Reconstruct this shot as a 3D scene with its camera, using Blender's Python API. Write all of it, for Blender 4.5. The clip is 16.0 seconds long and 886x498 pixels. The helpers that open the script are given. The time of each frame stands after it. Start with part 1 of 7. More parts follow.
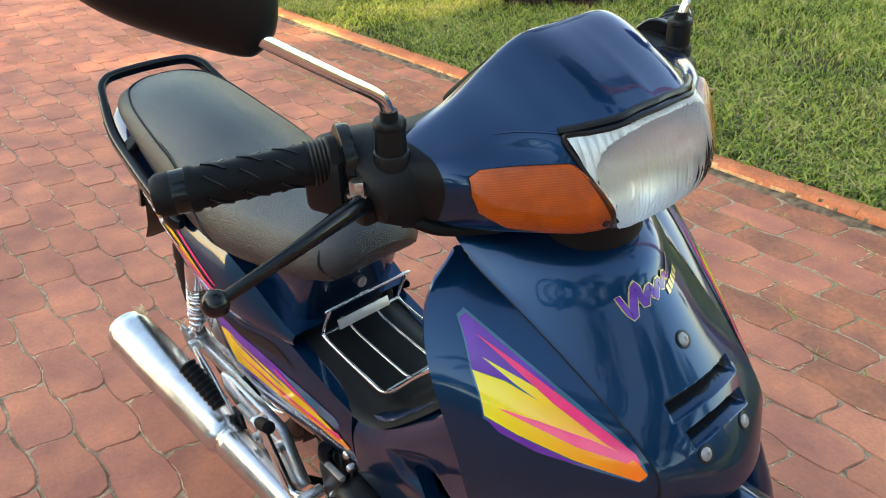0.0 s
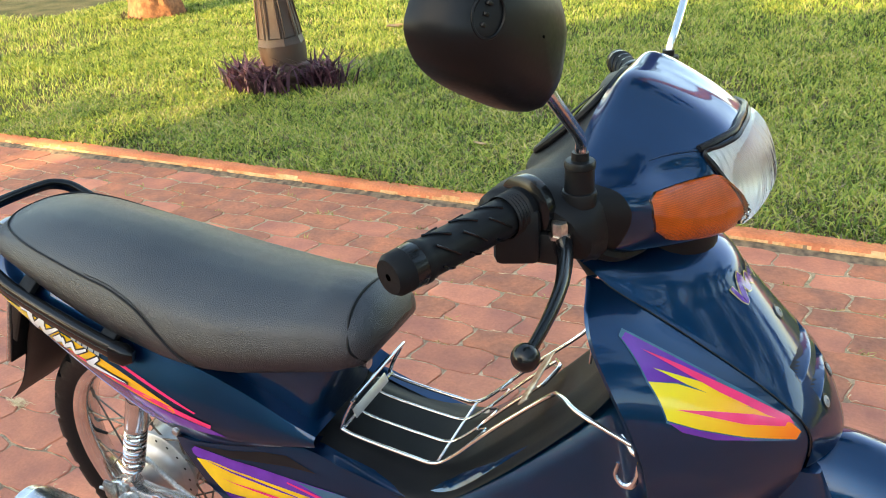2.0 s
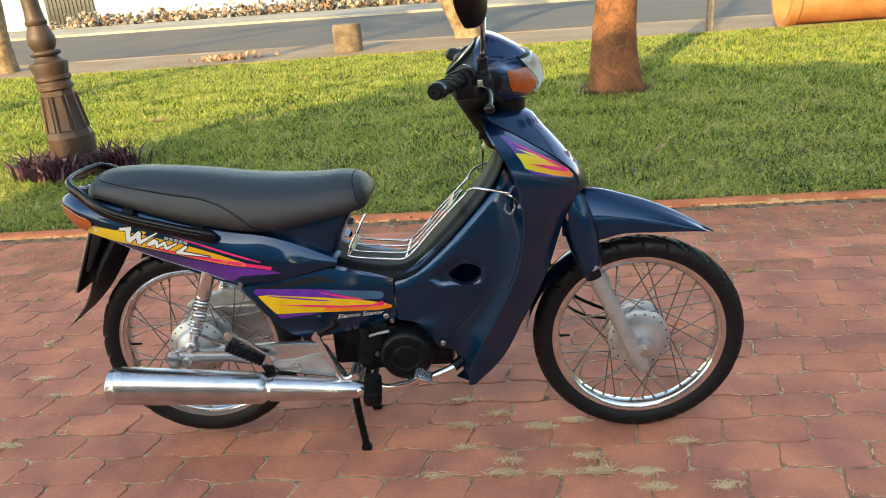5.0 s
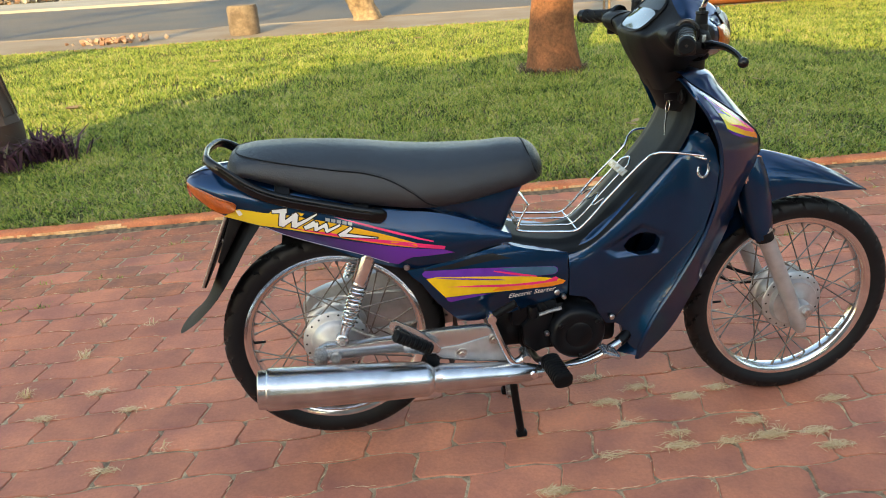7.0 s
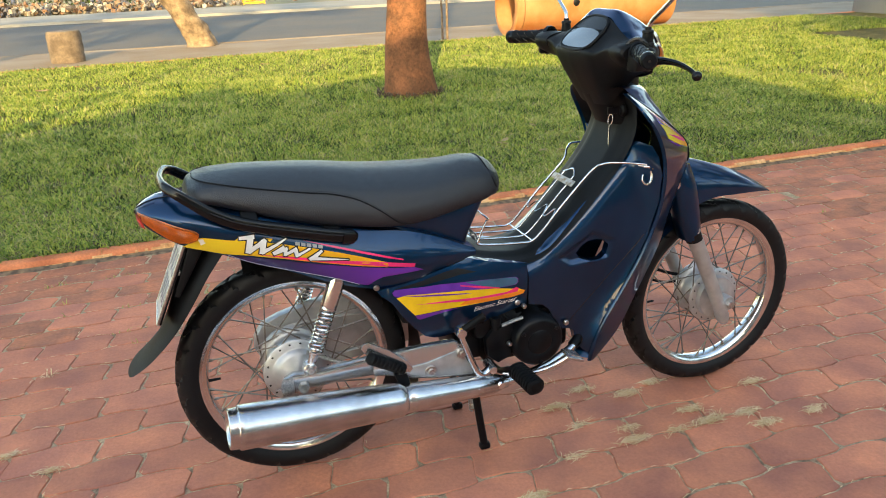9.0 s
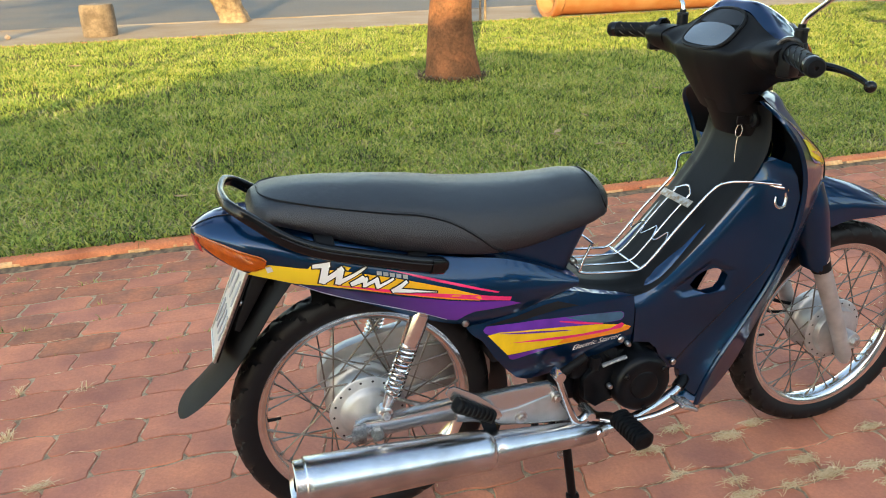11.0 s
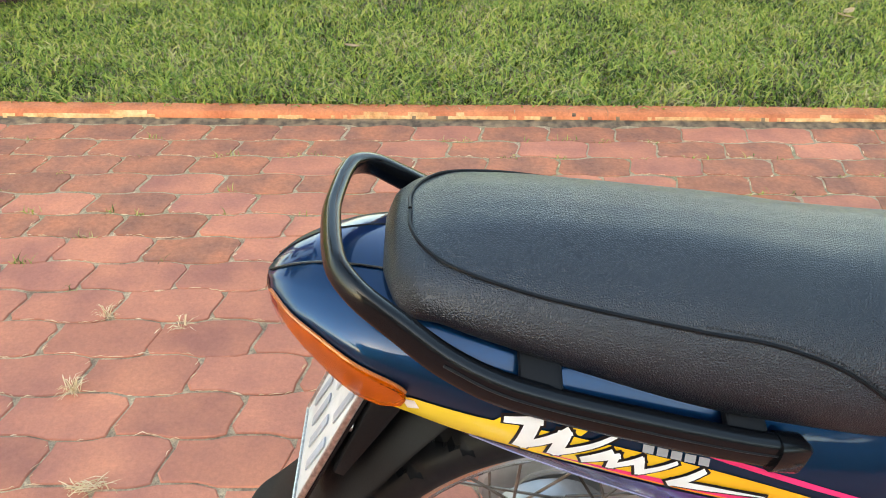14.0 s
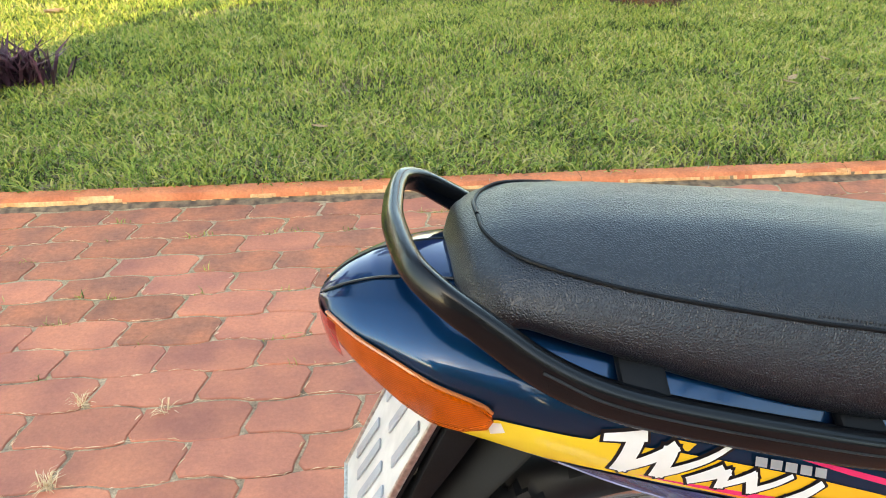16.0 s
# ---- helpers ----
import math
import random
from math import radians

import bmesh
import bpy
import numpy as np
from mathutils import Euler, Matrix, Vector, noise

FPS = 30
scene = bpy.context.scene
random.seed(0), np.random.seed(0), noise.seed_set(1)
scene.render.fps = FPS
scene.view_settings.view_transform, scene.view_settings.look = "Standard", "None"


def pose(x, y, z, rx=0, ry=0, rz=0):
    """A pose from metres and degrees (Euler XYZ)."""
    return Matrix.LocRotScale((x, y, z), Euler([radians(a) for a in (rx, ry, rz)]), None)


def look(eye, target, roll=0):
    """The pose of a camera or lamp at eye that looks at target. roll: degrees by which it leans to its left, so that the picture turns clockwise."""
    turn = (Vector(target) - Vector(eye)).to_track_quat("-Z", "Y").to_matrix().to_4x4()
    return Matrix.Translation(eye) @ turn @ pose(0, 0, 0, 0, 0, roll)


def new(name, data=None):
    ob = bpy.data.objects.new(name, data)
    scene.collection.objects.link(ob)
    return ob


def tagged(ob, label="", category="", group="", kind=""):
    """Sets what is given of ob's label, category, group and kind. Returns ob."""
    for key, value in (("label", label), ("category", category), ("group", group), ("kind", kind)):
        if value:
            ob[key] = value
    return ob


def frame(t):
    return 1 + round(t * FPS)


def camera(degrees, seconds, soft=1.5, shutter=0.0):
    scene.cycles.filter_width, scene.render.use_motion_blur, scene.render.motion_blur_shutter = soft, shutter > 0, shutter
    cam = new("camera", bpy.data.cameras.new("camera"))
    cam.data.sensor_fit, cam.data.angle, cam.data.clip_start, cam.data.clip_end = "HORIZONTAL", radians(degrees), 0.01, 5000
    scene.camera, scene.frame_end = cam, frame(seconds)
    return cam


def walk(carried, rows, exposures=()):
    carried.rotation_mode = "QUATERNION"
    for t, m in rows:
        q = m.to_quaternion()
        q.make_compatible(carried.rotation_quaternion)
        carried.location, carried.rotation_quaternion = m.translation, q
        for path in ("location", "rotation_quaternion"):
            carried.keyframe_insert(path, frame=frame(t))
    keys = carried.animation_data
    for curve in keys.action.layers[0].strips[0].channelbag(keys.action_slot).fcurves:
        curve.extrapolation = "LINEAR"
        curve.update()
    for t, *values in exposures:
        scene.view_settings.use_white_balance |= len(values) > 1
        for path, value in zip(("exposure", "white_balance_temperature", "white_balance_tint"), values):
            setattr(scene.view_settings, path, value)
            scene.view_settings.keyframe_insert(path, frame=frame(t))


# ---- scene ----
from mathutils.geometry import tessellate_polygon
cam = camera(60.9, 16.0, soft=1.0)
EXPOSURES = [(0.0, 2.27, 8000, 2), (1.0, 2.2, 8000, 2), (2.0, 2.43, 8000, 2), (3.0, 2.22, 8000, 2), (5.5, 1.94, 8000, 2), (8.0, 1.96, 8000, 2), (11.5, 2.12, 8000, 2), (13.0, 2.33, 8000, 2), (15.0, 2.58, 8000, 2), (16.0, 2.52, 8000, 2)]
PATH = [
    (0, (1.283, -0.512, 1.289), (-0.018, 0.577, 0.23), -2.1),
    (0.5, (1.312, -0.612, 1.332), (0.046, 0.599, 0.368), -2.4),
    (1, (1.276, -0.641, 1.319), (0.093, 0.682, 0.398), -3.3),
    (1.5, (1.128, -0.657, 1.287), (0.104, 0.797, 0.371), -3.9),
    (2, (1.003, -0.767, 1.29), (0.192, 0.824, 0.39), -3.7),
    (2.5, (0.998, -1.066, 1.301), (0.389, 0.629, 0.432), -2.7),
    (3, (1.059, -1.305, 1.283), (0.591, 0.448, 0.443), -2.8),
    (3.2, (1.073, -1.396, 1.268), (0.658, 0.379, 0.444), -2.8),
    (5.3, (0.794, -1.897, 1.251), (0.654, -0.026, 0.558), -4.3),
    (5.5, (0.737, -1.857, 1.239), (0.608, 0.01, 0.534), -4.2),
    (6, (0.531, -1.762, 1.222), (0.459, 0.093, 0.478), -3.9),
    (6.5, (0.284, -1.75, 1.226), (0.315, 0.098, 0.463), -3.6),
    (7, (0.119, -1.756, 1.228), (0.299, 0.089, 0.478), -3.4),
    (7.5, (0.001, -1.663, 1.21), (0.352, 0.167, 0.483), -3.6),
    (8, (-0.123, -1.651, 1.219), (0.377, 0.15, 0.509), -3.5),
    (8.2, (-0.178, -1.7, 1.224), (0.376, 0.088, 0.519), -3.1),
    (10.3, (-0.172, -1.637, 1.224), (0.445, 0.119, 0.492), -1.8),
    (10.5, (-0.17, -1.578, 1.221), (0.423, 0.182, 0.481), -1.7),
    (11, (-0.238, -1.391, 1.232), (0.302, 0.381, 0.478), -1.3),
    (11.5, (-0.287, -1.239, 1.256), (0.174, 0.549, 0.487), -1.1),
    (12, (-0.241, -1.042, 1.234), (0.094, 0.751, 0.415), -1.1),
    (12.5, (-0.184, -0.86, 1.217), (0.042, 0.91, 0.312), -0.9),
    (13, (-0.205, -0.711, 1.217), (-0.036, 1.017, 0.225), -0.2),
    (13.5, (-0.193, -0.618, 1.197), (-0.065, 1.072, 0.135), 1.0),
    (14, (-0.17, -0.546, 1.151), (-0.101, 1.098, 0.015), 1.4),
    (14.5, (-0.089, -0.52, 1.145), (-0.041, 1.086, -0.046), 0.7),
    (15, (-0.108, -0.52, 1.155), (-0.022, 1.073, -0.052), -0.1),
    (15.5, (-0.206, -0.509, 1.134), (-0.059, 1.116, -0.023), -0.2),
    (16, (-0.261, -0.527, 1.064), (-0.066, 1.233, 0.135), 0.3),
]
walk(cam, [(t, look(eye, target, roll)) for t, eye, target, roll in PATH], EXPOSURES)

# ---- sky, sun and exposure ----
SUN_WAY = Vector((0.36, 0.933, -0.345)).normalized()
sky_world = bpy.data.worlds.new("sky")
sky_world.use_nodes = True
scene.world = sky_world
wn = sky_world.node_tree
sky = wn.nodes.new("ShaderNodeTexSky")
sky.sky_type, sky.sun_disc = "NISHITA", False
sky.sun_elevation, sky.sun_rotation = radians(24), math.atan2(-SUN_WAY.x, -SUN_WAY.y)
sky.dust_density, sky.ozone_density = 1.2, 1.0
wn.links.new(sky.outputs[0], wn.nodes["Background"].inputs[0])
wn.nodes["Background"].inputs[1].default_value = 0.15
sun_data = bpy.data.lights.new("sun", "SUN")
sun_data.energy, sun_data.angle, sun_data.color = 2.3, radians(0.6), (1.0, 0.79, 0.45)
sun = new("sun", sun_data)
sun.matrix_world = look((-4, -10, 12), Vector((-4, -10, 12)) + SUN_WAY)

# ---- materials ----
def mat(name, color, rough=0.5, metal=0.0, coat=0.0, vary=0.15, scale=12.0, grain=0.0, grain_scale=250.0, spec=0.5, piece=0.0, tint=None, clear=0.0, thin=0.0, leather=0.0, speck=0.0, speck_scale=160.0):
    """A surface with two scales of variation. piece: how far pieces differ; tint: a second colour mixed in by stains."""
    m = bpy.data.materials.new(name)
    m.use_nodes = True
    t = m.node_tree
    p = t.nodes["Principled BSDF"]
    for key, value in (("Metallic", metal), ("Coat Weight", coat), ("Coat Roughness", 0.04), ("Specular IOR Level", spec), ("Transmission Weight", clear)):
        p.inputs[key].default_value = value
    geo = t.nodes.new("ShaderNodeNewGeometry")
    big = t.nodes.new("ShaderNodeTexNoise")
    big.inputs["Scale"].default_value, big.inputs["Detail"].default_value = scale, 5
    t.links.new(geo.outputs["Position"], big.inputs["Vector"])
    ramp = t.nodes.new("ShaderNodeMapRange")
    ramp.inputs["From Min"].default_value, ramp.inputs["From Max"].default_value = 0.35, 0.68
    t.links.new(big.outputs["Fac"], ramp.inputs["Value"])
    mix = t.nodes.new("ShaderNodeMix")
    mix.data_type = "RGBA"
    low = tint or tuple(c * (1 - vary) for c in color)
    mix.inputs["A"].default_value, mix.inputs["B"].default_value = (*low, 1), (*(min(1, c * (1 + vary)) for c in color), 1)
    t.links.new(ramp.outputs[0], mix.inputs["Factor"])
    out = mix.outputs["Result"]
    if piece:
        info = t.nodes.new("ShaderNodeObjectInfo")
        hsv = t.nodes.new("ShaderNodeHueSaturation")
        span = t.nodes.new("ShaderNodeMapRange")
        add = t.nodes.new("ShaderNodeMath")
        add.operation = "ADD"
        t.links.new(info.outputs["Random"], add.inputs[0])
        t.links.new(geo.outputs["Random Per Island"], add.inputs[1])
        frac = t.nodes.new("ShaderNodeMath")
        frac.operation = "FRACT"
        t.links.new(add.outputs[0], frac.inputs[0])
        span.inputs["To Min"].default_value, span.inputs["To Max"].default_value = 1 - piece, 1 + piece
        t.links.new(frac.outputs[0], span.inputs["Value"])
        t.links.new(span.outputs[0], hsv.inputs["Value"])
        t.links.new(out, hsv.inputs["Color"])
        out = hsv.outputs["Color"]
    if speck:
        dots = t.nodes.new("ShaderNodeTexNoise")
        dots.inputs["Scale"].default_value, dots.inputs["Detail"].default_value, dots.inputs["Roughness"].default_value = speck_scale, 8, 0.75
        t.links.new(geo.outputs["Position"], dots.inputs["Vector"])
        amount = t.nodes.new("ShaderNodeMapRange")
        amount.inputs["From Min"].default_value, amount.inputs["From Max"].default_value = 0.33, 0.67
        amount.inputs["To Min"].default_value, amount.inputs["To Max"].default_value = 1 - speck, 1 + speck
        t.links.new(dots.outputs["Fac"], amount.inputs["Value"])
        flecked = t.nodes.new("ShaderNodeHueSaturation")
        t.links.new(amount.outputs[0], flecked.inputs["Value"])
        t.links.new(out, flecked.inputs["Color"])
        out = flecked.outputs["Color"]
    t.links.new(out, p.inputs["Base Color"])
    fine = t.nodes.new("ShaderNodeTexNoise")
    fine.inputs["Scale"].default_value, fine.inputs["Detail"].default_value = grain_scale * 0.35, 4
    t.links.new(geo.outputs["Position"], fine.inputs["Vector"])
    rr = t.nodes.new("ShaderNodeMapRange")
    rr.inputs["To Min"].default_value, rr.inputs["To Max"].default_value = rough * 0.8, min(1.0, rough * 1.2)
    t.links.new(fine.outputs["Fac"], rr.inputs["Value"])
    t.links.new(rr.outputs[0], p.inputs["Roughness"])
    if grain or leather:
        bump = t.nodes.new("ShaderNodeBump")
        if leather:
            cell = t.nodes.new("ShaderNodeTexVoronoi")
            cell.feature = "DISTANCE_TO_EDGE"
            cell.inputs["Scale"].default_value = grain_scale
            pebble = t.nodes.new("ShaderNodeMapRange")
            pebble.interpolation_type = "SMOOTHSTEP"
            pebble.inputs["From Max"].default_value = 0.38
            t.links.new(geo.outputs["Position"], cell.inputs["Vector"])
            t.links.new(cell.outputs["Distance"], pebble.inputs["Value"])
            t.links.new(pebble.outputs[0], bump.inputs["Height"])
        else:
            t.links.new(fine.outputs["Fac"], bump.inputs["Height"])
        bump.inputs["Strength"].default_value, bump.inputs["Distance"].default_value = grain or leather, 0.0008 if leather else (0.0004 if grain_scale > 450 else 0.004)
        t.links.new(bump.outputs[0], p.inputs["Normal"])
    if thin:
        lit = t.nodes.new("ShaderNodeBsdfTranslucent")
        both = t.nodes.new("ShaderNodeMixShader")
        both.inputs[0].default_value = thin
        t.links.new(out, lit.inputs["Color"])
        t.links.new(p.outputs[0], both.inputs[1])
        t.links.new(lit.outputs[0], both.inputs[2])
        t.links.new(both.outputs[0], t.nodes["Material Output"].inputs["Surface"])
    return m


def leaf_mat(name, colors, rough=0.55, thin=0.35, patch=1.6):
    """Blades and leaves: each island takes a colour of the list, in patches."""
    m = mat(name, colors[0], rough, thin=thin, spec=0.3)
    t = m.node_tree
    ramp = t.nodes.new("ShaderNodeValToRGB")
    ramp.color_ramp.interpolation = "LINEAR"
    while len(ramp.color_ramp.elements) < len(colors):
        ramp.color_ramp.elements.new(0.5)
    for n, (e, c) in enumerate(zip(ramp.color_ramp.elements, colors)):
        e.position, e.color = n / (len(colors) - 1), (*c, 1)
    geo = next(n for n in t.nodes if n.bl_idname == "ShaderNodeNewGeometry")
    big = next(n for n in t.nodes if n.bl_idname == "ShaderNodeTexNoise")
    big.inputs["Scale"].default_value = patch
    mixed = t.nodes.new("ShaderNodeMath")
    mixed.operation = "MULTIPLY_ADD"
    mixed.inputs[1].default_value = 0.85
    t.links.new(geo.outputs["Random Per Island"], mixed.inputs[0])
    half = t.nodes.new("ShaderNodeMath")
    half.operation = "MULTIPLY_ADD"
    half.inputs[1].default_value, half.inputs[2].default_value = 1.1, -0.50
    t.links.new(big.outputs["Fac"], half.inputs[0])
    t.links.new(half.outputs[0], mixed.inputs[2])
    t.links.new(mixed.outputs[0], ramp.inputs["Fac"])
    t.links.new(ramp.outputs[0], t.nodes["Principled BSDF"].inputs["Base Color"])
    t.links.new(ramp.outputs[0], next(n for n in t.nodes if n.bl_idname == "ShaderNodeBsdfTranslucent").inputs["Color"])
    return m


def fade_mat(name, a, b, x0, x1, **more):
    """A printed colour that fades from a to b between two places along the bike."""
    m = mat(name, a, **more)
    t = m.node_tree
    geo = next(n for n in t.nodes if n.bl_idname == "ShaderNodeNewGeometry")
    sep = t.nodes.new("ShaderNodeSeparateXYZ")
    t.links.new(geo.outputs["Position"], sep.inputs[0])
    span = t.nodes.new("ShaderNodeMapRange")
    span.inputs["From Min"].default_value, span.inputs["From Max"].default_value = x0, x1
    t.links.new(sep.outputs["X"], span.inputs["Value"])
    mix = t.nodes.new("ShaderNodeMix")
    mix.data_type = "RGBA"
    mix.inputs["A"].default_value, mix.inputs["B"].default_value = (*a, 1), (*b, 1)
    t.links.new(span.outputs[0], mix.inputs["Factor"])
    t.links.new(mix.outputs["Result"], t.nodes["Principled BSDF"].inputs["Base Color"])
    return m


def ribbed_mat(name, color, scale):
    """A coloured lens with fine moulded bands under a smooth face."""
    mm = mat(name, color, 0.08, vary=0.3, scale=22, clear=1.0)
    t = mm.node_tree
    geo = next(n for n in t.nodes if n.bl_idname == "ShaderNodeNewGeometry")
    band = t.nodes.new("ShaderNodeTexWave")
    band.bands_direction = "Z"
    band.inputs["Scale"].default_value, band.inputs["Distortion"].default_value = scale / 6.28, 0.6
    t.links.new(geo.outputs["Position"], band.inputs["Vector"])
    bump = t.nodes.new("ShaderNodeBump")
    bump.inputs["Strength"].default_value, bump.inputs["Distance"].default_value = 0.32, 0.0010
    t.links.new(band.outputs["Fac"], bump.inputs["Height"])
    shade = t.nodes.new("ShaderNodeMix")
    shade.data_type = "RGBA"
    shade.inputs["A"].default_value, shade.inputs["B"].default_value = (*(c * 0.74 for c in color), 1), (*(min(1, c * 1.10) for c in color), 1)
    t.links.new(band.outputs["Fac"], shade.inputs["Factor"])
    t.links.new(shade.outputs["Result"], t.nodes["Principled BSDF"].inputs["Base Color"])
    t.links.new(bump.outputs[0], t.nodes["Principled BSDF"].inputs["Normal"])
    return mm


PAINT = mat("navy paint", (0.0018, 0.030, 0.086), 0.33, 0.75, 1.0, 0.12, 6, spec=0.2)
PAINT.node_tree.nodes["Principled BSDF"].inputs["Coat Roughness"].default_value = 0.05
PAINT.node_tree.nodes["Principled BSDF"].inputs["Coat IOR"].default_value = 1.45
PAINT.node_tree.nodes["Principled BSDF"].inputs["Specular Tint"].default_value = (0.12, 0.32, 0.55, 1)
SATIN = mat("satin black plastic", (0.0050, 0.0058, 0.0072), 0.42, vary=0.2, grain=0.08, grain_scale=900, spec=0.22)
MATTE = mat("grained black plastic", (0.0050, 0.0054, 0.0064), 0.52, vary=0.25, grain=0.25, grain_scale=1400, spec=0.19)
GLOSS = mat("gloss black enamel", (0.0034, 0.0040, 0.0052), 0.24, vary=0.2, coat=0.1, spec=0.3)
RUBBER = mat("black rubber", (0.0042, 0.0050, 0.0064), 0.55, vary=0.3, grain=0.15, grain_scale=600, spec=0.15)
TYRE = mat("tyre rubber", (0.0046, 0.0052, 0.0066), 0.5, vary=0.4, scale=30, grain=0.2, grain_scale=500, tint=(0.0076, 0.0080, 0.0092), spec=0.26)
VINYL = mat("seat vinyl", (0.0062, 0.0080, 0.0130), 0.36, vary=0.12, scale=9, leather=0.55, grain_scale=430, spec=0.74)
SILENCER = mat("dulled chrome", (0.60, 0.61, 0.64), 0.25, 1.0, vary=0.14, scale=16, tint=(0.50, 0.50, 0.51))
CHROME = mat("chrome", (0.76, 0.77, 0.78), 0.19, 1.0, vary=0.06, scale=40)
RIMMAT = mat("rim chrome", (0.75, 0.74, 0.74), 0.14, 1.0, vary=0.12, scale=30)
WIRE = mat("dull wire", (0.20, 0.17, 0.15), 0.38, 0.8, vary=0.3, scale=60)
ALU = mat("cast aluminium", (0.62, 0.62, 0.63), 0.24, 0.9, vary=0.07, scale=14, grain=0.05, grain_scale=900)
ALUGREY = mat("silver paint", (0.46, 0.46, 0.465), 0.40, 0.6, 0.15, vary=0.15, scale=25, grain=0.05, grain_scale=900)
ENGINE = mat("black engine enamel", (0.0046, 0.0053, 0.0068), 0.33, vary=0.35, scale=35, grain=0.2, grain_scale=500, spec=0.18)
STEEL = mat("zinc bolts", (0.55, 0.54, 0.52), 0.3, 1.0, vary=0.25, scale=200)
NOSEBOLT = mat("dull grey bolt", (0.30, 0.30, 0.31), 0.5, 0.6, vary=0.2, scale=200)
BRASS = mat("yellow lens button", (0.75, 0.42, 0.02), 0.2, vary=0.1)
AMBER = ribbed_mat("amber lens", (0.90, 0.150, 0.001), 1100)
BACKING = mat("pale lamp housing", (0.86, 0.84, 0.80), 0.4, vary=0.12, scale=60)
AMBERSHEEN = mat("pale amber sheen", (0.46, 0.13, 0.035), 0.25, coat=0.5, vary=0.15)
RED = mat("red lens", (0.45, 0.01, 0.012), 0.12, coat=0.8, vary=0.2, scale=40)
LENS = mat("clear ribbed glass", (0.97, 0.98, 0.98), 0.05, vary=0.01, clear=1.0)
REFLECTOR = mat("silvered reflector", (0.86, 0.86, 0.85), 0.30, 0.55, vary=0.03, scale=40)
GAUGE = mat("gauge glass", (0.030, 0.032, 0.036), 0.06, 0.0, 1.0, vary=0.4, scale=25, spec=0.9)
MIRROR = mat("mirror glass", (0.9, 0.9, 0.9), 0.02, 1.0, vary=0.01)
YELLOW = mat("yellow decal", (0.82, 0.50, 0.02), 0.22, coat=0.5, vary=0.08, scale=35)
ORANGE = mat("orange decal", (0.85, 0.24, 0.02), 0.22, coat=0.5, vary=0.08, scale=35)
LEMON = fade_mat("yellow to orange decal", (0.80, 0.66, 0.03), (0.88, 0.17, 0.01), 0.93, 1.04, rough=0.22, coat=0.5)
PINK = mat("pink decal", (0.80, 0.03, 0.16), 0.22, coat=0.5, vary=0.08, scale=35)
TAILYELLOW = fade_mat("lemon to amber decal", (0.84, 0.66, 0.04), (0.84, 0.40, 0.02), -0.20, 0.12, rough=0.22, coat=0.5)
TAILPURPLE = fade_mat("indigo to purple decal", (0.028, 0.022, 0.105), (0.125, 0.022, 0.31), 0.0, 0.20, rough=0.22, coat=0.5)
PURPLE = mat("purple decal", (0.115, 0.022, 0.30), 0.22, coat=0.5, vary=0.15, scale=25)
TEAL = mat("teal decal", (0.03, 0.11, 0.19), 0.22, coat=0.6, vary=0.15, scale=25)
WHITE = mat("white decal", (0.80, 0.82, 0.82), 0.25, coat=0.4, vary=0.05, scale=35)
PALEPRINT = mat("pale print border", (0.30, 0.28, 0.42), 0.25, coat=0.5, vary=0.1)
GREYMARK = mat("grey decal", (0.32, 0.34, 0.37), 0.3, coat=0.4, vary=0.1, scale=50)
GOLDMARK = mat("gold mark", (0.62, 0.50, 0.24), 0.28, 0.5, vary=0.1)
INK = mat("black print", (0.008, 0.008, 0.010), 0.35, coat=0.1, vary=0.1, spec=0.25)
PLATE = mat("plate paint", (0.62, 0.60, 0.58), 0.35, vary=0.1, scale=40)
PLATEINK = mat("plate print", (0.36, 0.38, 0.42), 0.4, vary=0.2)
RUST = mat("stained bracket steel", (0.50, 0.47, 0.42), 0.35, 0.8, vary=0.25, scale=90, tint=(0.32, 0.20, 0.12))

PAVER = mat("red concrete paver", (0.535, 0.195, 0.110), 0.78, vary=0.2, scale=5.5, grain=0.35, grain_scale=300, piece=0.11, tint=(0.385, 0.142, 0.098), spec=0.3, speck=0.12, speck_scale=90)
DARKPAVER = mat("dirty red paver", (0.425, 0.150, 0.078), 0.85, vary=0.2, scale=9.0, grain=0.4, grain_scale=260, piece=0.08, tint=(0.30, 0.125, 0.080), spec=0.3, speck=0.22, speck_scale=60)
JOINT = mat("sandy joint", (0.43, 0.32, 0.20), 0.95, vary=0.3, scale=22, grain=0.9, grain_scale=380, tint=(0.20, 0.135, 0.085), speck=0.5, speck_scale=170)
EDGEJOINT = mat("dark greenish joint", (0.20, 0.165, 0.085), 0.95, vary=0.35, scale=9, grain=0.9, grain_scale=380, tint=(0.42, 0.31, 0.20), speck=0.5, speck_scale=120)
KERBMAT = mat("orange painted kerb", (0.58, 0.20, 0.09), 0.8, vary=0.15, scale=9, grain=0.5, grain_scale=300, tint=(0.48, 0.15, 0.07), spec=0.3, speck=0.22, speck_scale=90)
KERBWORN = mat("worn kerb edge", (0.62, 0.40, 0.21), 0.9, vary=0.2, scale=12, grain=0.8, grain_scale=240, tint=(0.56, 0.27, 0.11), spec=0.25, speck=0.35, speck_scale=60)
KERBBROKEN = mat("broken kerb mortar", (0.22, 0.15, 0.09), 0.95, vary=0.3, scale=30, grain=1.0, grain_scale=180, tint=(0.07, 0.05, 0.035))
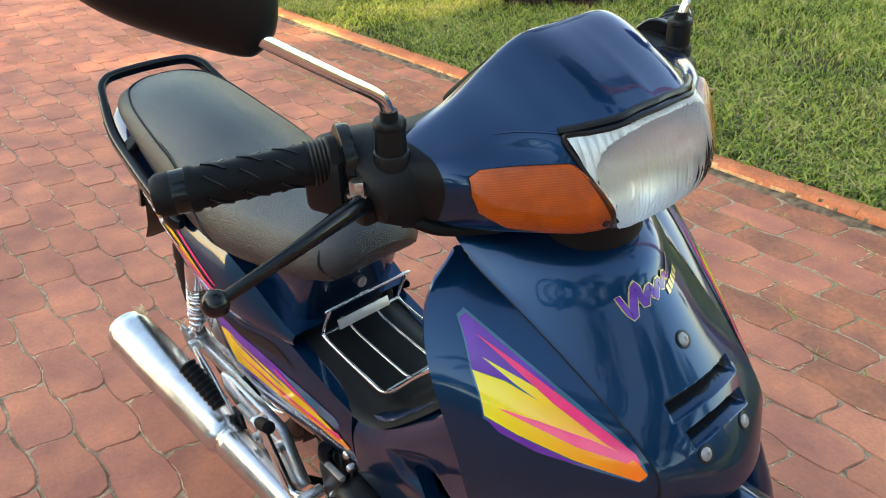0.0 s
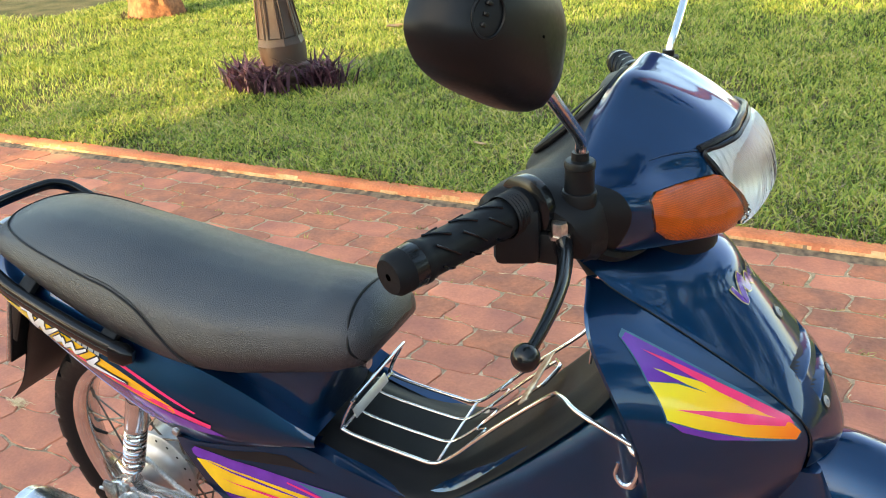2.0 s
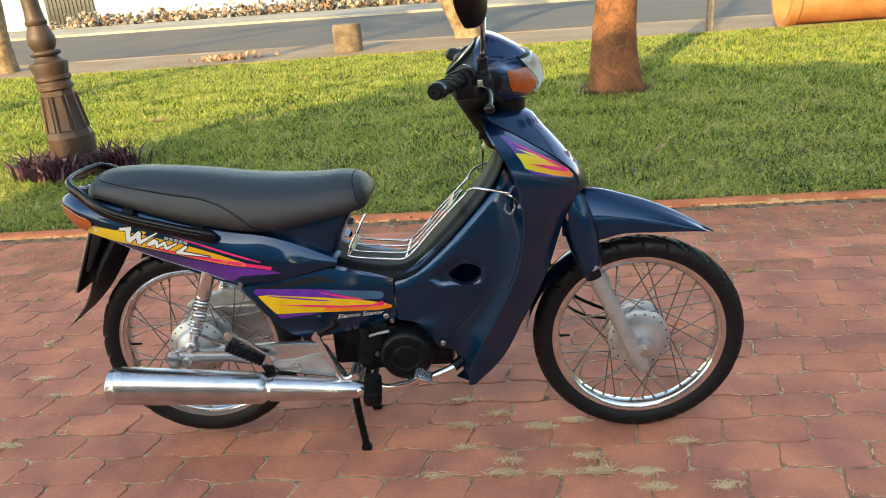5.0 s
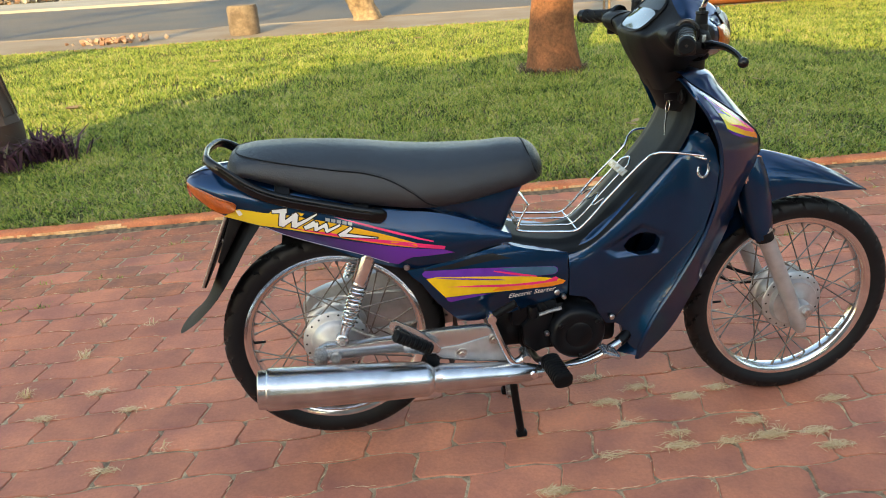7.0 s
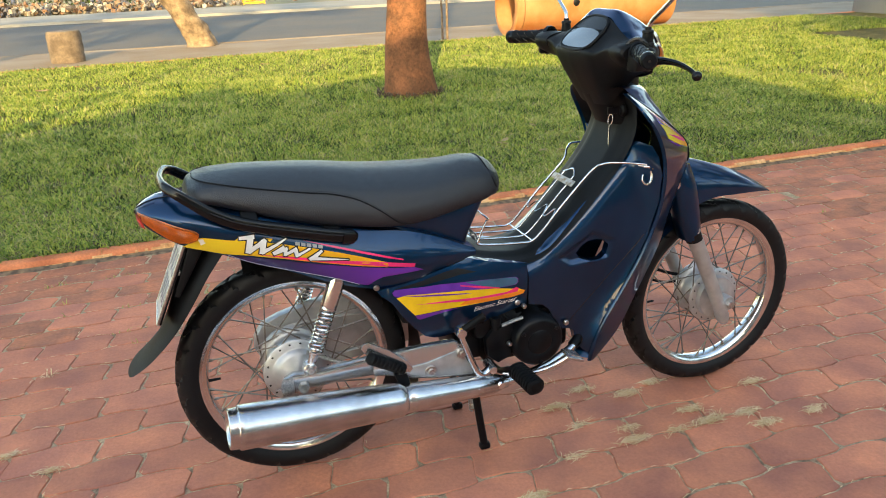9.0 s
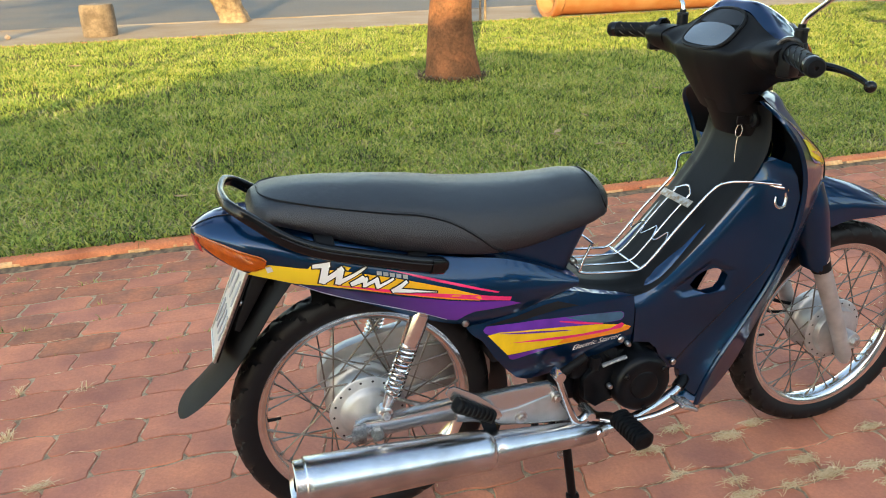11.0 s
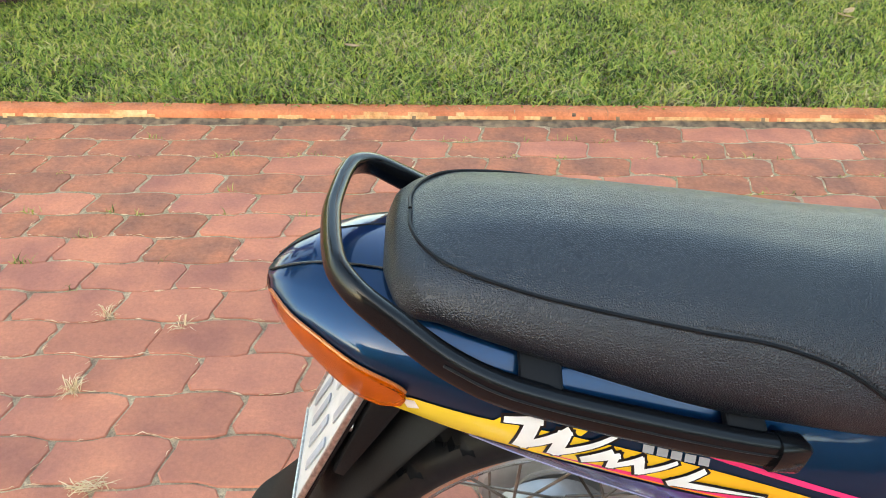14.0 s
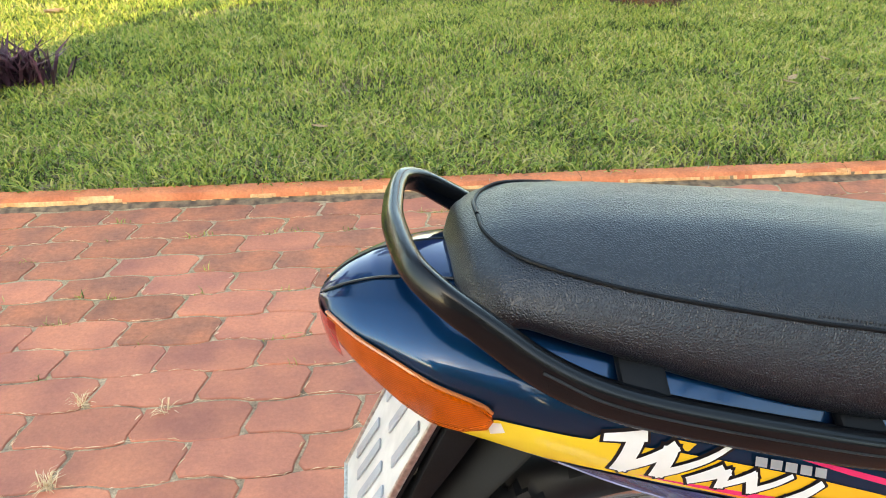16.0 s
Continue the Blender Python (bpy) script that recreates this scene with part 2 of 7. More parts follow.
SOIL = mat("lawn soil", (0.105, 0.085, 0.038), 0.95, vary=0.3, scale=3.5, grain=0.8, grain_scale=120, tint=(0.06, 0.062, 0.022), speck=0.5, speck_scale=60, spec=0.1)
ASPHALT = mat("asphalt", (0.062, 0.057, 0.054), 0.85, vary=0.2, scale=0.5, grain=0.5, grain_scale=120, tint=(0.105, 0.082, 0.064))
CONCRETE = mat("dusty concrete", (0.215, 0.165, 0.120), 0.9, vary=0.2, scale=0.9, grain=0.5, grain_scale=90, tint=(0.20, 0.135, 0.08))
PALE = mat("pale far pavement", (0.27, 0.25, 0.215), 0.9, vary=0.15, scale=0.4, grain=0.3, grain_scale=60)
EARTH = mat("dry open ground", (0.22, 0.19, 0.10), 0.95, vary=0.3, scale=0.5, grain=0.5, grain_scale=40)
BARK = mat("reddish bark", (0.205, 0.084, 0.040), 0.9, vary=0.3, scale=6, grain=0.7, grain_scale=110, tint=(0.12, 0.056, 0.030), spec=0.2, speck=0.4, speck_scale=30)
MUD = mat("red termite mud", (0.30, 0.115, 0.05), 0.95, vary=0.35, scale=22, grain=1.0, grain_scale=120)
TANBARK = mat("pale flaking bark", (0.24, 0.165, 0.100), 0.9, vary=0.3, scale=7, grain=0.9, grain_scale=40, tint=(0.12, 0.078, 0.046), speck=0.35, speck_scale=18)
IRON = mat("brown painted cast iron", (0.046, 0.031, 0.025), 0.55, 0.15, vary=0.25, scale=7, grain=0.25, grain_scale=200, tint=(0.066, 0.032, 0.021))
BOLLARDMAT = mat("weathered brown concrete", (0.16, 0.115, 0.078), 0.9, vary=0.3, scale=5, grain=0.6, grain_scale=60, tint=(0.10, 0.068, 0.045), speck=0.25, speck_scale=25)
OCHRE = mat("ochre stained concrete", (0.36, 0.19, 0.085), 0.85, vary=0.2, scale=2.2, grain=0.4, grain_scale=120, tint=(0.34, 0.125, 0.04))
RENDERWALL = mat("pale house render", (0.22, 0.21, 0.20), 0.85, vary=0.12, scale=1.2, grain=0.3, grain_scale=90)
ROOFMAT = mat("clay roof", (0.33, 0.13, 0.07), 0.8, vary=0.25, scale=2, grain=0.5, grain_scale=40)
FARWALL = mat("pale far wall", (0.44, 0.46, 0.50), 0.85, vary=0.12, scale=0.6)
DARKGATE = mat("dark steel gate", (0.03, 0.03, 0.032), 0.5, vary=0.2)
GRASS = leaf_mat("lawn blades", [(0.028, 0.052, 0.009), (0.170, 0.255, 0.046), (0.352, 0.440, 0.086), (0.48, 0.48, 0.10), (0.60, 0.51, 0.24)], thin=0.40, patch=2.6)
STRAW = leaf_mat("dry straw", [(0.58, 0.40, 0.20), (0.74, 0.55, 0.32), (0.85, 0.68, 0.45)], thin=0.15, patch=9)
PURPLELEAF = leaf_mat("purple leaves", [(0.035, 0.017, 0.025), (0.080, 0.032, 0.055), (0.16, 0.075, 0.11), (0.075, 0.080, 0.034)], thin=0.25, patch=6)
LEAVES = leaf_mat("tree leaves", [(0.03, 0.06, 0.012), (0.06, 0.10, 0.02), (0.11, 0.14, 0.03)], thin=0.3)
DEADLEAF = leaf_mat("fallen leaves", [(0.22, 0.10, 0.045), (0.34, 0.20, 0.11), (0.46, 0.33, 0.20)], thin=0.1, patch=4)
THATCH = leaf_mat("dry thatch", [(0.08, 0.062, 0.035), (0.22, 0.165, 0.09), (0.44, 0.36, 0.22)], thin=0.15, patch=5)
DEADLITTER = leaf_mat("dry litter", [(0.05, 0.038, 0.025), (0.13, 0.095, 0.06), (0.22, 0.16, 0.10)], thin=0.1, patch=6)
TRASH = leaf_mat("litter", [(0.09, 0.07, 0.05), (0.26, 0.14, 0.08), (0.20, 0.17, 0.14), (0.36, 0.31, 0.25), (0.08, 0.09, 0.13), (0.14, 0.10, 0.06)], thin=0.02, patch=0.9)
BRICKBITS = leaf_mat("broken brick", [(0.20, 0.10, 0.06), (0.34, 0.19, 0.12), (0.40, 0.30, 0.22)], thin=0.02, patch=3)
CRATE = mat("yellow plastic crate", (0.75, 0.42, 0.03), 0.5, vary=0.15)


# ---- building tools ----
def part(name, geo, material, parent=None, label="", smooth=40.0, at=None):
    """Links verts and faces, or a bmesh, as one mesh object under a thing or a part."""
    me = bpy.data.meshes.new(name)
    if isinstance(geo, bmesh.types.BMesh):
        geo.to_mesh(me)
        geo.free()
    else:
        me.from_pydata(geo[0], [], geo[1])
    for m in material if isinstance(material, (list, tuple)) else (material,):
        me.materials.append(m)
    me.validate()
    if smooth and len(me.polygons):
        me.polygons.foreach_set("use_smooth", np.ones(len(me.polygons), bool))
        me.set_sharp_from_angle(angle=radians(smooth))
    ob = new(name, me)
    if parent:
        ob.parent = parent
    if at is not None:
        ob.matrix_basis = at
    return tagged(ob, label)


def thing(name, label, category, place=(0, 0, 0), group="", kind=""):
    ob = new(name)
    ob.location = place
    ob.empty_display_size = 0.1
    return tagged(ob, label, category, group, kind)


def net(d, loop_u=False, loop_v=False, caps=False):
    """Verts and faces of a grid of points d[u][v]."""
    d = np.asarray(d, float)
    nu, nv = d.shape[:2]
    faces = []
    for u in range(nu if loop_u else nu - 1):
        for v in range(nv if loop_v else nv - 1):
            a, b = (u + 1) % nu, (v + 1) % nv
            faces.append((u * nv + v, a * nv + v, a * nv + b, u * nv + b))
    if caps and loop_v:
        faces += [tuple(range(nv))[::-1], tuple((nu - 1) * nv + v for v in range(nv))]
    return d.reshape(-1, 3), faces


def join(*geos):
    verts, faces, n = [], [], 0
    for v, f in geos:
        verts.append(np.asarray(v, float))
        faces += [tuple(i + n for i in face) for face in f]
        n += len(v)
    return np.concatenate(verts), faces


def moved(geo, m):
    v = np.asarray(geo[0], float)
    r = np.array(m.to_3x3())
    return v @ r.T + np.array(m.translation), geo[1]


def sweep(points, radius, sides=12, n=None, closed=False, flat=1.0, up=(0, 0, 1), straight=False, power=2.0):
    """A rod along points. radius: one, or one a point; flat: its width over its height."""
    p = np.array(points, float)
    n = n or (6 * (len(p) - 1) + 1)
    q = p if straight else spline(p, n, closed)
    r = np.full(len(q), radius, float) if np.isscalar(radius) else np.interp(np.linspace(0, 1, len(q)), np.linspace(0, 1, len(radius)), radius)
    way = np.roll(q, -1, 0) - np.roll(q, 1, 0) if closed else np.gradient(q, axis=0)
    way /= np.linalg.norm(way, axis=1)[:, None] + 1e-12
    side = np.cross(way[0], up)
    if np.linalg.norm(side) < 0.05:
        side = np.cross(way[0], (1, 0.2, 0))
    rings = []
    ang = np.linspace(0, 2 * np.pi, sides, endpoint=False)
    ca, sa = np.cos(ang), np.sin(ang)
    ca, sa = np.sign(ca) * np.abs(ca) ** (2 / power), np.sign(sa) * np.abs(sa) ** (2 / power)
    for c, w, rad in zip(q, way, r):
        side = side - (side @ w) * w
        side /= np.linalg.norm(side)
        top = np.cross(side, w)
        rings.append(c + rad * (ca[:, None] * side * flat + sa[:, None] * top))
    return net(rings, closed, True, not closed)


def lathe(profile, segs=40, axis="y", at=(0, 0, 0), closed=False):
    """A turned form: rows of radius and place along the axis."""
    a = np.linspace(0, 2 * np.pi, segs, endpoint=False)
    rows = []
    for r, h in profile:
        c, s, k = r * np.cos(a), r * np.sin(a), np.full(segs, h)
        rows.append(np.stack({"y": (c, k, s), "z": (c, s, k), "x": (k, c, s)}[axis], -1) + at)
    return net(rows, closed, True, False)


def box(center, size, bevel=0.003, turn=None):
    bm = bmesh.new()
    bmesh.ops.create_cube(bm, size=1.0)
    bmesh.ops.scale(bm, vec=size, verts=bm.verts)
    if bevel:
        bmesh.ops.bevel(bm, geom=bm.edges, offset=bevel, segments=2, affect="EDGES", profile=0.5)
    m = Matrix.Translation(center) @ (turn or Matrix())
    bmesh.ops.transform(bm, matrix=m, verts=bm.verts)
    v = [tuple(x.co) for x in bm.verts]
    bm.verts.index_update()
    f = [tuple(x.index for x in face.verts) for face in bm.faces]
    bm.free()
    return v, f


def slab(outline, y0, y1, bevel=0.002):
    """A plate with an outline in x and z, between two places across."""
    bm = bmesh.new()
    low = [bm.verts.new((x, y0, z)) for x, z in outline]
    high = [bm.verts.new((x, y1, z)) for x, z in outline]
    n = len(low)
    bm.faces.new(low), bm.faces.new(high[::-1])
    for i in range(n):
        bm.faces.new((low[i], high[i], high[(i + 1) % n], low[(i + 1) % n]))
    bmesh.ops.recalc_face_normals(bm, faces=bm.faces)
    if bevel:
        edges = [e for e in bm.edges if abs(e.verts[0].co.y - e.verts[1].co.y) < 1e-6]
        bmesh.ops.bevel(bm, geom=edges, offset=bevel, segments=2, affect="EDGES", profile=0.5)
    bm.verts.index_update()
    v = [tuple(x.co) for x in bm.verts]
    f = [tuple(x.index for x in face.verts) for face in bm.faces]
    bm.free()
    return v, f


def sheet(outline, place, holes=(), step=0.02, rim=None):
    """A thin sheet on a curved surface: an outline in two coordinates, laid on by place(a, b). rim: how far its border is turned in."""
    loops = [[Vector((a, b, 0)) for a, b in loop] for loop in (outline, *holes)]
    flat = [v for loop in loops for v in loop]
    tris = tessellate_polygon(loops)
    bm = bmesh.new()
    vs = [bm.verts.new(v) for v in flat]
    for t in tris:
        try:
            bm.faces.new([vs[i] for i in t])
        except ValueError:
            pass
    for axis in (0, 1):
        lo, hi = min(v[axis] for v in flat), max(v[axis] for v in flat)
        for c in np.arange(lo + step, hi - step * 0.3, step):
            no = Vector((1, 0, 0)) if axis == 0 else Vector((0, 1, 0))
            bmesh.ops.bisect_plane(bm, geom=bm.verts[:] + bm.edges[:] + bm.faces[:], plane_co=no * c, plane_no=no, dist=1e-5)
    bmesh.ops.remove_doubles(bm, verts=bm.verts, dist=1e-5)
    ab = np.array([v.co[:2] for v in bm.verts])
    xyz = np.asarray(place(ab[:, 0], ab[:, 1]))
    for v, c in zip(bm.verts, xyz):
        v.co = c
    if rim is not None:
        edges = [e for e in bm.edges if len(e.link_faces) == 1]
        made = bmesh.ops.extrude_edge_only(bm, edges=edges)
        for v in made["geom"]:
            if isinstance(v, bmesh.types.BMVert):
                v.co += Vector(rim)
    bmesh.ops.recalc_face_normals(bm, faces=bm.faces)
    bm.verts.index_update()
    v = [tuple(x.co) for x in bm.verts]
    f = [tuple(x.index for x in face.verts) for face in bm.faces]
    bm.free()
    return v, f


def bolt(center, r=0.006, depth=0.005, axis="y", dome=True):
    prof = [(0, -depth), (r * 0.7, -depth), (r, -depth * 0.4), (r, depth), (0, depth)] if dome else [(0, -depth), (r, -depth), (r, depth), (0, depth)]
    return lathe(prof, 14, axis, center)

# ---- curves and surfaces of the bodywork ----
def table(xs, ys):
    """A smooth curve through the points, as a function."""
    xs, ys = np.array(xs, float), np.array(ys, float)
    m = np.gradient(ys, xs)

    def at(x):
        x = np.clip(np.asarray(x, float), xs[0], xs[-1])
        i = np.clip(np.searchsorted(xs, x) - 1, 0, len(xs) - 2)
        h = xs[i + 1] - xs[i]
        s = (x - xs[i]) / h
        a, b = ys[i], ys[i + 1]
        return (2 * s**3 - 3 * s**2 + 1) * a + (s**3 - 2 * s**2 + s) * h * m[i] + (3 * s**2 - 2 * s**3) * b + (s**3 - s**2) * h * m[i + 1]

    return at


def spline(points, n, closed=False):
    """n points along a Catmull-Rom curve through the given ones."""
    p = np.array(points, float)
    k = len(p)
    q = np.concatenate([p[-1:], p, p[:2]]) if closed else np.concatenate([2 * p[:1] - p[1:2], p, 2 * p[-1:] - p[-2:-1]])
    spans = k if closed else k - 1
    s = np.linspace(0, spans, n, endpoint=not closed)
    i = np.minimum(s.astype(int), spans - 1)
    u = (s - i)[:, None]
    a, b, c, d = q[i], q[i + 1], q[i + 2], q[i + 3]
    return 0.5 * (2 * b + (c - a) * u + (2 * a - 5 * b + 4 * c - d) * u**2 + (3 * b - a - 3 * c + d) * u**3)


# leg shield: its middle line (E), the seam between nose and wing (S) and the outer rim (B), by height
E_X = table([0.72, 0.727, 0.78, 0.832, 0.88, 0.92, 0.93], [1.090, 1.088, 1.060, 1.018, 0.975, 0.935, 0.91])
S_X = table([0.205, 0.258, 0.385, 0.521, 0.651, 0.72, 0.765, 0.80, 0.847, 0.886, 0.91, 0.93], [0.778, 0.836, 0.912, 0.978, 1.022, 1.055, 1.052, 1.018, 0.952, 0.893, 0.855, 0.83])
S_Y = table([0.205, 0.258, 0.385, 0.521, 0.651, 0.72, 0.765, 0.80, 0.847, 0.886, 0.91, 0.93], [0.118, 0.112, 0.108, 0.106, 0.102, 0.090, 0.084, 0.089, 0.099, 0.110, 0.117, 0.120])
B_X = table([0.205, 0.27, 0.33, 0.43, 0.553, 0.65, 0.72, 0.765, 0.80, 0.847, 0.872, 0.89, 0.905, 0.915, 0.93], [0.766, 0.778, 0.802, 0.853, 0.905, 0.922, 0.920, 0.912, 0.900, 0.876, 0.860, 0.849, 0.842, 0.838, 0.829])
B_Y = table([0.205, 0.27, 0.33, 0.43, 0.553, 0.65, 0.72, 0.765, 0.80, 0.847, 0.872, 0.89, 0.905, 0.915, 0.93], [0.124, 0.132, 0.138, 0.150, 0.166, 0.182, 0.192, 0.196, 0.198, 0.194, 0.184, 0.170, 0.150, 0.128, 0.1215])


def shield_x(y, z):
    """The front face of the leg shield."""
    y, z = np.abs(y), np.asarray(z, float)
    e, sx, sy, bx, by = E_X(z), S_X(z), S_Y(z), B_X(z), B_Y(z)
    nose = e - (e - sx) * (y / sy) ** 2
    s = np.clip((y - sy) / np.maximum(by - sy, 1e-4), 0, 1)
    wing = sx + (bx - sx) * s + 0.10 * (by - sy) * np.sin(np.pi * s) + (bx - sx) * 0.0
    return np.where(y < sy, nose, wing)


# tail panel, by length
T_LO = table([-0.302, -0.294, -0.281, -0.264, -0.22, -0.17, -0.10, 0.0, 0.10, 0.19, 0.28, 0.35, 0.42, 0.45], [0.736, 0.727, 0.717, 0.706, 0.684, 0.666, 0.641, 0.598, 0.553, 0.526, 0.532, 0.548, 0.562, 0.566])
T_MID = table([-0.302, -0.294, -0.281, -0.264, -0.22, -0.17, -0.10, 0.0, 0.10, 0.19, 0.28, 0.35, 0.42, 0.45], [0.743, 0.746, 0.746, 0.745, 0.738, 0.722, 0.698, 0.660, 0.622, 0.594, 0.580, 0.576, 0.574, 0.572])
T_TOP = table([-0.302, -0.294, -0.281, -0.264, -0.22, -0.17, -0.10, 0.0, 0.10, 0.19, 0.28, 0.35, 0.42, 0.45], [0.7515, 0.757, 0.763, 0.767, 0.771, 0.766, 0.746, 0.715, 0.687, 0.667, 0.650, 0.625, 0.592, 0.579])
WIDE = [-0.302, -0.297, -0.288, -0.277, -0.259, -0.22, -0.17, -0.10, 0.0, 0.10, 0.19, 0.28, 0.35, 0.42, 0.45]
W_LO = table(WIDE, [0.002, 0.016, 0.029, 0.041, 0.055, 0.080, 0.094, 0.106, 0.116, 0.122, 0.126, 0.130, 0.126, 0.117, 0.112])
W_MID = table(WIDE, [0.004, 0.023, 0.038, 0.052, 0.068, 0.096, 0.112, 0.124, 0.133, 0.140, 0.144, 0.141, 0.132, 0.119, 0.113])
W_TOP = table(WIDE, [0.002, 0.014, 0.024, 0.033, 0.044, 0.061, 0.076, 0.094, 0.106, 0.112, 0.115, 0.116, 0.114, 0.111, 0.108])


def tail_y(x, z):
    """Half the width of the tail panel."""
    lo, mid, top = T_LO(x), T_MID(x), T_TOP(x)
    wl, wm, wt = W_LO(x), W_MID(x), W_TOP(x)
    low, high = (z - mid) / (lo - mid - 1e-6), (z - mid) / (top - mid + 1e-6)
    return np.where(z < mid, wm - (wm - wl) * np.clip(low, 0, 1.1) ** 2, wm - (wm - wt) * np.clip(high, 0, 1.1) ** 1.6)


def cover_y(x, z):
    """Half the width of the lower side cover."""
    w = np.interp(x, [0.18, 0.22, 0.30, 0.40, 0.50, 0.59], [0.136, 0.142, 0.140, 0.131, 0.120, 0.113])
    return w - 2.2 * (z - 0.465) ** 2


# the sunken field round the opening in the side panel
POCKET = [(0.664, 0.517), (0.765, 0.582), (0.828, 0.550), (0.816, 0.496), (0.70, 0.490)]


def leg_y(x, z):
    """Half the width of the side panel below the step-through."""
    w = np.interp(x, [0.58, 0.66, 0.74, 0.82, 0.90, 0.95], [0.113, 0.112, 0.116, 0.123, 0.133, 0.140])
    over = z - (0.46 + 0.55 * (x - 0.58))
    w = w - np.where(over > 0, 0.42 * np.clip(over - 0.02, 0, 1) ** 1.5, 0.30 * np.clip(-over - 0.05, 0, 1) ** 1.5)
    top = np.interp(x, [0.5865, 0.615, 0.64, 0.67, 0.71, 0.76, 0.80, 0.84, 0.87, 0.90], [0.519, 0.528, 0.543, 0.568, 0.604, 0.655, 0.70, 0.747, 0.780, 0.805])
    w = w - 0.019 * np.clip(1 - (top - z) / 0.050, 0, 1) ** 2
    into = np.full(np.broadcast(x, z).shape, 1.0)
    for (ax, az), (bx, bz) in zip(POCKET, POCKET[1:] + POCKET[:1]):
        k = math.hypot(bx - ax, bz - az)
        into = np.minimum(into, ((bz - az) * (x - ax) - (bx - ax) * (z - az)) / k)
    s = np.clip(into / 0.016, 0, 1)
    w = w - 0.009 * s * s * (3 - 2 * s)
    flare = np.clip((x - (B_X(z) - 0.075)) / 0.072, 0, 1) ** 2.4
    return w + (B_Y(z) - 0.011 - w) * flare


# handlebar cowl, front half: stations across, each from its top seam down to its chin
COWL = (
    (0.0, ((0.828, 1.092), (0.850, 1.107), (0.900, 1.088), (0.948, 1.058), (0.966, 1.02), (0.968, 0.985), (0.945, 0.955), (0.900, 0.945))),
    (0.05, ((0.828, 1.090), (0.850, 1.106), (0.900, 1.085), (0.946, 1.053), (0.962, 1.02), (0.964, 0.985), (0.944, 0.957), (0.895, 0.945))),
    (0.085, ((0.824, 1.076), (0.847, 1.090), (0.886, 1.073), (0.924, 1.049), (0.942, 1.02), (0.950, 0.988), (0.934, 0.962), (0.885, 0.950))),
    (0.12, ((0.822, 1.058), (0.843, 1.066), (0.870, 1.057), (0.901, 1.043), (0.920, 1.02), (0.926, 0.990), (0.908, 0.967), (0.870, 0.955))),
    (0.16, ((0.822, 1.044), (0.838, 1.046), (0.860, 1.043), (0.882, 1.037), (0.896, 1.02), (0.895, 1.000), (0.880, 0.977), (0.855, 0.965))),
    (0.19, ((0.828, 1.0400), (0.835, 1.0402), (0.845, 1.038), (0.855, 1.032), (0.860, 1.02), (0.859, 1.005), (0.853, 0.985), (0.845, 0.972))),
)
COWL_NET = np.array([spline([[x, y, z] for x, z in c], 61) for y, c in COWL])
COWL_NET = np.stack([spline(COWL_NET[:, j], 51) for j in range(61)], 1)
# a hollow runs out sideways under the hood
hollow = np.exp(-((COWL_NET[..., 2] - 1.0385) / 0.0075) ** 2) * np.clip((COWL_NET[..., 1] - 0.090) / 0.015, 0, 1) * np.clip((0.165 - COWL_NET[..., 1]) / 0.04, 0, 1)
COWL_NET[..., 0] -= 0.006 * hollow


def cowl_x(y, z):
    """The front face of the handlebar cowl."""
    y, z = np.broadcast_arrays(np.abs(np.asarray(y, float)), np.asarray(z, float))
    out = np.empty(y.shape)
    for n in np.ndindex(y.shape):
        k = np.clip(np.interp(y[n], COWL_NET[:, 0, 1], np.arange(51)), 0, 49.999)
        i, f = int(k), k - int(k)
        c = COWL_NET[i] * (1 - f) + COWL_NET[i + 1] * f
        c = c[np.argmax(c[:, 2]):]
        out[n] = np.interp(-z[n], -c[:, 2], c[:, 0])
    return out

# ---- ground, kerbs, lawn, road ----
rng = np.random.default_rng(7)
KERB_Y, KERB_TOP = 1.915, 0.034


def ground_sheet(name, x0, x1, y0, y1, z, material, label, category, step=0.0, swell=0.0):
    if step:
        xs, ys = np.arange(x0, x1 + step / 2, step), np.arange(y0, y1 + step / 2, step)
        d = np.array([[(x, y, z + swell * noise.noise(Vector((x * 0.9, y * 0.9, 0)))) for y in ys] for x in xs])
    else:
        d = np.array([[(x, y, z) for y in (y0, y1)] for x in (x0, x1)])
    return tagged(part(name, net(d), material), label, category, kind="structure")


ground_sheet("ground", -400, 400, -300, 500, -0.16, EARTH, "dry open earth all round", "ground")
ground_sheet("pavement", -9.0, 9.0, -7.2, KERB_Y + 0.02, -0.0035, JOINT, "sandy bed and joints of the red paved drive", "pavement")
ground_sheet("drive", -9.0, 9.0, -7.2, -1.98, -0.002, PAVER, "red paved drive in front of the house", "pavement")
ground_sheet("pavement_edge", -9.0, 9.0, 1.22, KERB_Y + 0.01, -0.0022, EDGEJOINT, "dark greenish joints of the paving beside the kerb", "pavement")
ground_sheet("lawn_soil", -14.0, 16.0, KERB_Y + 0.03, 10.62, 0.012, SOIL, "dark soil under the lawn grass", "lawn", 0.25, 0.006)
ground_sheet("sidewalk", -30.0, 30.0, 10.72, 13.75, -0.03, CONCRETE, "dusty concrete footpath beside the street", "footpath", 0.5, 0.01)
ground_sheet("road", -60.0, 60.0, 13.75, 25.4, -0.11, ASPHALT, "worn grey asphalt street", "road")
ground_sheet("far_pavement", -60.0, 60.0, 25.4, 31.0, -0.05, PALE, "pale concrete footpath across the street", "footpath")
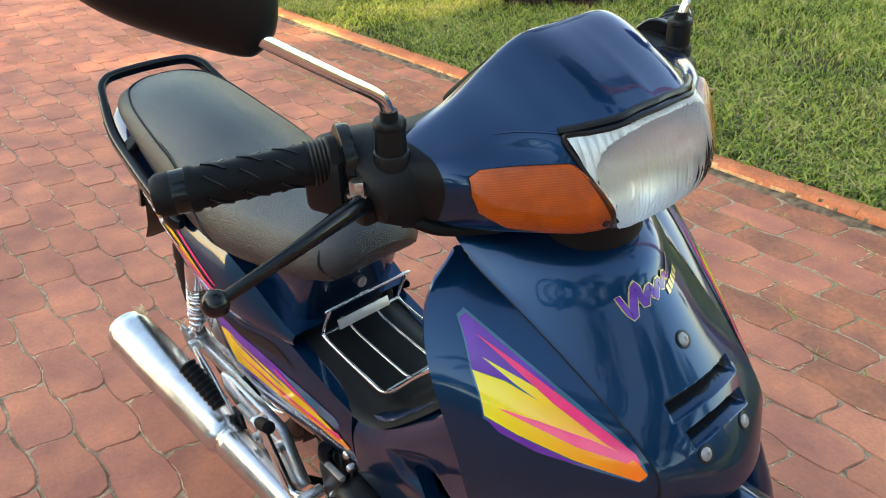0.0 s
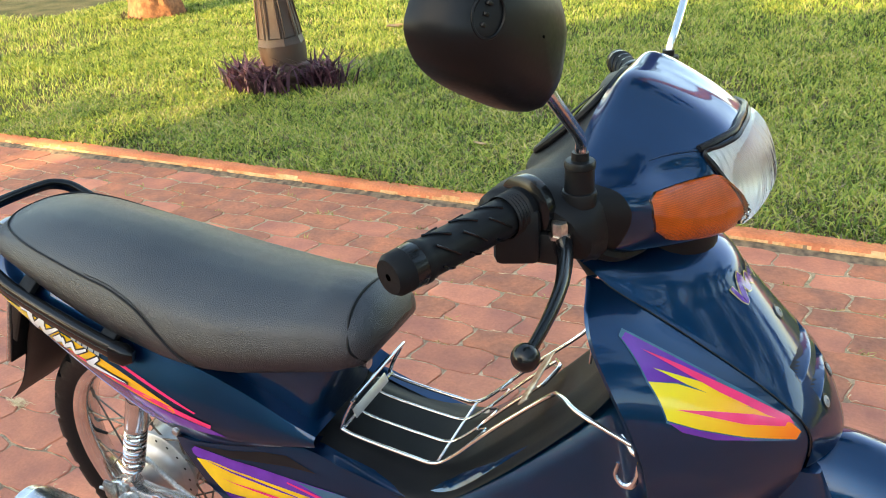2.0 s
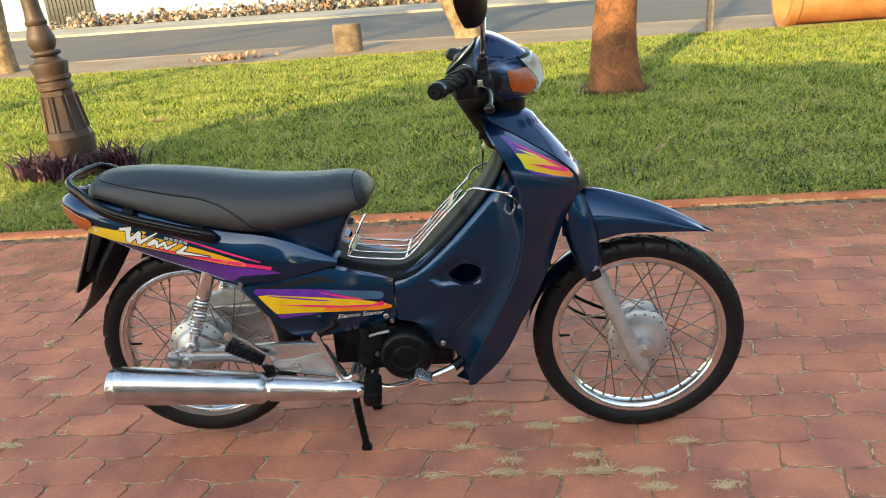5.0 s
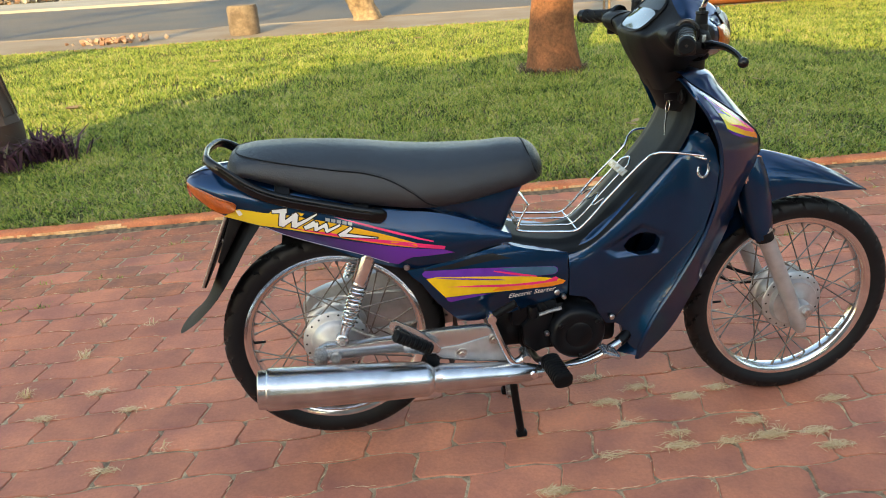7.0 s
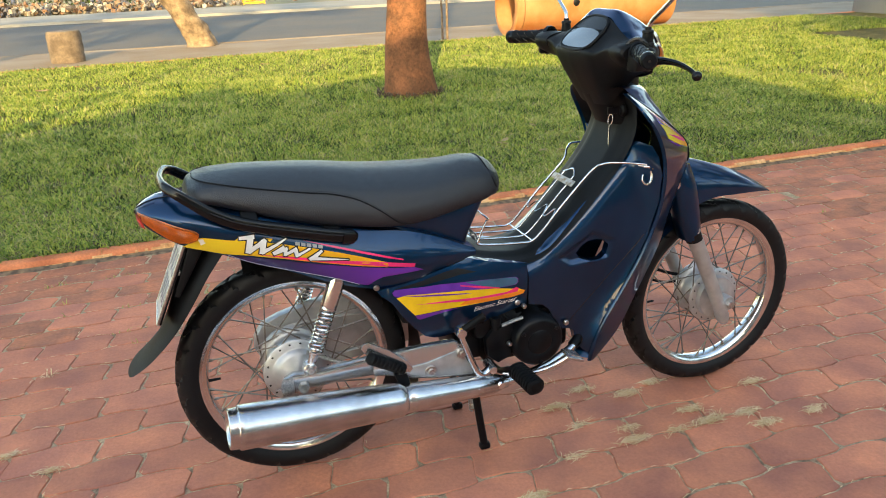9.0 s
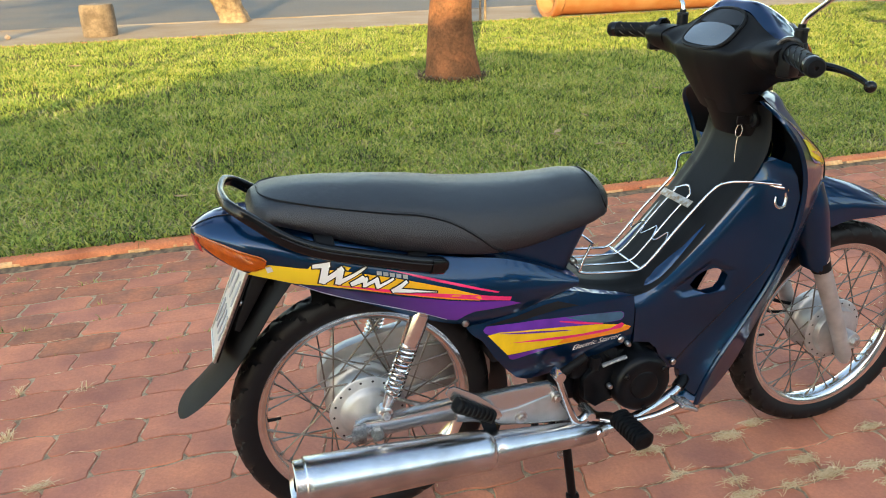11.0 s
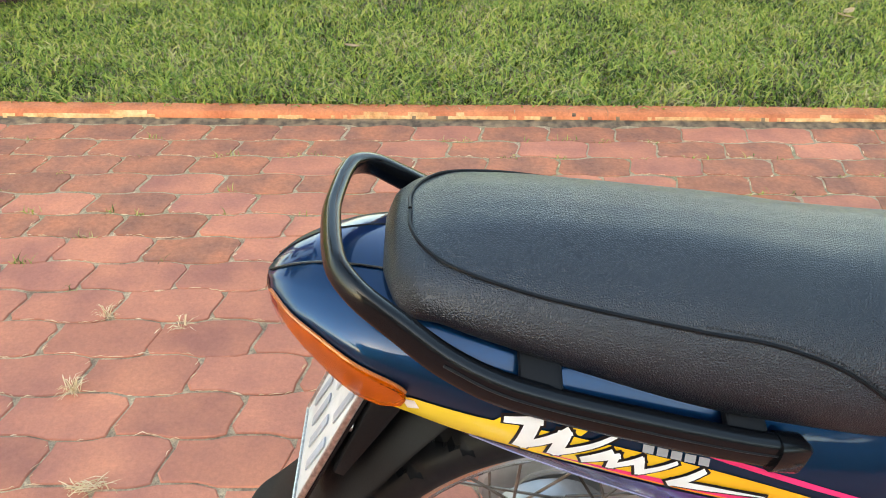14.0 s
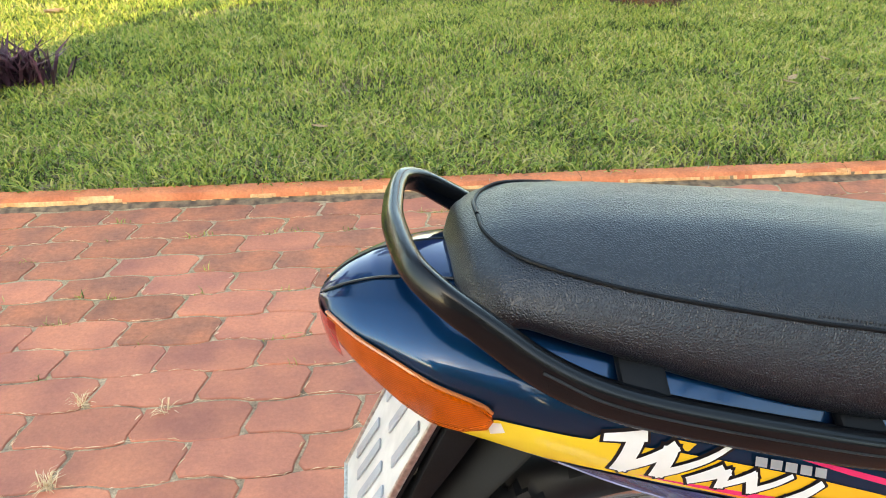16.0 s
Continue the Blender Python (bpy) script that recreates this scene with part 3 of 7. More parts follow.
for name, y0, y1, z, m, label in (
    ("kerb_far", 10.60, 10.74, 0.02, KERBMAT, "orange painted kerb at the lawn's far edge"),
    ("kerb_street", 13.66, 13.80, -0.02, CONCRETE, "dusty concrete street kerb"),
    ("kerb_opposite", 25.34, 25.50, -0.02, PALE, "pale concrete kerb across the street"),
):
    tagged(part(name, box((0, (y0 + y1) / 2, z - 0.1), (60, y1 - y0, 0.2), 0.015), m), label, "kerb", kind="structure")


def kerb_block(x, length):
    """One length of low kerb: a painted top with a worn, paler front edge."""
    n = max(4, int(length / 0.014))
    xs = np.linspace(x + 0.0008, x + length - 0.0008, n)
    prof = ((0.0, -0.03), (0.0, 0.010), (0.004, 0.021), (0.012, 0.031), (0.020, KERB_TOP), (0.050, KERB_TOP + 0.001), (0.072, KERB_TOP), (0.078, 0.02), (0.078, -0.03))
    d = []
    for k, px in enumerate(xs):
        row = []
        for j, (py, pz) in enumerate(prof):
            w = noise.noise(Vector((px * 7, j * 1.7, 3.1)))
            front = 0.004 * (w + 0.2) * (1 if 0 < j < 4 else 0.15)
            row.append((px, KERB_Y + py + max(0, front) + 0.004 * noise.noise(Vector((px * 0.8, 0, 0))), pz + 0.002 * noise.noise(Vector((px * 4, j, 9)))))
        d.append(row)
    v, f = net(d)
    nv = len(prof)
    f += [tuple(range(nv))[::-1], tuple((n - 1) * nv + i for i in range(nv))]
    return v, f


kerb = thing("kerb_near", "low orange painted kerb with a worn pale front edge", "kerb", kind="structure")
x = -9.0
while x < 9.0:
    length = 0.85 + 0.35 * rng.random()
    ob = part("kerb_stone", kerb_block(x, length), [KERBMAT, KERBWORN, KERBBROKEN], kerb)
    for poly in ob.data.polygons:
        strip, px = poly.index % 8, poly.center.x
        wear = 0.75 * noise.noise(Vector((px * 2.1, 0.3, 5.0))) + 0.55 * noise.noise(Vector((px * 9, 2.0 + 0.25 * strip, 1.0))) + 0.35 * noise.noise(Vector((px * 33, strip * 0.8, 8.0)))
        low = 0.8 * noise.noise(Vector((px * 2.7, 7.7, 0.4))) + 0.5 * noise.noise(Vector((px * 19, 3.0, strip)))
        if strip == 0:
            poly.material_index = 2 if low > -0.25 else 1
        elif strip == 1:
            poly.material_index = 2 if low > 0.42 else (1 if wear > -0.15 else 0)
        elif strip == 2:
            poly.material_index = 2 if low > 0.62 else (1 if wear > 0.34 else 0)
    x += length

# dirt and crumbled mortar washed up along the kerb's foot
drift = []
for px in np.arange(-8.9, 8.9, 0.02):
    reach = 0.034 + 0.030 * noise.noise(Vector((px * 1.9, 4.0, 0))) + 0.022 * noise.noise(Vector((px * 13, 1.0, 2.0)))
    high = 0.0062 + 0.005 * noise.noise(Vector((px * 9, 6.0, 3.0)))
    drift.append([(px, KERB_Y - max(0.004, reach), -0.002), (px, KERB_Y - max(0.003, reach * 0.72), 0.0028), (px, KERB_Y - max(0.002, reach * 0.35), max(0.003, high + 0.003 * noise.noise(Vector((px * 40, 2.0, 2.0))))), (px, KERB_Y + 0.008, max(0.004, high))])
tagged(part("dirt_drift", net(drift), KERBBROKEN), "dark dirt and crumbled mortar along the kerb's foot", "dirt", kind="stuff")


def blades(n, spread, height, width, bend=0.6, base=0.0):
    """Bent grass blades: spread(n) gives their roots."""
    root = spread(n)
    h = height * (0.45 + 0.85 * rng.random(n))
    a = rng.random(n) * 2 * np.pi
    lean = bend * (0.25 + rng.random(n)) * h
    out = np.stack([np.cos(a), np.sin(a), np.zeros(n)], -1)
    b = a + np.pi / 2 + rng.normal(0, 0.5, n)
    side = np.stack([np.cos(b), np.sin(b), np.zeros(n)], -1) * (width * (0.6 + 0.8 * rng.random(n)))[:, None] / 2
    mid = root + out * (lean * 0.35)[:, None] + np.array([0, 0, 1]) * (h * 0.62)[:, None]
    tip = root + out * lean[:, None] + np.array([0, 0, 1]) * (h * (1 - 0.25 * bend * rng.random(n)))[:, None]
    v = np.stack([root - side * 0.7, root + side * 0.7, mid - side, mid + side, tip], 1).reshape(-1, 3)
    k = np.arange(n)[:, None] * 5
    f = np.stack([k + (0, 1, 3), k + (0, 3, 2), k + (2, 3, 4)], 1).reshape(-1, 3)
    return v, f


def field(x0, x1, y0, y1):
    """Roots over a rectangle of lawn, thinner on bare spots and along the kerb."""

    def spread(n):
        p = np.stack([x0 + (x1 - x0) * rng.random(n * 2), y0 + (y1 - y0) * rng.random(n * 2)], -1)
        bare = np.sin(p[:, 0] * 2.1 + 1.3 * np.sin(p[:, 1] * 1.7)) * np.sin(p[:, 1] * 2.6 + 0.8 * np.sin(p[:, 0] * 2.9)) + 0.6 * np.sin(p[:, 0] * 7.3) * np.sin(p[:, 1] * 8.1)
        near = np.clip((p[:, 1] - KERB_Y + 0.25) / 0.4, 0.7, 1)
        keep = np.argsort(-(rng.random(2 * n) * near * np.clip(1.05 + 0.32 * bare, 0.3, 1.5)))[:n]
        return np.concatenate([p[keep], np.full((n, 1), 0.008)], 1)

    return spread


for k, (x0, x1, y0, y1, n, h, w) in enumerate((
    (-3.6, 4.6, 1.972, 3.3, 95000, 0.048, 0.0074),
    (-5.0, 6.0, 3.3, 5.2, 100000, 0.054, 0.0084),
    (-7.0, 9.0, 5.2, 7.8, 90000, 0.055, 0.0098),
    (-10.0, 12.0, 7.8, 10.62, 100000, 0.050, 0.0080),
    (-9.0, -3.6, 1.99, 3.6, 16000, 0.055, 0.0062),
    (4.6, 10.0, 1.99, 4.0, 26000, 0.055, 0.0070),
    (6.0, 10.0, 3.9, 5.3, 9000, 0.060, 0.0075),
    (-9.0, -5.0, 3.5, 5.3, 9000, 0.060, 0.0075),
)):
    v, f = blades(n, field(x0, x1, y0, y1), h, w, 1.15)
    tagged(part("lawn_grass", (v, f), GRASS, smooth=0), "short uneven lawn grass, green with dry patches", "grass", "lawn", "stuff")


for x0, x1, y0, y1, n in ((-3.6, 4.6, 1.975, 3.4, 62000), (-5.0, 6.0, 3.4, 5.4, 40000)):
    v, f = blades(n, field(x0, x1, y0, y1), 0.036, 0.0056, 1.6)
    tagged(part("lawn_thatch", (v, f), THATCH, smooth=0), "dry brown thatch between the lawn grass", "grass", "lawn", "stuff")


def fallen_leaf(place, size, turn):
    """One dry curled leaf."""
    d = []
    for i, s in enumerate(np.linspace(-1, 1, 9)):
        w = 0.42 * size * max(0.04, 1 - s * s) ** 0.7
        d.append([(s * size, w * t, 0.012 + 0.14 * size * (t * t + 0.5 * s * s)) for t in (-1, -0.5, 0, 0.5, 1)])
    return tagged(part("fallen_leaf", net(d), DEADLEAF, at=pose(*place, 8 * math.sin(turn), 6, turn * 57)), "dry brown curled leaf fallen on the lawn", "leaf", "leaves on the lawn")


for n, (px, py, s) in enumerate(((-0.445, 2.55, 0.035), (2.168, 2.66, 0.04), (1.95, 3.11, 0.045), (1.895, 3.03, 0.04), (-2.42, 5.29, 0.11), (2.05, 2.72, 0.03), (2.35, 3.5, 0.04), (-1.6, 7.9, 0.08), (3.6, 8.1, 0.07), (5.2, 6.9, 0.06), (1.0, 8.9, 0.06), (-3.8, 6.4, 0.06), (0.9, 2.5, 0.028), (3.4, 4.2, 0.05))):
    fallen_leaf((px, py, 0.035), s, n * 1.9)


# ---- trees ----
def leaf_cloud(centers, n, size):
    """Many small leaves gathered in clumps."""
    c = np.array([c[:3] for c in centers])
    r = np.array([c[3] for c in centers])
    k = rng.integers(0, len(c), n)
    way = rng.normal(0, 1, (n, 3))
    way /= np.linalg.norm(way, axis=1)[:, None]
    p = c[k] + way * (r[k] * rng.random(n) ** 0.45)[:, None] * (1, 1, 0.7)
    a, b = rng.normal(0, 1, (n, 3)), rng.normal(0, 1, (n, 3))
    a /= np.linalg.norm(a, axis=1)[:, None]
    b -= (a * b).sum(1)[:, None] * a
    b /= np.linalg.norm(b, axis=1)[:, None]
    s = size * (0.6 + 0.8 * rng.random(n))[:, None]
    v = np.stack([p - a * s, p + b * s * 0.4, p + a * s, p - b * s * 0.4], 1).reshape(-1, 3)
    return v, (np.arange(n)[:, None] * 4 + np.arange(4)).tolist()


def trunk_geo(line, radii, rough, sides=28, n=60, seed=0.0):
    v, f = sweep(line, radii, sides, n)
    v = np.array(v)
    c = v.reshape(-1, sides, 3).mean(1).repeat(sides, 0)
    out = v - c
    amt = np.array([noise.noise(Vector((p[0] * 6 + seed, p[1] * 6, p[2] * 2.2))) + 0.5 * noise.noise(Vector((p[0] * 19, p[1] * 19 + seed, p[2] * 6))) for p in v])
    return v + out * (rough * amt)[:, None], f


def tree(place, label, line, radii, bark, crowns, rough, leaf_count, seed):
    t = thing("tree", label, "tree", place, "trees by the street")
    part("trunk", trunk_geo(line, radii, rough, seed=seed), bark, t)
    top = np.array(line[-1], float)
    for c in crowns[:5]:
        part("limb", sweep([top - (0, 0, 0.5), (top + np.array(c[:3])) / 2 + (0, 0, 0.2), c[:3]], [radii[-1] * 0.7, radii[-1] * 0.4, 0.02], 10), bark, t)
    part("crown", leaf_cloud(crowns, leaf_count, 0.10), LEAVES, t, smooth=0)
    return t


def crown_of(cx, cy, cz, spread, n):
    return [(cx + spread * rng.normal(0, 0.5), cy + spread * rng.normal(0, 0.5), cz + spread * rng.normal(0, 0.3), 0.55 + 0.5 * rng.random()) for _ in range(n)]


tree((2.02, 5.62, 0.0), "reddish-brown tree trunk flaring into the lawn", [(0.02, 0, -0.05), (0.01, 0, 0.12), (0, 0, 0.5), (0.03, 0, 1.3), (0.05, 0.05, 3.2), (0.05, 0.1, 7.0)], [0.305, 0.258, 0.210, 0.186, 0.18, 0.14], BARK, crown_of(0.2, 0.2, 9.6, 2.6, 24), 0.05, 9000, 1.0)
second = tree((-5.65, 5.65, 0.0), "reddish tree trunk with mud crust round its foot", [(0, 0, -0.05), (0.02, 0, 0.12), (-0.03, 0, 0.5), (-0.10, 0, 1.3), (-0.15, 0, 2.6), (-0.2, 0.1, 4.2)], [0.30, 0.27, 0.235, 0.20, 0.18, 0.15], BARK, crown_of(-0.3, 0.2, 5.8, 2.1, 14), 0.06, 5000, 7.0)
part("mud_crust", trunk_geo([(0.06, -0.05, -0.03), (0.06, -0.05, 0.12), (0.02, -0.04, 0.34), (0.0, -0.02, 0.55)], [0.31, 0.29, 0.25, 0.20], 0.22, 40, 40, 3.0), MUD, second)
tree((0.28, 13.35, -0.03), "pale leaning tree trunk with flaking bark", [(0.12, 0, -0.05), (0.08, 0, 0.15), (-0.12, 0, 0.55), (-0.45, 0, 1.25), (-0.75, 0.1, 2.3), (-0.9, 0.1, 3.4)], [0.30, 0.24, 0.21, 0.20, 0.17, 0.12], TANBARK, crown_of(-0.6, 0.2, 4.6, 1.8, 12), 0.2, 4200, 4.0)
tree((-8.5, 12.4, -0.03), "broad street tree shading the road", [(0, 0, -0.05), (0, 0, 0.6), (0.05, 0, 1.8), (0, 0, 3.4)], [0.26, 0.21, 0.19, 0.14], TANBARK, crown_of(0.0, 0.0, 4.8, 2.0, 14), 0.1, 4600, 9.0)
# two unseen trees added so that the paintwork mirrors dark foliage
tree((10.5, -1.8, 0.0), "unseen broad tree added for reflections beside the drive", [(0, 0, -0.05), (0, 0, 0.8), (0.1, 0, 2.2), (0, 0, 3.6)], [0.28, 0.22, 0.20, 0.15], BARK, crown_of(0.0, 0.0, 5.4, 3.4, 32), 0.08, 11000, 12.0)
tree((11.5, 3.2, 0.0), "unseen leafy tree added for reflections past the lawn", [(0, 0, -0.05), (0, 0, 0.8), (0.1, 0, 2.0), (0, 0, 3.2)], [0.28, 0.22, 0.20, 0.15], BARK, crown_of(0.0, 0.0, 5.4, 3.6, 34), 0.08, 12000, 15.0)
palm = thing("palm_tree", "slender palm with drooping fronds beside the drive", "palm", (6.6, -4.6, -0.05))
part("trunk", trunk_geo([(0, 0, 0), (0.05, 0, 1.5), (-0.05, 0, 3.2), (0, 0, 4.4)], [0.14, 0.11, 0.10, 0.09], 0.06, 16, 40, 2.0), TANBARK, palm)
for k in range(13):
    a, rise = k * 2.4, 0.2 + 0.5 * ((k * 7) % 5) / 4
    rib = spline([(0.05 * math.cos(a), 0.05 * math.sin(a), 4.35), (0.8 * math.cos(a), 0.8 * math.sin(a), 4.55 + rise), (1.6 * math.cos(a), 1.6 * math.sin(a), 4.35 + rise), (2.1 * math.cos(a), 2.1 * math.sin(a), 3.7 + rise)], 30)
    across = np.array((-math.sin(a), math.cos(a), 0))
    lv, lf = [], []
    for i in range(3, 29):
        for sgn in (-1, 1):
            p, q = rib[i], rib[min(29, i + 1)]
            tip = p + across * sgn * (0.42 - 0.010 * i) + (q - p) * 2.5 + np.array((0, 0, -0.16))
            lf.append((len(lv), len(lv) + 1, len(lv) + 2))
            lv += [p, q, tip]
    frond = part("frond", sweep(rib, 0.012, 6, straight=True), LEAVES, palm)
    part("leaflets", (np.array(lv), lf), LEAVES, frond, smooth=0)
for px, py, r in ((2.03, 5.62, 0.29), (-5.65, 5.62, 0.31)):
    turn = rng.random(420) * 2 * np.pi
    ring_roots = np.stack([px + (r + 0.05 * rng.random(420)) * np.cos(turn), py + (r + 0.05 * rng.random(420)) * np.sin(turn), np.full(420, 0.01)], -1)
    tagged(part("dry_litter", blades(420, lambda n: ring_roots, 0.075, 0.010, 1.2), DEADLITTER, smooth=0), "dry grey-brown litter round the tree's foot", "litter", "litter at the trees", "stuff")
sapling = thing("sapling", "thin bare sapling standing at the lawn's far edge", "sapling", (4.45, 11.35, -0.03))
for dx, h in ((-0.04, 1.6), (0.05, 1.9)):
    part("stem", sweep([(dx, 0, 0), (dx * 1.2, 0, h * 0.4), (dx * 3, 0.05, h)], [0.022, 0.018, 0.008], 8), TANBARK, sapling)
part("crown", leaf_cloud([(0.1, 0, 1.9, 0.35), (-0.1, 0, 1.7, 0.25)], 260, 0.06), LEAVES, sapling, smooth=0)

# ---- lamp post with purple plants at its foot ----
post = thing("lamp_post", "brown cast-iron lamp post with ringed, panelled base", "lamp post", (-2.235, 3.42, 0.0))
post.rotation_euler = (0, radians(-3.5), 0)
LZ = lambda z: float(np.interp(z, [0.0, 0.33, 0.80, 0.88, 1.02, 1.12, 1.23, 1.43, 3.2], [0.0, 0.30, 0.645, 0.735, 0.83, 0.895, 0.975, 1.11, 3.0]))
foot = [(0.0, -0.02), (0.165, -0.02), (0.165, 0.05), (0.152, 0.065), (0.152, 0.085), (0.162, 0.095), (0.164, 0.115), (0.154, 0.128), (0.150, 0.15), (0.160, 0.16), (0.160, 0.175), (0.150, 0.19), (0.158, 0.27), (0.160, 0.33)]
part("foot", lathe([(r, LZ(z)) for r, z in foot], 40, "z"), IRON, post)
part("shaft_base", lathe([(r, LZ(z)) for r, z in [(0.160, 0.33), (0.152, 0.36), (0.128, 0.56), (0.112, 0.74), (0.108, 0.80), (0.0, 0.80)]], 8, "z"), IRON, post, smooth=20)
for k in range(8):
    a = (k + 0.5) * math.pi / 4
    rail = []
    for r, z in ((0.134, LZ(0.40)), (0.108, LZ(0.74))):
        rail.append(((r + 0.008) * math.cos(a), (r + 0.008) * math.sin(a), z))
    tang = np.array((-math.sin(a), math.cos(a), 0))
    lo, hi = np.array(rail[0]), np.array(rail[1])
    part("panel_moulding", sweep([lo - tang * 0.042, lo + tang * 0.042, hi + tang * 0.034, hi - tang * 0.034], 0.0055, 6, closed=True, straight=True), IRON, post)
part("collar", lathe([(r, LZ(z)) for r, z in [(0.108, 0.79), (0.122, 0.80), (0.122, 0.825), (0.112, 0.835), (0.112, 0.85), (0.124, 0.86), (0.124, 0.88), (0.113, 0.89), (0.118, 0.93), (0.130, 1.0), (0.128, 1.02), (0.10, 1.04), (0.085, 1.06), (0.078, 1.09)]], 40, "z"), IRON, post)
part("ring", lathe([(r, LZ(z)) for r, z in [(0.078, 1.09), (0.098, 1.10), (0.106, 1.12), (0.098, 1.14), (0.070, 1.15)]], 40, "z"), IRON, post)
part("bulb_moulding", lathe([(r, LZ(z)) for r, z in [(0.070, 1.15), (0.082, 1.18), (0.094, 1.23), (0.092, 1.28), (0.078, 1.34), (0.066, 1.39), (0.072, 1.40), (0.074, 1.43), (0.066, 1.44), (0.062, 1.47), (0.058, 1.5)]], 40, "z"), IRON, post)
part("shaft", lathe([(r, LZ(z)) for r, z in [(0.058, 1.5), (0.052, 1.8), (0.046, 2.6), (0.040, 3.1), (0.06, 3.12), (0.05, 3.16), (0.0, 3.2)]], 24, "z"), IRON, post)


def rosette_plant(place, n, spread, label):
    p = thing("purple_plant", label, "plant", place, "plants round the lamp post")
    root = np.stack([rng.normal(0, spread, n), rng.normal(0, spread * 0.6, n), np.zeros(n)], -1)
    v, f = blades(n, lambda k: root, 0.20, 0.020, 0.95)
    part("leaves", (v, f), PURPLELEAF, p, smooth=0)
    return p


rosette_plant((-2.44, 3.26, 0.01), 250, 0.085, "purple rosette plant crowding the lamp post's foot")
rosette_plant((-2.22, 3.18, 0.01), 150, 0.075, "purple rosette plant in front of the lamp post")
rosette_plant((-1.98, 3.44, 0.01), 250, 0.085, "dark purple-green rosette plant beside the lamp post")

# ---- street side things ----
bollard = thing("bollard", "stout weathered concrete bollard on the footpath", "bollard", (-1.74, 12.05, -0.03))
part("body", lathe([(0.0, 0.0), (0.255, 0.0), (0.262, 0.06), (0.256, 0.12), (0.264, 0.2), (0.257, 0.3), (0.262, 0.40), (0.250, 0.46), (0.235, 0.48), (0.0, 0.475)], 36, "z"), BOLLARDMAT, bollard)
pipe = thing("concrete_pipe", "large ochre-stained concrete pipe lying on the lawn edge", "pipe", (5.45, 10.95, 0.0))
part("barrel", lathe([(0.40, 0.0), (0.47, 0.0), (0.49, 0.02), (0.49, 0.14), (0.455, 0.18), (0.45, 3.2), (0.40, 3.2), (0.40, 0.0)], 40, "x", (0, 0, 0.47)), OCHRE, pipe)
# no opening is cut: a black disc is painted for its dark inside
part("break_disc", lathe([(0.0, 0.0), (0.05, 0.0), (0.07, 0.01), (0.0, 0.012)], 7, "y", (1.15, -0.462, 0.52)), INK, pipe, "black disc for the dark inside of a broken hole")


def rubble(place, spread, n, size, label, kind_name):
    """A scatter of small broken pieces."""
    geos = []
    for _ in range(n):
        p = (rng.normal(0, spread[0]), rng.normal(0, spread[1]), abs(rng.normal(0, spread[2])))
        s = size * (0.4 + rng.random(3))
        b = box((0, 0, 0), s, 0)
        geos.append(moved(b, pose(*p, *(rng.random(3) * 180))))
    return tagged(part(kind_name, join(*geos), BRICKBITS if kind_name == "rubble" else TRASH, at=Matrix.Translation(place), smooth=0), label, "rubbish", kind="stuff")


rubble((-4.0, 12.1, -0.02), (0.30, 0.16, 0.03), 70, 0.055, "small heap of pinkish rubble on the footpath", "rubble")
for n, (px, py) in enumerate(((-17, 32.6), (-13, 32.6), (-9.5, 32.4), (-6.2, 32.2), (-3, 32.2), (0.5, 32.0))):
    rubble((px, py, -0.05), (1.1, 0.45, 0.20), 240, 0.13, "heap of mixed household rubbish across the street", "rubbish_heap")
fence = thing("wire_fence", "rusty wire-mesh fence with thin posts across the street", "fence", (0, 33.4, -0.05))
for k in range(14):
    part("post", lathe([(0.0, 0), (0.05, 0), (0.05, 2.0), (0.0, 2.0)], 8, "z", (-8 + 1.9 * k, 0, 0)), CONCRETE, fence)
mesh_rows = [sweep([(-8 + s, 0, 0.05), (-8 + s + 1.9, 0, 1.95)], 0.012, 4, straight=True) for s in np.arange(0, 23, 0.24)]
mesh_rows += [sweep([(-8 + s + 1.9, 0, 0.05), (-8 + s, 0, 1.95)], 0.012, 4, straight=True) for s in np.arange(0, 23, 0.24)]
part("wire_mesh", join(*mesh_rows), WIRE, fence)
for n, (px, s) in enumerate(((-6, 1.0), (-3.4, 1.2), (-0.6, 1.1), (2.2, 1.3), (5.5, 1.2), (9, 1.4), (12.5, 1.2))):
    bush = thing("bush", "dusty green and brown bush behind the fence", "bush", (px, 34.4, -0.1), "bushes across the street")
    part("stem", sweep([(0, 0, 0), (0.1, 0, 0.6), (0.2, 0, 1.2)], [0.07, 0.05, 0.02], 7), TANBARK, bush)
    part("crown", leaf_cloud([(rng.normal(0, 0.7), rng.normal(0, 0.3), 0.5 + 0.7 * rng.random(), 0.5 * s) for _ in range(9)], 900, 0.10), LEAVES, bush, smooth=0)
far_wall = tagged(part("wall_far", box((-24, 35.0, 1.4), (31, 0.25, 3.2), 0.02), FARWALL), "pale grey rendered wall across the street", "wall", kind="structure")
gate = thing("gate", "dark steel gate in the far wall", "gate", (-19.2, 34.8, -0.1))
for k in range(12):
    part("slat", box((-1.1 + 0.2 * k, 0, 1.1), (0.17, 0.05, 2.2), 0.005), DARKGATE, gate)
crate = thing("crate", "yellow slatted plastic crate standing across the street", "crate", (3.4, 32.0, -0.05))
for k in range(4):
    part("slat", box((0, -0.25, 0.07 + 0.13 * k), (0.9, 0.03, 0.09), 0.005), CRATE, crate)
for sx in (-0.43, 0.43):
    part("side", box((sx, 0, 0.26), (0.04, 0.5, 0.52), 0.005), CRATE, crate)

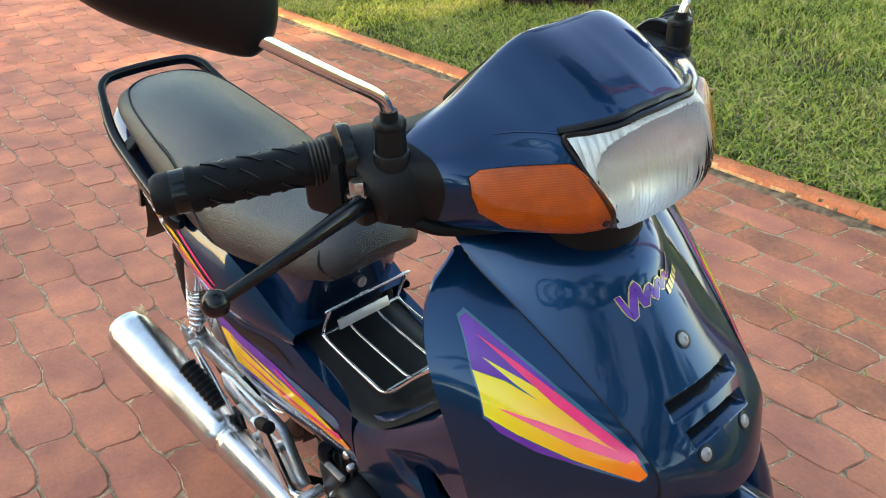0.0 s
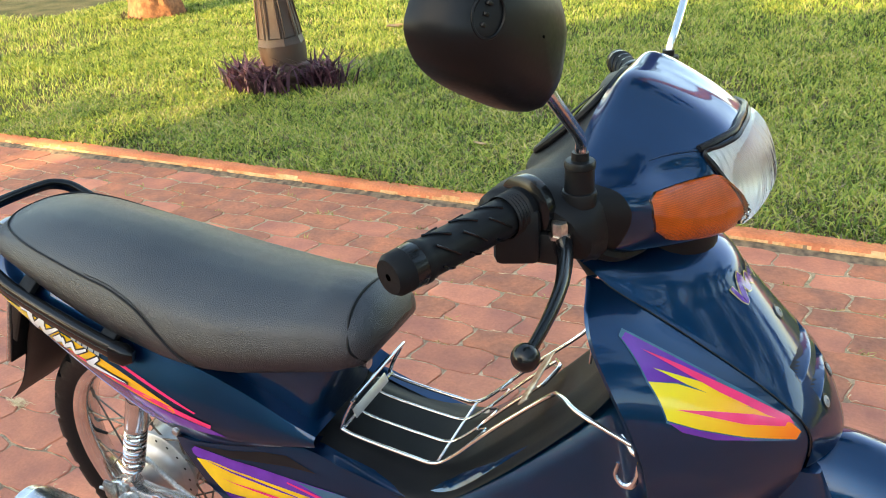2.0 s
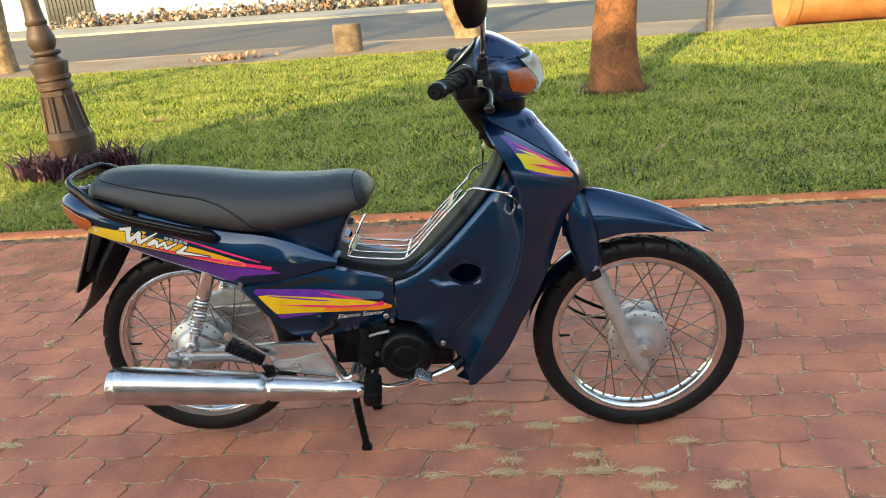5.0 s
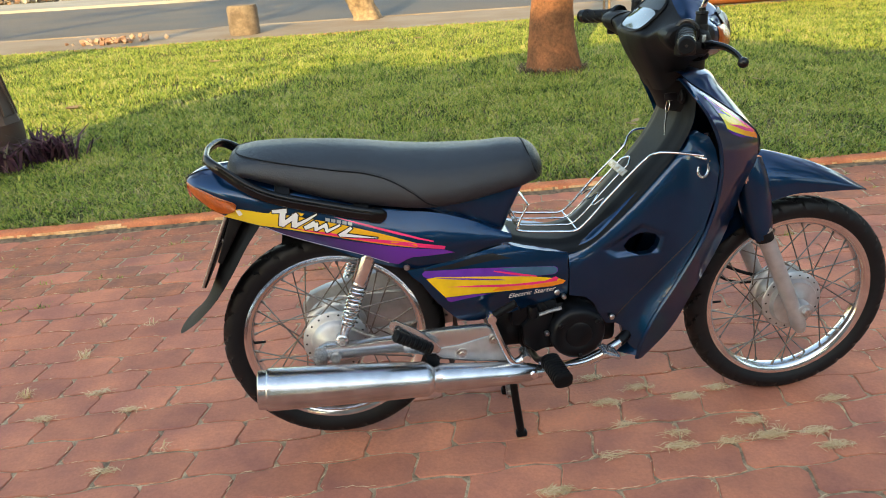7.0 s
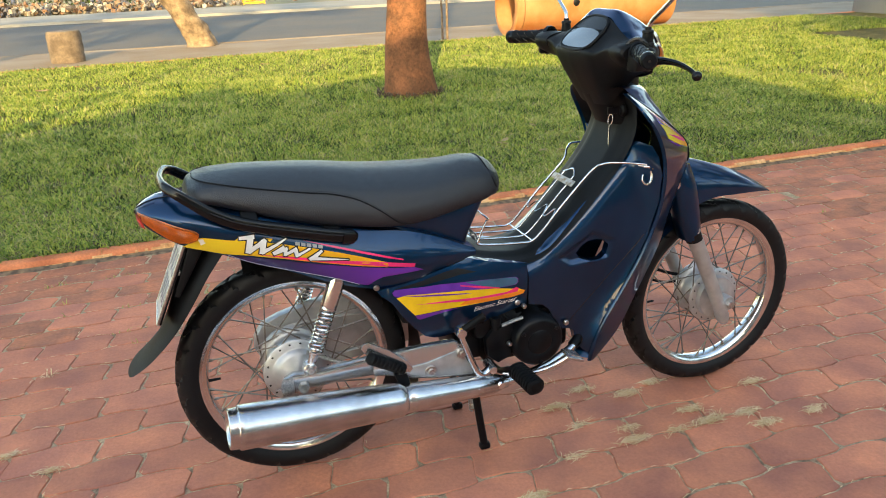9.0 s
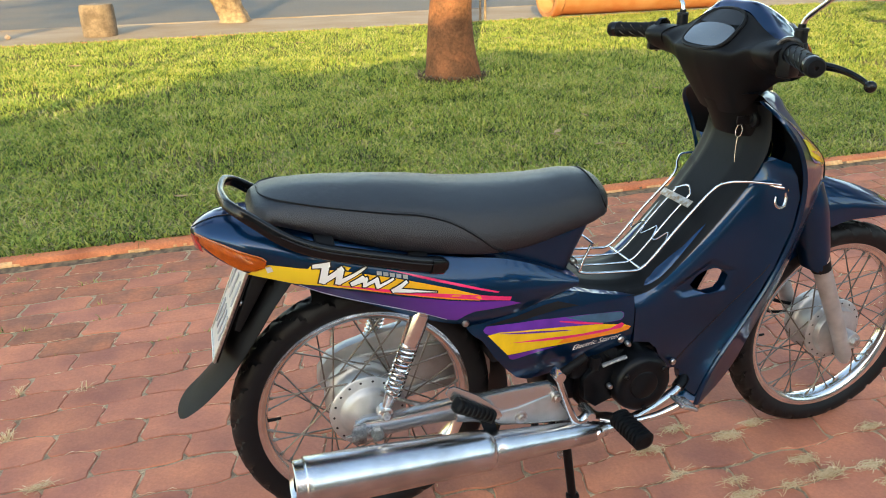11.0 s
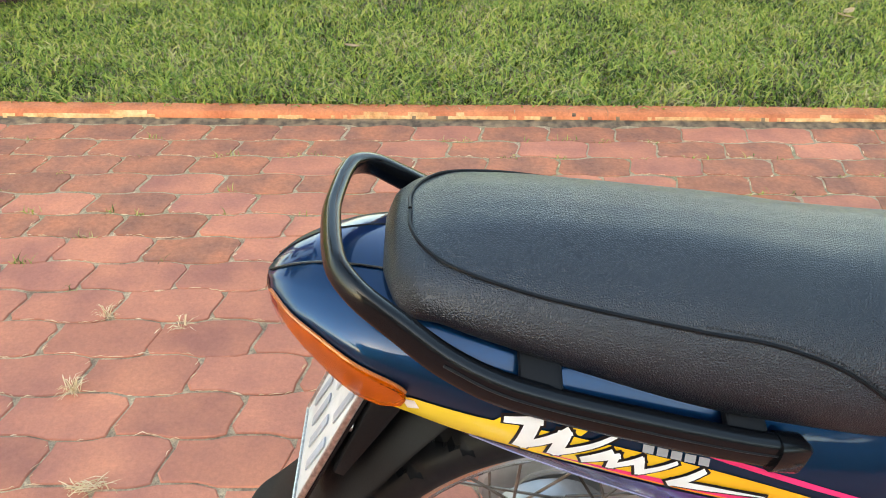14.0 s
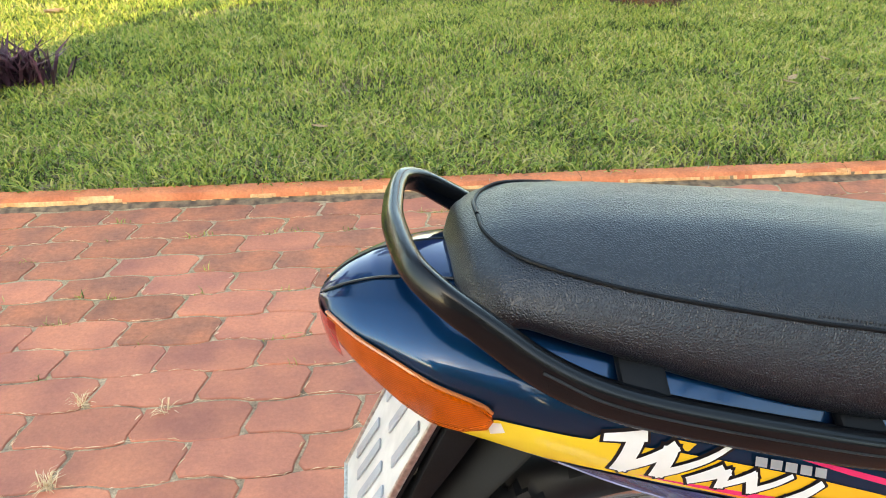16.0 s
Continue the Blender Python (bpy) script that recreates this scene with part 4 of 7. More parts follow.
# unseen wall added to hide bright ground from the bike's reflections
tagged(part("unseen_wall_east", box((13.2, 1.2, 1.3), (0.3, 19.0, 2.8), 0.02), RENDERWALL), "unseen plain wall added to darken reflections", "wall", kind="structure")

# unseen wall added to cut off the lowest band of bright sky
tagged(part("unseen_wall_south", box((6.9, -7.35, 0.85), (12.4, 0.25, 1.9), 0.02), RENDERWALL), "unseen low wall added to block the low sky", "wall", kind="structure")
# unseen trees added to keep low sky glare off the side panels
for n, (px, py) in enumerate(((2.6, -14.2), (5.4, -13.6), (8.2, -14.4), (11.0, -13.2), (-9.5, -12.0))):
    tree((px, py, -0.1), "unseen leafy tree added to block the low sky", [(0, 0, -0.05), (0, 0, 0.8), (0.1, 0, 2.0), (0, 0, 3.0)], [0.28, 0.22, 0.20, 0.15], BARK, crown_of(0.0, 0.0, 4.2, 2.4, 20), 0.08, 5000, 20.0 + n)

# ---- unseen house behind, its roof outline shaped to throw the long shade ----
house = thing("house", "unseen rendered house shaped to shade the drive", "house", (0, -7.4, -0.1), kind="structure")
part("wall", box((-2.78, -3.0, 2.0), (6.7, 6.0, 4.0), 0.02), RENDERWALL, house)
part("roof", slab([(-6.25, 3.9), (-6.2, 4.5), (-6.05, 4.72), (-5.85, 4.88), (-5.55, 5.18), (-5.1, 5.42), (-4.7, 5.12), (-4.2, 5.1), (-3.7, 5.25), (-2.4, 5.38), (-1.5, 5.2), (-0.8, 5.2), (-0.3, 5.0), (0.5, 4.6), (0.7, 4.2), (0.7, 3.9)], -6.3, 0.35, 0.0), ROOFMAT, house)

# ---- the motorcycle ----
bike = thing("motorcycle", "dark blue underbone motorcycle with bright striped decals on its centre stand", "motorcycle")
FRONT, REAR = np.array((1.225, 0, 0.282)), np.array((0.0, 0, 0.305))


def tyre_geo(r_out, width, r_in, phase):
    """A treaded tyre: slanted grooves cut from its shoulders."""
    segs, half = 288, width / 2
    sec = [(-0.62, r_in, 0), (-0.86, r_in + 0.012, 0), (-1.0, r_in + 0.45 * (r_out - r_in), 0), (-0.94, r_out - 0.016, 1), (-0.80, r_out - 0.0095, 1), (-0.6, r_out - 0.0048, 1), (-0.4, r_out - 0.0018, 1), (-0.2, r_out - 0.0004, 1), (-0.06, r_out, 1)]
    sec = sec + [(-a, r, t) for a, r, t in sec[::-1]]
    rows = []
    for i in range(segs):
        a = 2 * math.pi * i / segs
        row = []
        for s, r, tread in sec:
            if tread:
                side = 1 if s > 0 else -1
                u = (i / segs * 26 + 0.55 * abs(s) * 1.7 + (0.5 if side > 0 else 0)) % 1.0
                g = (0.0080 if u < 0.21 and abs(s) > 0.12 else 0.0) + (0.004 if abs(s) < 0.1 and (u * 2) % 1 < 0.4 else 0.0)
                v = (i / segs * 26 - 0.9 * abs(s) + 0.3) % 1.0
                g += 0.003 if 0.45 < v < 0.58 and 0.3 < abs(s) < 0.75 else 0.0
                r = r - g
            row.append((r * math.cos(a), s * half, r * math.sin(a)))
        rows.append(row)
    return net(rows, True, True)


def rim_geo(r, width):
    h = width / 2
    prof = [(r - 0.016, -h * 0.45), (r - 0.013, -h * 0.72), (r - 0.004, -h * 0.80), (r + 0.002, -h * 0.88), (r + 0.004, -h), (r + 0.001, -h * 1.06), (r - 0.007, -h * 0.98), (r - 0.016, -h * 0.84), (r - 0.021, -h * 0.55), (r - 0.023, -h * 0.25)]
    prof = prof + [(a, -b) for a, b in prof[::-1]]
    return lathe(prof, 120, "y", closed=True)


def spoke_mesh(length):
    geo = join(lathe([(0.0, 0.0), (0.0020, 0.0), (0.0018, length), (0.0, length)], 6, "z"), lathe([(0.0, length - 0.016), (0.0034, length - 0.015), (0.0034, length), (0.0, length)], 6, "z"))
    me = bpy.data.meshes.new("spoke")
    me.from_pydata(*[geo[0], [], geo[1]])
    me.materials.append(WIRE)
    return me


def wheel(name, place, r_out, width, r_rim, hub_prof, flange_r, flange_y, label):
    """Hub, with its rim, tyre and laced spokes."""
    w = part(name, lathe(hub_prof, 56, "y"), ALUGREY, bike, label, at=Matrix.Translation(place))
    part("tyre", tyre_geo(r_out, width, r_rim - 0.004, 0), TYRE, w, "black treaded tyre")
    part("rim", rim_geo(r_rim, width * 0.66), RIMMAT, w, "chrome rim")
    shared = None
    for k in range(36):
        side = 1 if k % 2 else -1
        cross = 1 if (k // 2) % 2 else -1
        a_rim = 2 * math.pi * (k + 0.5) / 36
        a_hub = a_rim + cross * radians(62)
        p = Vector((flange_r * math.cos(a_hub), side * flange_y * (1.0 if (k // 2) % 2 else 0.86), flange_r * math.sin(a_hub)))
        q = Vector(((r_rim - 0.016) * math.cos(a_rim), side * 0.006, (r_rim - 0.016) * math.sin(a_rim)))
        shared = shared or spoke_mesh((q - p).length)
        ob = new("spoke", shared)
        ob.parent = w
        ob.matrix_basis = Matrix.Translation(p) @ (q - p).to_track_quat("Z", "Y").to_matrix().to_4x4() @ Matrix.Diagonal((1, 1, (q - p).length / max(v.co.z for v in shared.vertices), 1))
    # small black dots in place of the flange's dark holes
    for k in range(18):
        a = 2 * math.pi * k / 18
        for side in (-1, 1):
            part("flange_dot", lathe([(0, side * (flange_y + 0.0035)), (0.0030, side * (flange_y + 0.0028)), (0.0036, side * flange_y * 0.98)], 8, "y", (flange_r * 0.97 * math.cos(a), 0, flange_r * 0.97 * math.sin(a))), INK, w)
    part("valve", sweep([(-(r_rim - 0.02), 0.0, 0.0), (-(r_rim - 0.05), 0.0, 0.0)], [0.004, 0.003], 8, straight=True), RUBBER, w)
    return w


front_hub = [(0.0, -0.066), (0.020, -0.066), (0.030, -0.060), (0.050, -0.054), (0.060, -0.053), (0.064, -0.046), (0.066, -0.040), (0.079, -0.038), (0.083, -0.034), (0.083, -0.028), (0.070, -0.025), (0.066, -0.012), (0.066, 0.020), (0.072, 0.028), (0.083, 0.032), (0.083, 0.040), (0.074, 0.044), (0.070, 0.058), (0.020, 0.064), (0.0, 0.064)]
wheel("front_wheel", FRONT, 0.284, 0.070, 0.233, front_hub, 0.076, 0.036, "silver drum hub")
rear_hub = [(0.0, -0.072), (0.018, -0.072), (0.030, -0.062), (0.048, -0.055), (0.056, -0.050), (0.060, -0.044), (0.064, -0.040), (0.079, -0.038), (0.083, -0.034), (0.083, -0.028), (0.072, -0.025), (0.066, -0.012), (0.066, 0.020), (0.072, 0.028), (0.083, 0.032), (0.083, 0.040), (0.080, 0.060), (0.0, 0.062)]
wheel("rear_wheel", REAR, 0.284, 0.078, 0.231, rear_hub, 0.076, 0.036, "silver drum hub")

# forks, axle and speedometer cable
for s in (-1, 1):
    fork = part("fork_leg", sweep([(1.088, 0.088 * s, 0.525), (1.105, 0.088 * s, 0.485), (1.16, 0.088 * s, 0.37), (1.205, 0.087 * s, 0.275), (1.222, 0.086 * s, 0.235), (1.230, 0.086 * s, 0.216)], [0.0215, 0.0215, 0.0195, 0.019, 0.020, 0.0125], 18), ALUGREY, bike, "silver fork slider")
    part("fork_boot", sweep([(1.090, 0.088 * s, 0.515), (1.0990, 0.088 * s, 0.493)], 0.0232, 16, straight=True), RUBBER, fork)
    part("fork_tube", sweep([(1.0, 0.08 * s, 0.74), (1.085, 0.088 * s, 0.535)], 0.013, 14, straight=True), CHROME, fork)
    part("axle_lug", lathe([(0.0, -0.018), (0.020, -0.018), (0.022, -0.012), (0.022, 0.014), (0.0, 0.014)], 20, "y", (1.225, 0.087 * s, 0.282)), ALUGREY, fork)
    part("axle_nut", lathe([(0.0, -0.012), (0.011, -0.012), (0.012, -0.009), (0.012, 0.0), (0.0, 0.0)], 6, "y", (1.225, -0.105 if s < 0 else 0.117, 0.282)), STEEL, fork)
part("brake_cable", sweep([(1.20, 0.06, 0.31), (1.12, 0.075, 0.335), (1.05, 0.07, 0.38), (1.0, 0.04, 0.46), (0.97, 0.03, 0.60)], 0.005, 8), RUBBER, bike)
part("speedometer_cable", sweep([(1.19, 0.055, 0.30), (1.10, 0.06, 0.31), (1.03, 0.05, 0.36), (0.985, 0.02, 0.46), (0.96, 0.02, 0.6)], 0.004, 8), RUBBER, bike)

# front mudguard
guard = []
for x, zc, ze, hw in ((1.02, 0.705, 0.60, 0.066), (1.07, 0.706, 0.575, 0.068), (1.12, 0.701, 0.585, 0.067), (1.18, 0.684, 0.597, 0.064), (1.25, 0.660, 0.594, 0.059), (1.31, 0.633, 0.590, 0.050), (1.36, 0.605, 0.584, 0.038), (1.395, 0.583, 0.577, 0.024), (1.415, 0.571, 0.571, 0.006)):
    ring = []
    for a in np.linspace(-1, 1, 17):
        drop = abs(a) ** 2.6
        ring.append((x, hw * math.copysign(min(1, abs(a) * 1.25) ** 0.9, a), zc - (zc - ze) * drop - (0.006 * (1 - abs(a)) if abs(a) > 0.15 else 0.0)))
    guard.append(ring)
guard = np.array([spline(np.array(guard)[:, j], 40) for j in range(17)]).transpose(1, 0, 2)
mudguard = part("front_mudguard", net(guard), PAINT, bike, "navy front mudguard")
arc = []
for a in np.radians(np.linspace(118, 172, 14)):
    arc.append([(FRONT[0] + 0.306 * math.cos(a), 0.052 * t, FRONT[2] + (0.306 - 0.020 * t * t) * math.sin(a)) for t in np.linspace(-1, 1, 9)])
part("inner_guard", net(arc), PAINT, mudguard)
for s in (-1, 1):
    cover = []
    for x0, x1, z, w in ((1.005, 1.075, 0.715, 0.088), (1.012, 1.098, 0.66, 0.100), (1.024, 1.112, 0.60, 0.106), (1.040, 1.118, 0.55, 0.110), (1.058, 1.120, 0.505, 0.110), (1.066, 1.118, 0.488, 0.106)):
        ring = []
        for a in np.linspace(0, 2 * math.pi, 20, endpoint=False):
            ring.append(((x0 + x1) / 2 + (x1 - x0) / 2 * math.cos(a), s * (0.070 + (w - 0.070) * math.sin(a)), z - 0.25 * (0.5 * (x1 - x0)) * math.cos(a)))
        cover.append(ring)
    cover = np.array([spline(np.array(cover)[:, j], 20) for j in range(20)]).transpose(1, 0, 2)
    part("fork_cover", net(cover, False, True, True), PAINT, mudguard)

# leg shield: nose cover in the middle, a wing on either side
VENTS = ((0.806, 0.050), (0.783, 0.043))


def vent_depth(y, z):
    """How deep the two slots of the nose cover go at a place."""
    deep = 0.0
    for zc, w in VENTS:
        mid = zc - 0.001 + 0.004 * (1 - (y / w) ** 2)
        inside = min((w - abs(y)) / 0.006, (0.0074 - abs(z - mid)) / 0.0022)
        deep = max(deep, min(1.0, max(0.0, inside)))
    return 0.018 * deep


zs = np.concatenate([np.linspace(0.722, 0.770, 20), np.linspace(0.7706, 0.818, 80), np.linspace(0.820, 0.928, 36)])
nose = []
for z in zs:
    ys = np.linspace(-1, 1, 81) * (float(S_Y(z)) + 0.0008)
    nose.append([(float(shield_x(y * 0.9999, z)) + 0.0035 - vent_depth(y, z), y, z) for y in ys])
lip = [[(p[0] - 0.05, p[1] * 0.8, p[2] - 0.012) for p in nose[0]]] + [[(p[0] - 0.006, p[1], p[2] - 0.006) for p in nose[0]]]
roof = [[(p[0] - 0.012 + 0 * p[1], p[1] * 0.97, p[2] + 0.006) for p in nose[-1]], [(0.80 + 0.55 * (p[0] - 0.80), p[1] * 0.85, p[2] + 0.004) for p in nose[-1]], [(0.79 + 0.2 * (p[0] - 0.80), p[1] * 0.6, p[2] - 0.004) for p in nose[-1]]]
nose_cover = part("nose_cover", net(lip + nose + roof), [PAINT, INK], bike, "navy nose cover with two vents", 45)
# deep faces of the slots are coloured black for the shade inside
for poly in nose_cover.data.polygons:
    if vent_depth(poly.center.y, poly.center.z) > 0.009:
        poly.material_index = 1
for s in (-1, 1):
    zs = np.linspace(0.207, 0.918, 90)
    wing = []
    for z in zs:
        sy, by = float(S_Y(z)), float(B_Y(z))
        front = [(float(S_X(z)) - 0.055, s * max(0.03, sy - 0.045), z), (float(S_X(z)) - 0.012, s * (sy - 0.012), z)] if z < 0.715 else [(float(S_X(z)) - 0.012, s * (sy - 0.004), z), (float(S_X(z)) - 0.006, s * (sy - 0.002), z)]
        row = front
        for k, y in enumerate(np.linspace(sy, by, 17)):
            row.append((float(shield_x(y + (1e-5 if k == 0 else 0), z)), s * y, z))
        bx = float(B_X(z))
        row += [(bx - 0.005, s * (by - 0.003), z), (bx - 0.006, s * (by - 0.008), z), (bx + 0.002, s * (by - 0.014), z)]
        wing.append(row)
    part("leg_shield_wing", net(wing), PAINT, bike, "navy leg shield wing", 50)
    inner = []
    for z in np.linspace(0.70, 0.905, 24):
        bx, by = float(B_X(z)), float(B_Y(z))
        tx = float(np.interp(z, [0.70, 0.76, 0.80, 0.86, 0.905], [0.905, 0.930, 0.945, 0.930, 0.875]))
        ty = float(np.interp(z, [0.70, 0.80, 0.86, 0.905], [0.10, 0.085, 0.078, 0.072]))
        row = [(bx - 0.001, s * (by - 0.010), z), (bx + 0.018, s * (by - 0.018), z), (0.5 * (bx + tx) + 0.02, s * (0.55 * by + 0.45 * ty), z), (tx, s * ty, z)]
        line = spline(row, 14)
        line[:, 0] = np.minimum(line[:, 0], shield_x(line[:, 1], np.full(14, z)) - 0.012)
        inner.append(line)
    part("inner_shield", net(inner), SATIN, bike, "dark inner face of the leg shield")

# side panels under the step-through, with an opening each
leg_outline = [(0.5865, 0.519), (0.615, 0.528), (0.64, 0.543), (0.67, 0.568), (0.71, 0.604), (0.76, 0.655), (0.80, 0.70), (0.84, 0.747), (0.868, 0.780), (0.880, 0.797), (0.892, 0.792), (0.9045, 0.765), (0.916, 0.72), (0.918, 0.65), (0.901, 0.553), (0.876, 0.49), (0.849, 0.43), (0.820, 0.370), (0.798, 0.33), (0.774, 0.27), (0.764, 0.228), (0.752, 0.236), (0.738, 0.262), (0.730, 0.292), (0.715, 0.302), (0.690, 0.306), (0.668, 0.335), (0.652, 0.372), (0.628, 0.395), (0.600, 0.402), (0.5865, 0.405)]
leg_hole = [(0.722, 0.520), (0.736, 0.538), (0.755, 0.549), (0.778, 0.553), (0.800, 0.547), (0.812, 0.533), (0.806, 0.509), (0.790, 0.499), (0.760, 0.496), (0.733, 0.505)]
cover_outline = [(0.190, 0.520), (0.205, 0.5235), (0.24, 0.5265), (0.30, 0.535), (0.36, 0.546), (0.42, 0.556), (0.445, 0.551), (0.48, 0.540), (0.53, 0.528), (0.583, 0.5185), (0.583, 0.405), (0.555, 0.398), (0.50, 0.385), (0.44, 0.373), (0.392, 0.366), (0.355, 0.361), (0.330, 0.364), (0.305, 0.377), (0.275, 0.41), (0.245, 0.450), (0.222, 0.488), (0.200, 0.506)]
for s in (-1, 1):
    on_leg = lambda a, b, s=s: np.stack([a, s * leg_y(a, b), b], -1)
    side = part("leg_side_panel", sheet(leg_outline, on_leg, [leg_hole], 0.0062, (0, -0.022 * s, 0)), PAINT, bike, "navy side panel with an oval opening", 45)
    part("panel_screw", bolt((0.699, s * 0.107, 0.328), 0.0075, 0.004), STEEL, side)
    seam = []
    for z in np.linspace(0.32, 0.56, 20):
        x = float(B_X(z)) - float(np.interp(z, [0.32, 0.40, 0.54, 0.56], [0.088, 0.063, 0.018, 0.014]))
        seam.append((x, s * (float(leg_y(x, z)) + 0.0004), z))
    part("panel_seam", sweep(seam, 0.0009, 6, 60), INK, side, "fine panel seam")
    on_cover = lambda a, b, s=s: np.stack([a, s * cover_y(a, b), b], -1)
    cov = part("side_cover", sheet(cover_outline, on_cover, (), 0.016, (0, -0.022 * s, 0)), PAINT, bike, "navy side cover with striped decal", 45)
    part("panel_screw", bolt((0.190, s * 0.128, 0.529), 0.0075, 0.006), STEEL, cov)
    part("panel_screw", bolt((0.556, s * 0.111, 0.415), 0.0075, 0.004), STEEL, cov)
    # flat black sheet on the cover, coloured as the shade in a recess
    hollow_shade = sheet([(0.225, 0.5195), (0.30, 0.528), (0.36, 0.538), (0.395, 0.540), (0.445, 0.522), (0.40, 0.524), (0.30, 0.5165)], lambda a, b, s=s: np.stack([a, s * (cover_y(a, b) + 0.0012), b], -1), (), 0.012)
    part("hollow_shade", hollow_shade, INK, cov, "flat black patch for the shade of a recess")

# tail panels and the cap between them
xs = np.concatenate([np.linspace(-0.302, -0.25, 20), np.linspace(-0.24, 0.445, 60)])
for s in (-1, 1):
    tail = []
    for x in xs:
        lo, mid, top = float(T_LO(x)), float(T_MID(x)), float(T_TOP(x))
        row = [(x, s * max(0.001, float(W_LO(x)) - 0.022), lo + 0.004)]
        for z in np.concatenate([np.linspace(lo, mid, 9)[:-1], np.linspace(mid, top, 10)]):
            row.append((x, s * float(tail_y(x, z)), z))
        wt = float(W_TOP(x))
        crown = 0.007 * min(1, (x + 0.3025) / 0.045) if x < -0.12 else 0.007 * max(0, (0.02 - x) / 0.14)
        for f in (0.9, 0.72, 0.5):
            row.append((x, s * wt * f, top + crown * (1 - f * f) * 1.3))
        tail.append(row)
    part("tail_panel", net(tail), PAINT, bike, "navy tail panel with striped decal", 45)
cap = []
for x in xs[xs < 0.1]:
    wt, top = float(W_TOP(x)), float(T_TOP(x))
    crown = 0.007 * min(1, (x + 0.3025) / 0.045) if x < -0.12 else 0.007 * max(0, (0.02 - x) / 0.14)
    cap.append([(x, wt * f, top + crown * (1 - f * f) * 1.3 + 0.0012) for f in np.linspace(-0.5, 0.5, 11)])
part("tail_cap", net(cap), PAINT, bike, "navy tail cap")
for s in (-1, 1):
    seam = [(x, s * float(W_TOP(x)) * 0.5, float(T_TOP(x)) + 0.0012 + 0.00683 * min(1, (x + 0.3025) / 0.045)) for x in np.linspace(-0.298, -0.15, 14)]
    part("tail_seam", sweep(seam, 0.0011, 6), INK, bike)

# rear lamp and indicators
rear = []
for z in np.linspace(0.716, 0.7465, 8):
    rear.append([(-0.3035 + 9.0 * y * y + 6 * (z - 0.744) ** 2, y, z) for y in np.linspace(-0.040, 0.040, 17)])
part("tail_lamp", net(rear), RED, bike, "red tail lamp")
amber_outline = [(-0.308, 0.749), (-0.285, 0.7455), (-0.255, 0.738), (-0.220, 0.727), (-0.188, 0.716), (-0.179, 0.708), (-0.183, 0.699), (-0.200, 0.692), (-0.222, 0.692), (-0.245, 0.700), (-0.270, 0.714), (-0.292, 0.728), (-0.308, 0.739)]
amber_outline = [(x if x > -0.22 else -0.22 + (x + 0.22) * 0.86, z) for x, z in amber_outline]
for s in (-1, 1):
    on_tail = lambda a, b, s=s: np.stack([a, s * (tail_y(a, b) + 0.0045 + 0.16 * np.clip(0.742 - b, 0, 0.06)), b], -1)
    lamp = part("rear_indicator", sheet(amber_outline, on_tail, (), 0.008, (0, -0.008 * s, 0)), AMBER, bike, "amber rear indicator lens", 60)
    part("indicator_backing", sheet(amber_outline, lambda a, b, s=s: np.stack([a, s * (tail_y(a, b) + 0.0030), b], -1), (), 0.005), BACKING, lamp)
    # paler bead stands in for the reflected band along the lens's upper edge
    sheen_line = [(x, s * (float(tail_y(x, z)) + 0.003), z + 0.0015) for x, z in [amber_outline[i] for i in range(0, 6)]]
    part("lens_sheen", sweep(sheen_line, 0.0017, 6), AMBERSHEEN, lamp)

# body under the seat
base = []
for z, xf, hw in ((0.545, 0.425, 0.086), (0.58, 0.437, 0.088), (0.62, 0.452, 0.090), (0.66, 0.472, 0.090), (0.70, 0.496, 0.082), (0.735, 0.515, 0.066)):
    ring = []
    for a in np.linspace(-1, 1, 33):
        t = abs(a)
        ring.append((xf - 0.055 * max(0, t - 0.0) ** 3 * 3.2 if t < 0.6 else xf - 0.038 - (t - 0.6) * 0.75, math.copysign(min(hw, hw * (1 - (1 - min(1, t / 0.6)) ** 2.2)), a), z))
    base.append(ring)
base = np.array([spline(np.array(base)[:, j], 24) for j in range(33)]).transpose(1, 0, 2)
part("seat_base", net(base), PAINT, bike, "navy body under the seat", 60)
part("seat_latch", bolt((0.468, 0.0, 0.645), 0.009, 0.01, "x"), STEEL, bike)

# seat
SEAT_TOP = table([-0.198, -0.192, -0.178, -0.15, -0.10, 0.0, 0.10, 0.20, 0.30, 0.40, 0.47, 0.503, 0.520, 0.531, 0.538], [0.786, 0.801, 0.813, 0.821, 0.824, 0.819, 0.809, 0.794, 0.785, 0.782, 0.784, 0.778, 0.768, 0.754, 0.736])
SEAT_LOW = table([-0.198, -0.19, -0.15, -0.11, -0.026, 0.064, 0.156, 0.23, 0.315, 0.43, 0.495, 0.531, 0.538], [0.778, 0.772, 0.768, 0.756, 0.728, 0.701, 0.684, 0.673, 0.673, 0.688, 0.699, 0.716, 0.730])
SEAT_W = table([-0.198, -0.192, -0.178, -0.15, -0.10, -0.03, 0.06, 0.15, 0.23, 0.315, 0.40, 0.46, 0.495, 0.520, 0.531, 0.538], [0.042, 0.066, 0.087, 0.101, 0.111, 0.119, 0.127, 0.134, 0.136, 0.131, 0.116, 0.104, 0.094, 0.077, 0.058, 0.030])


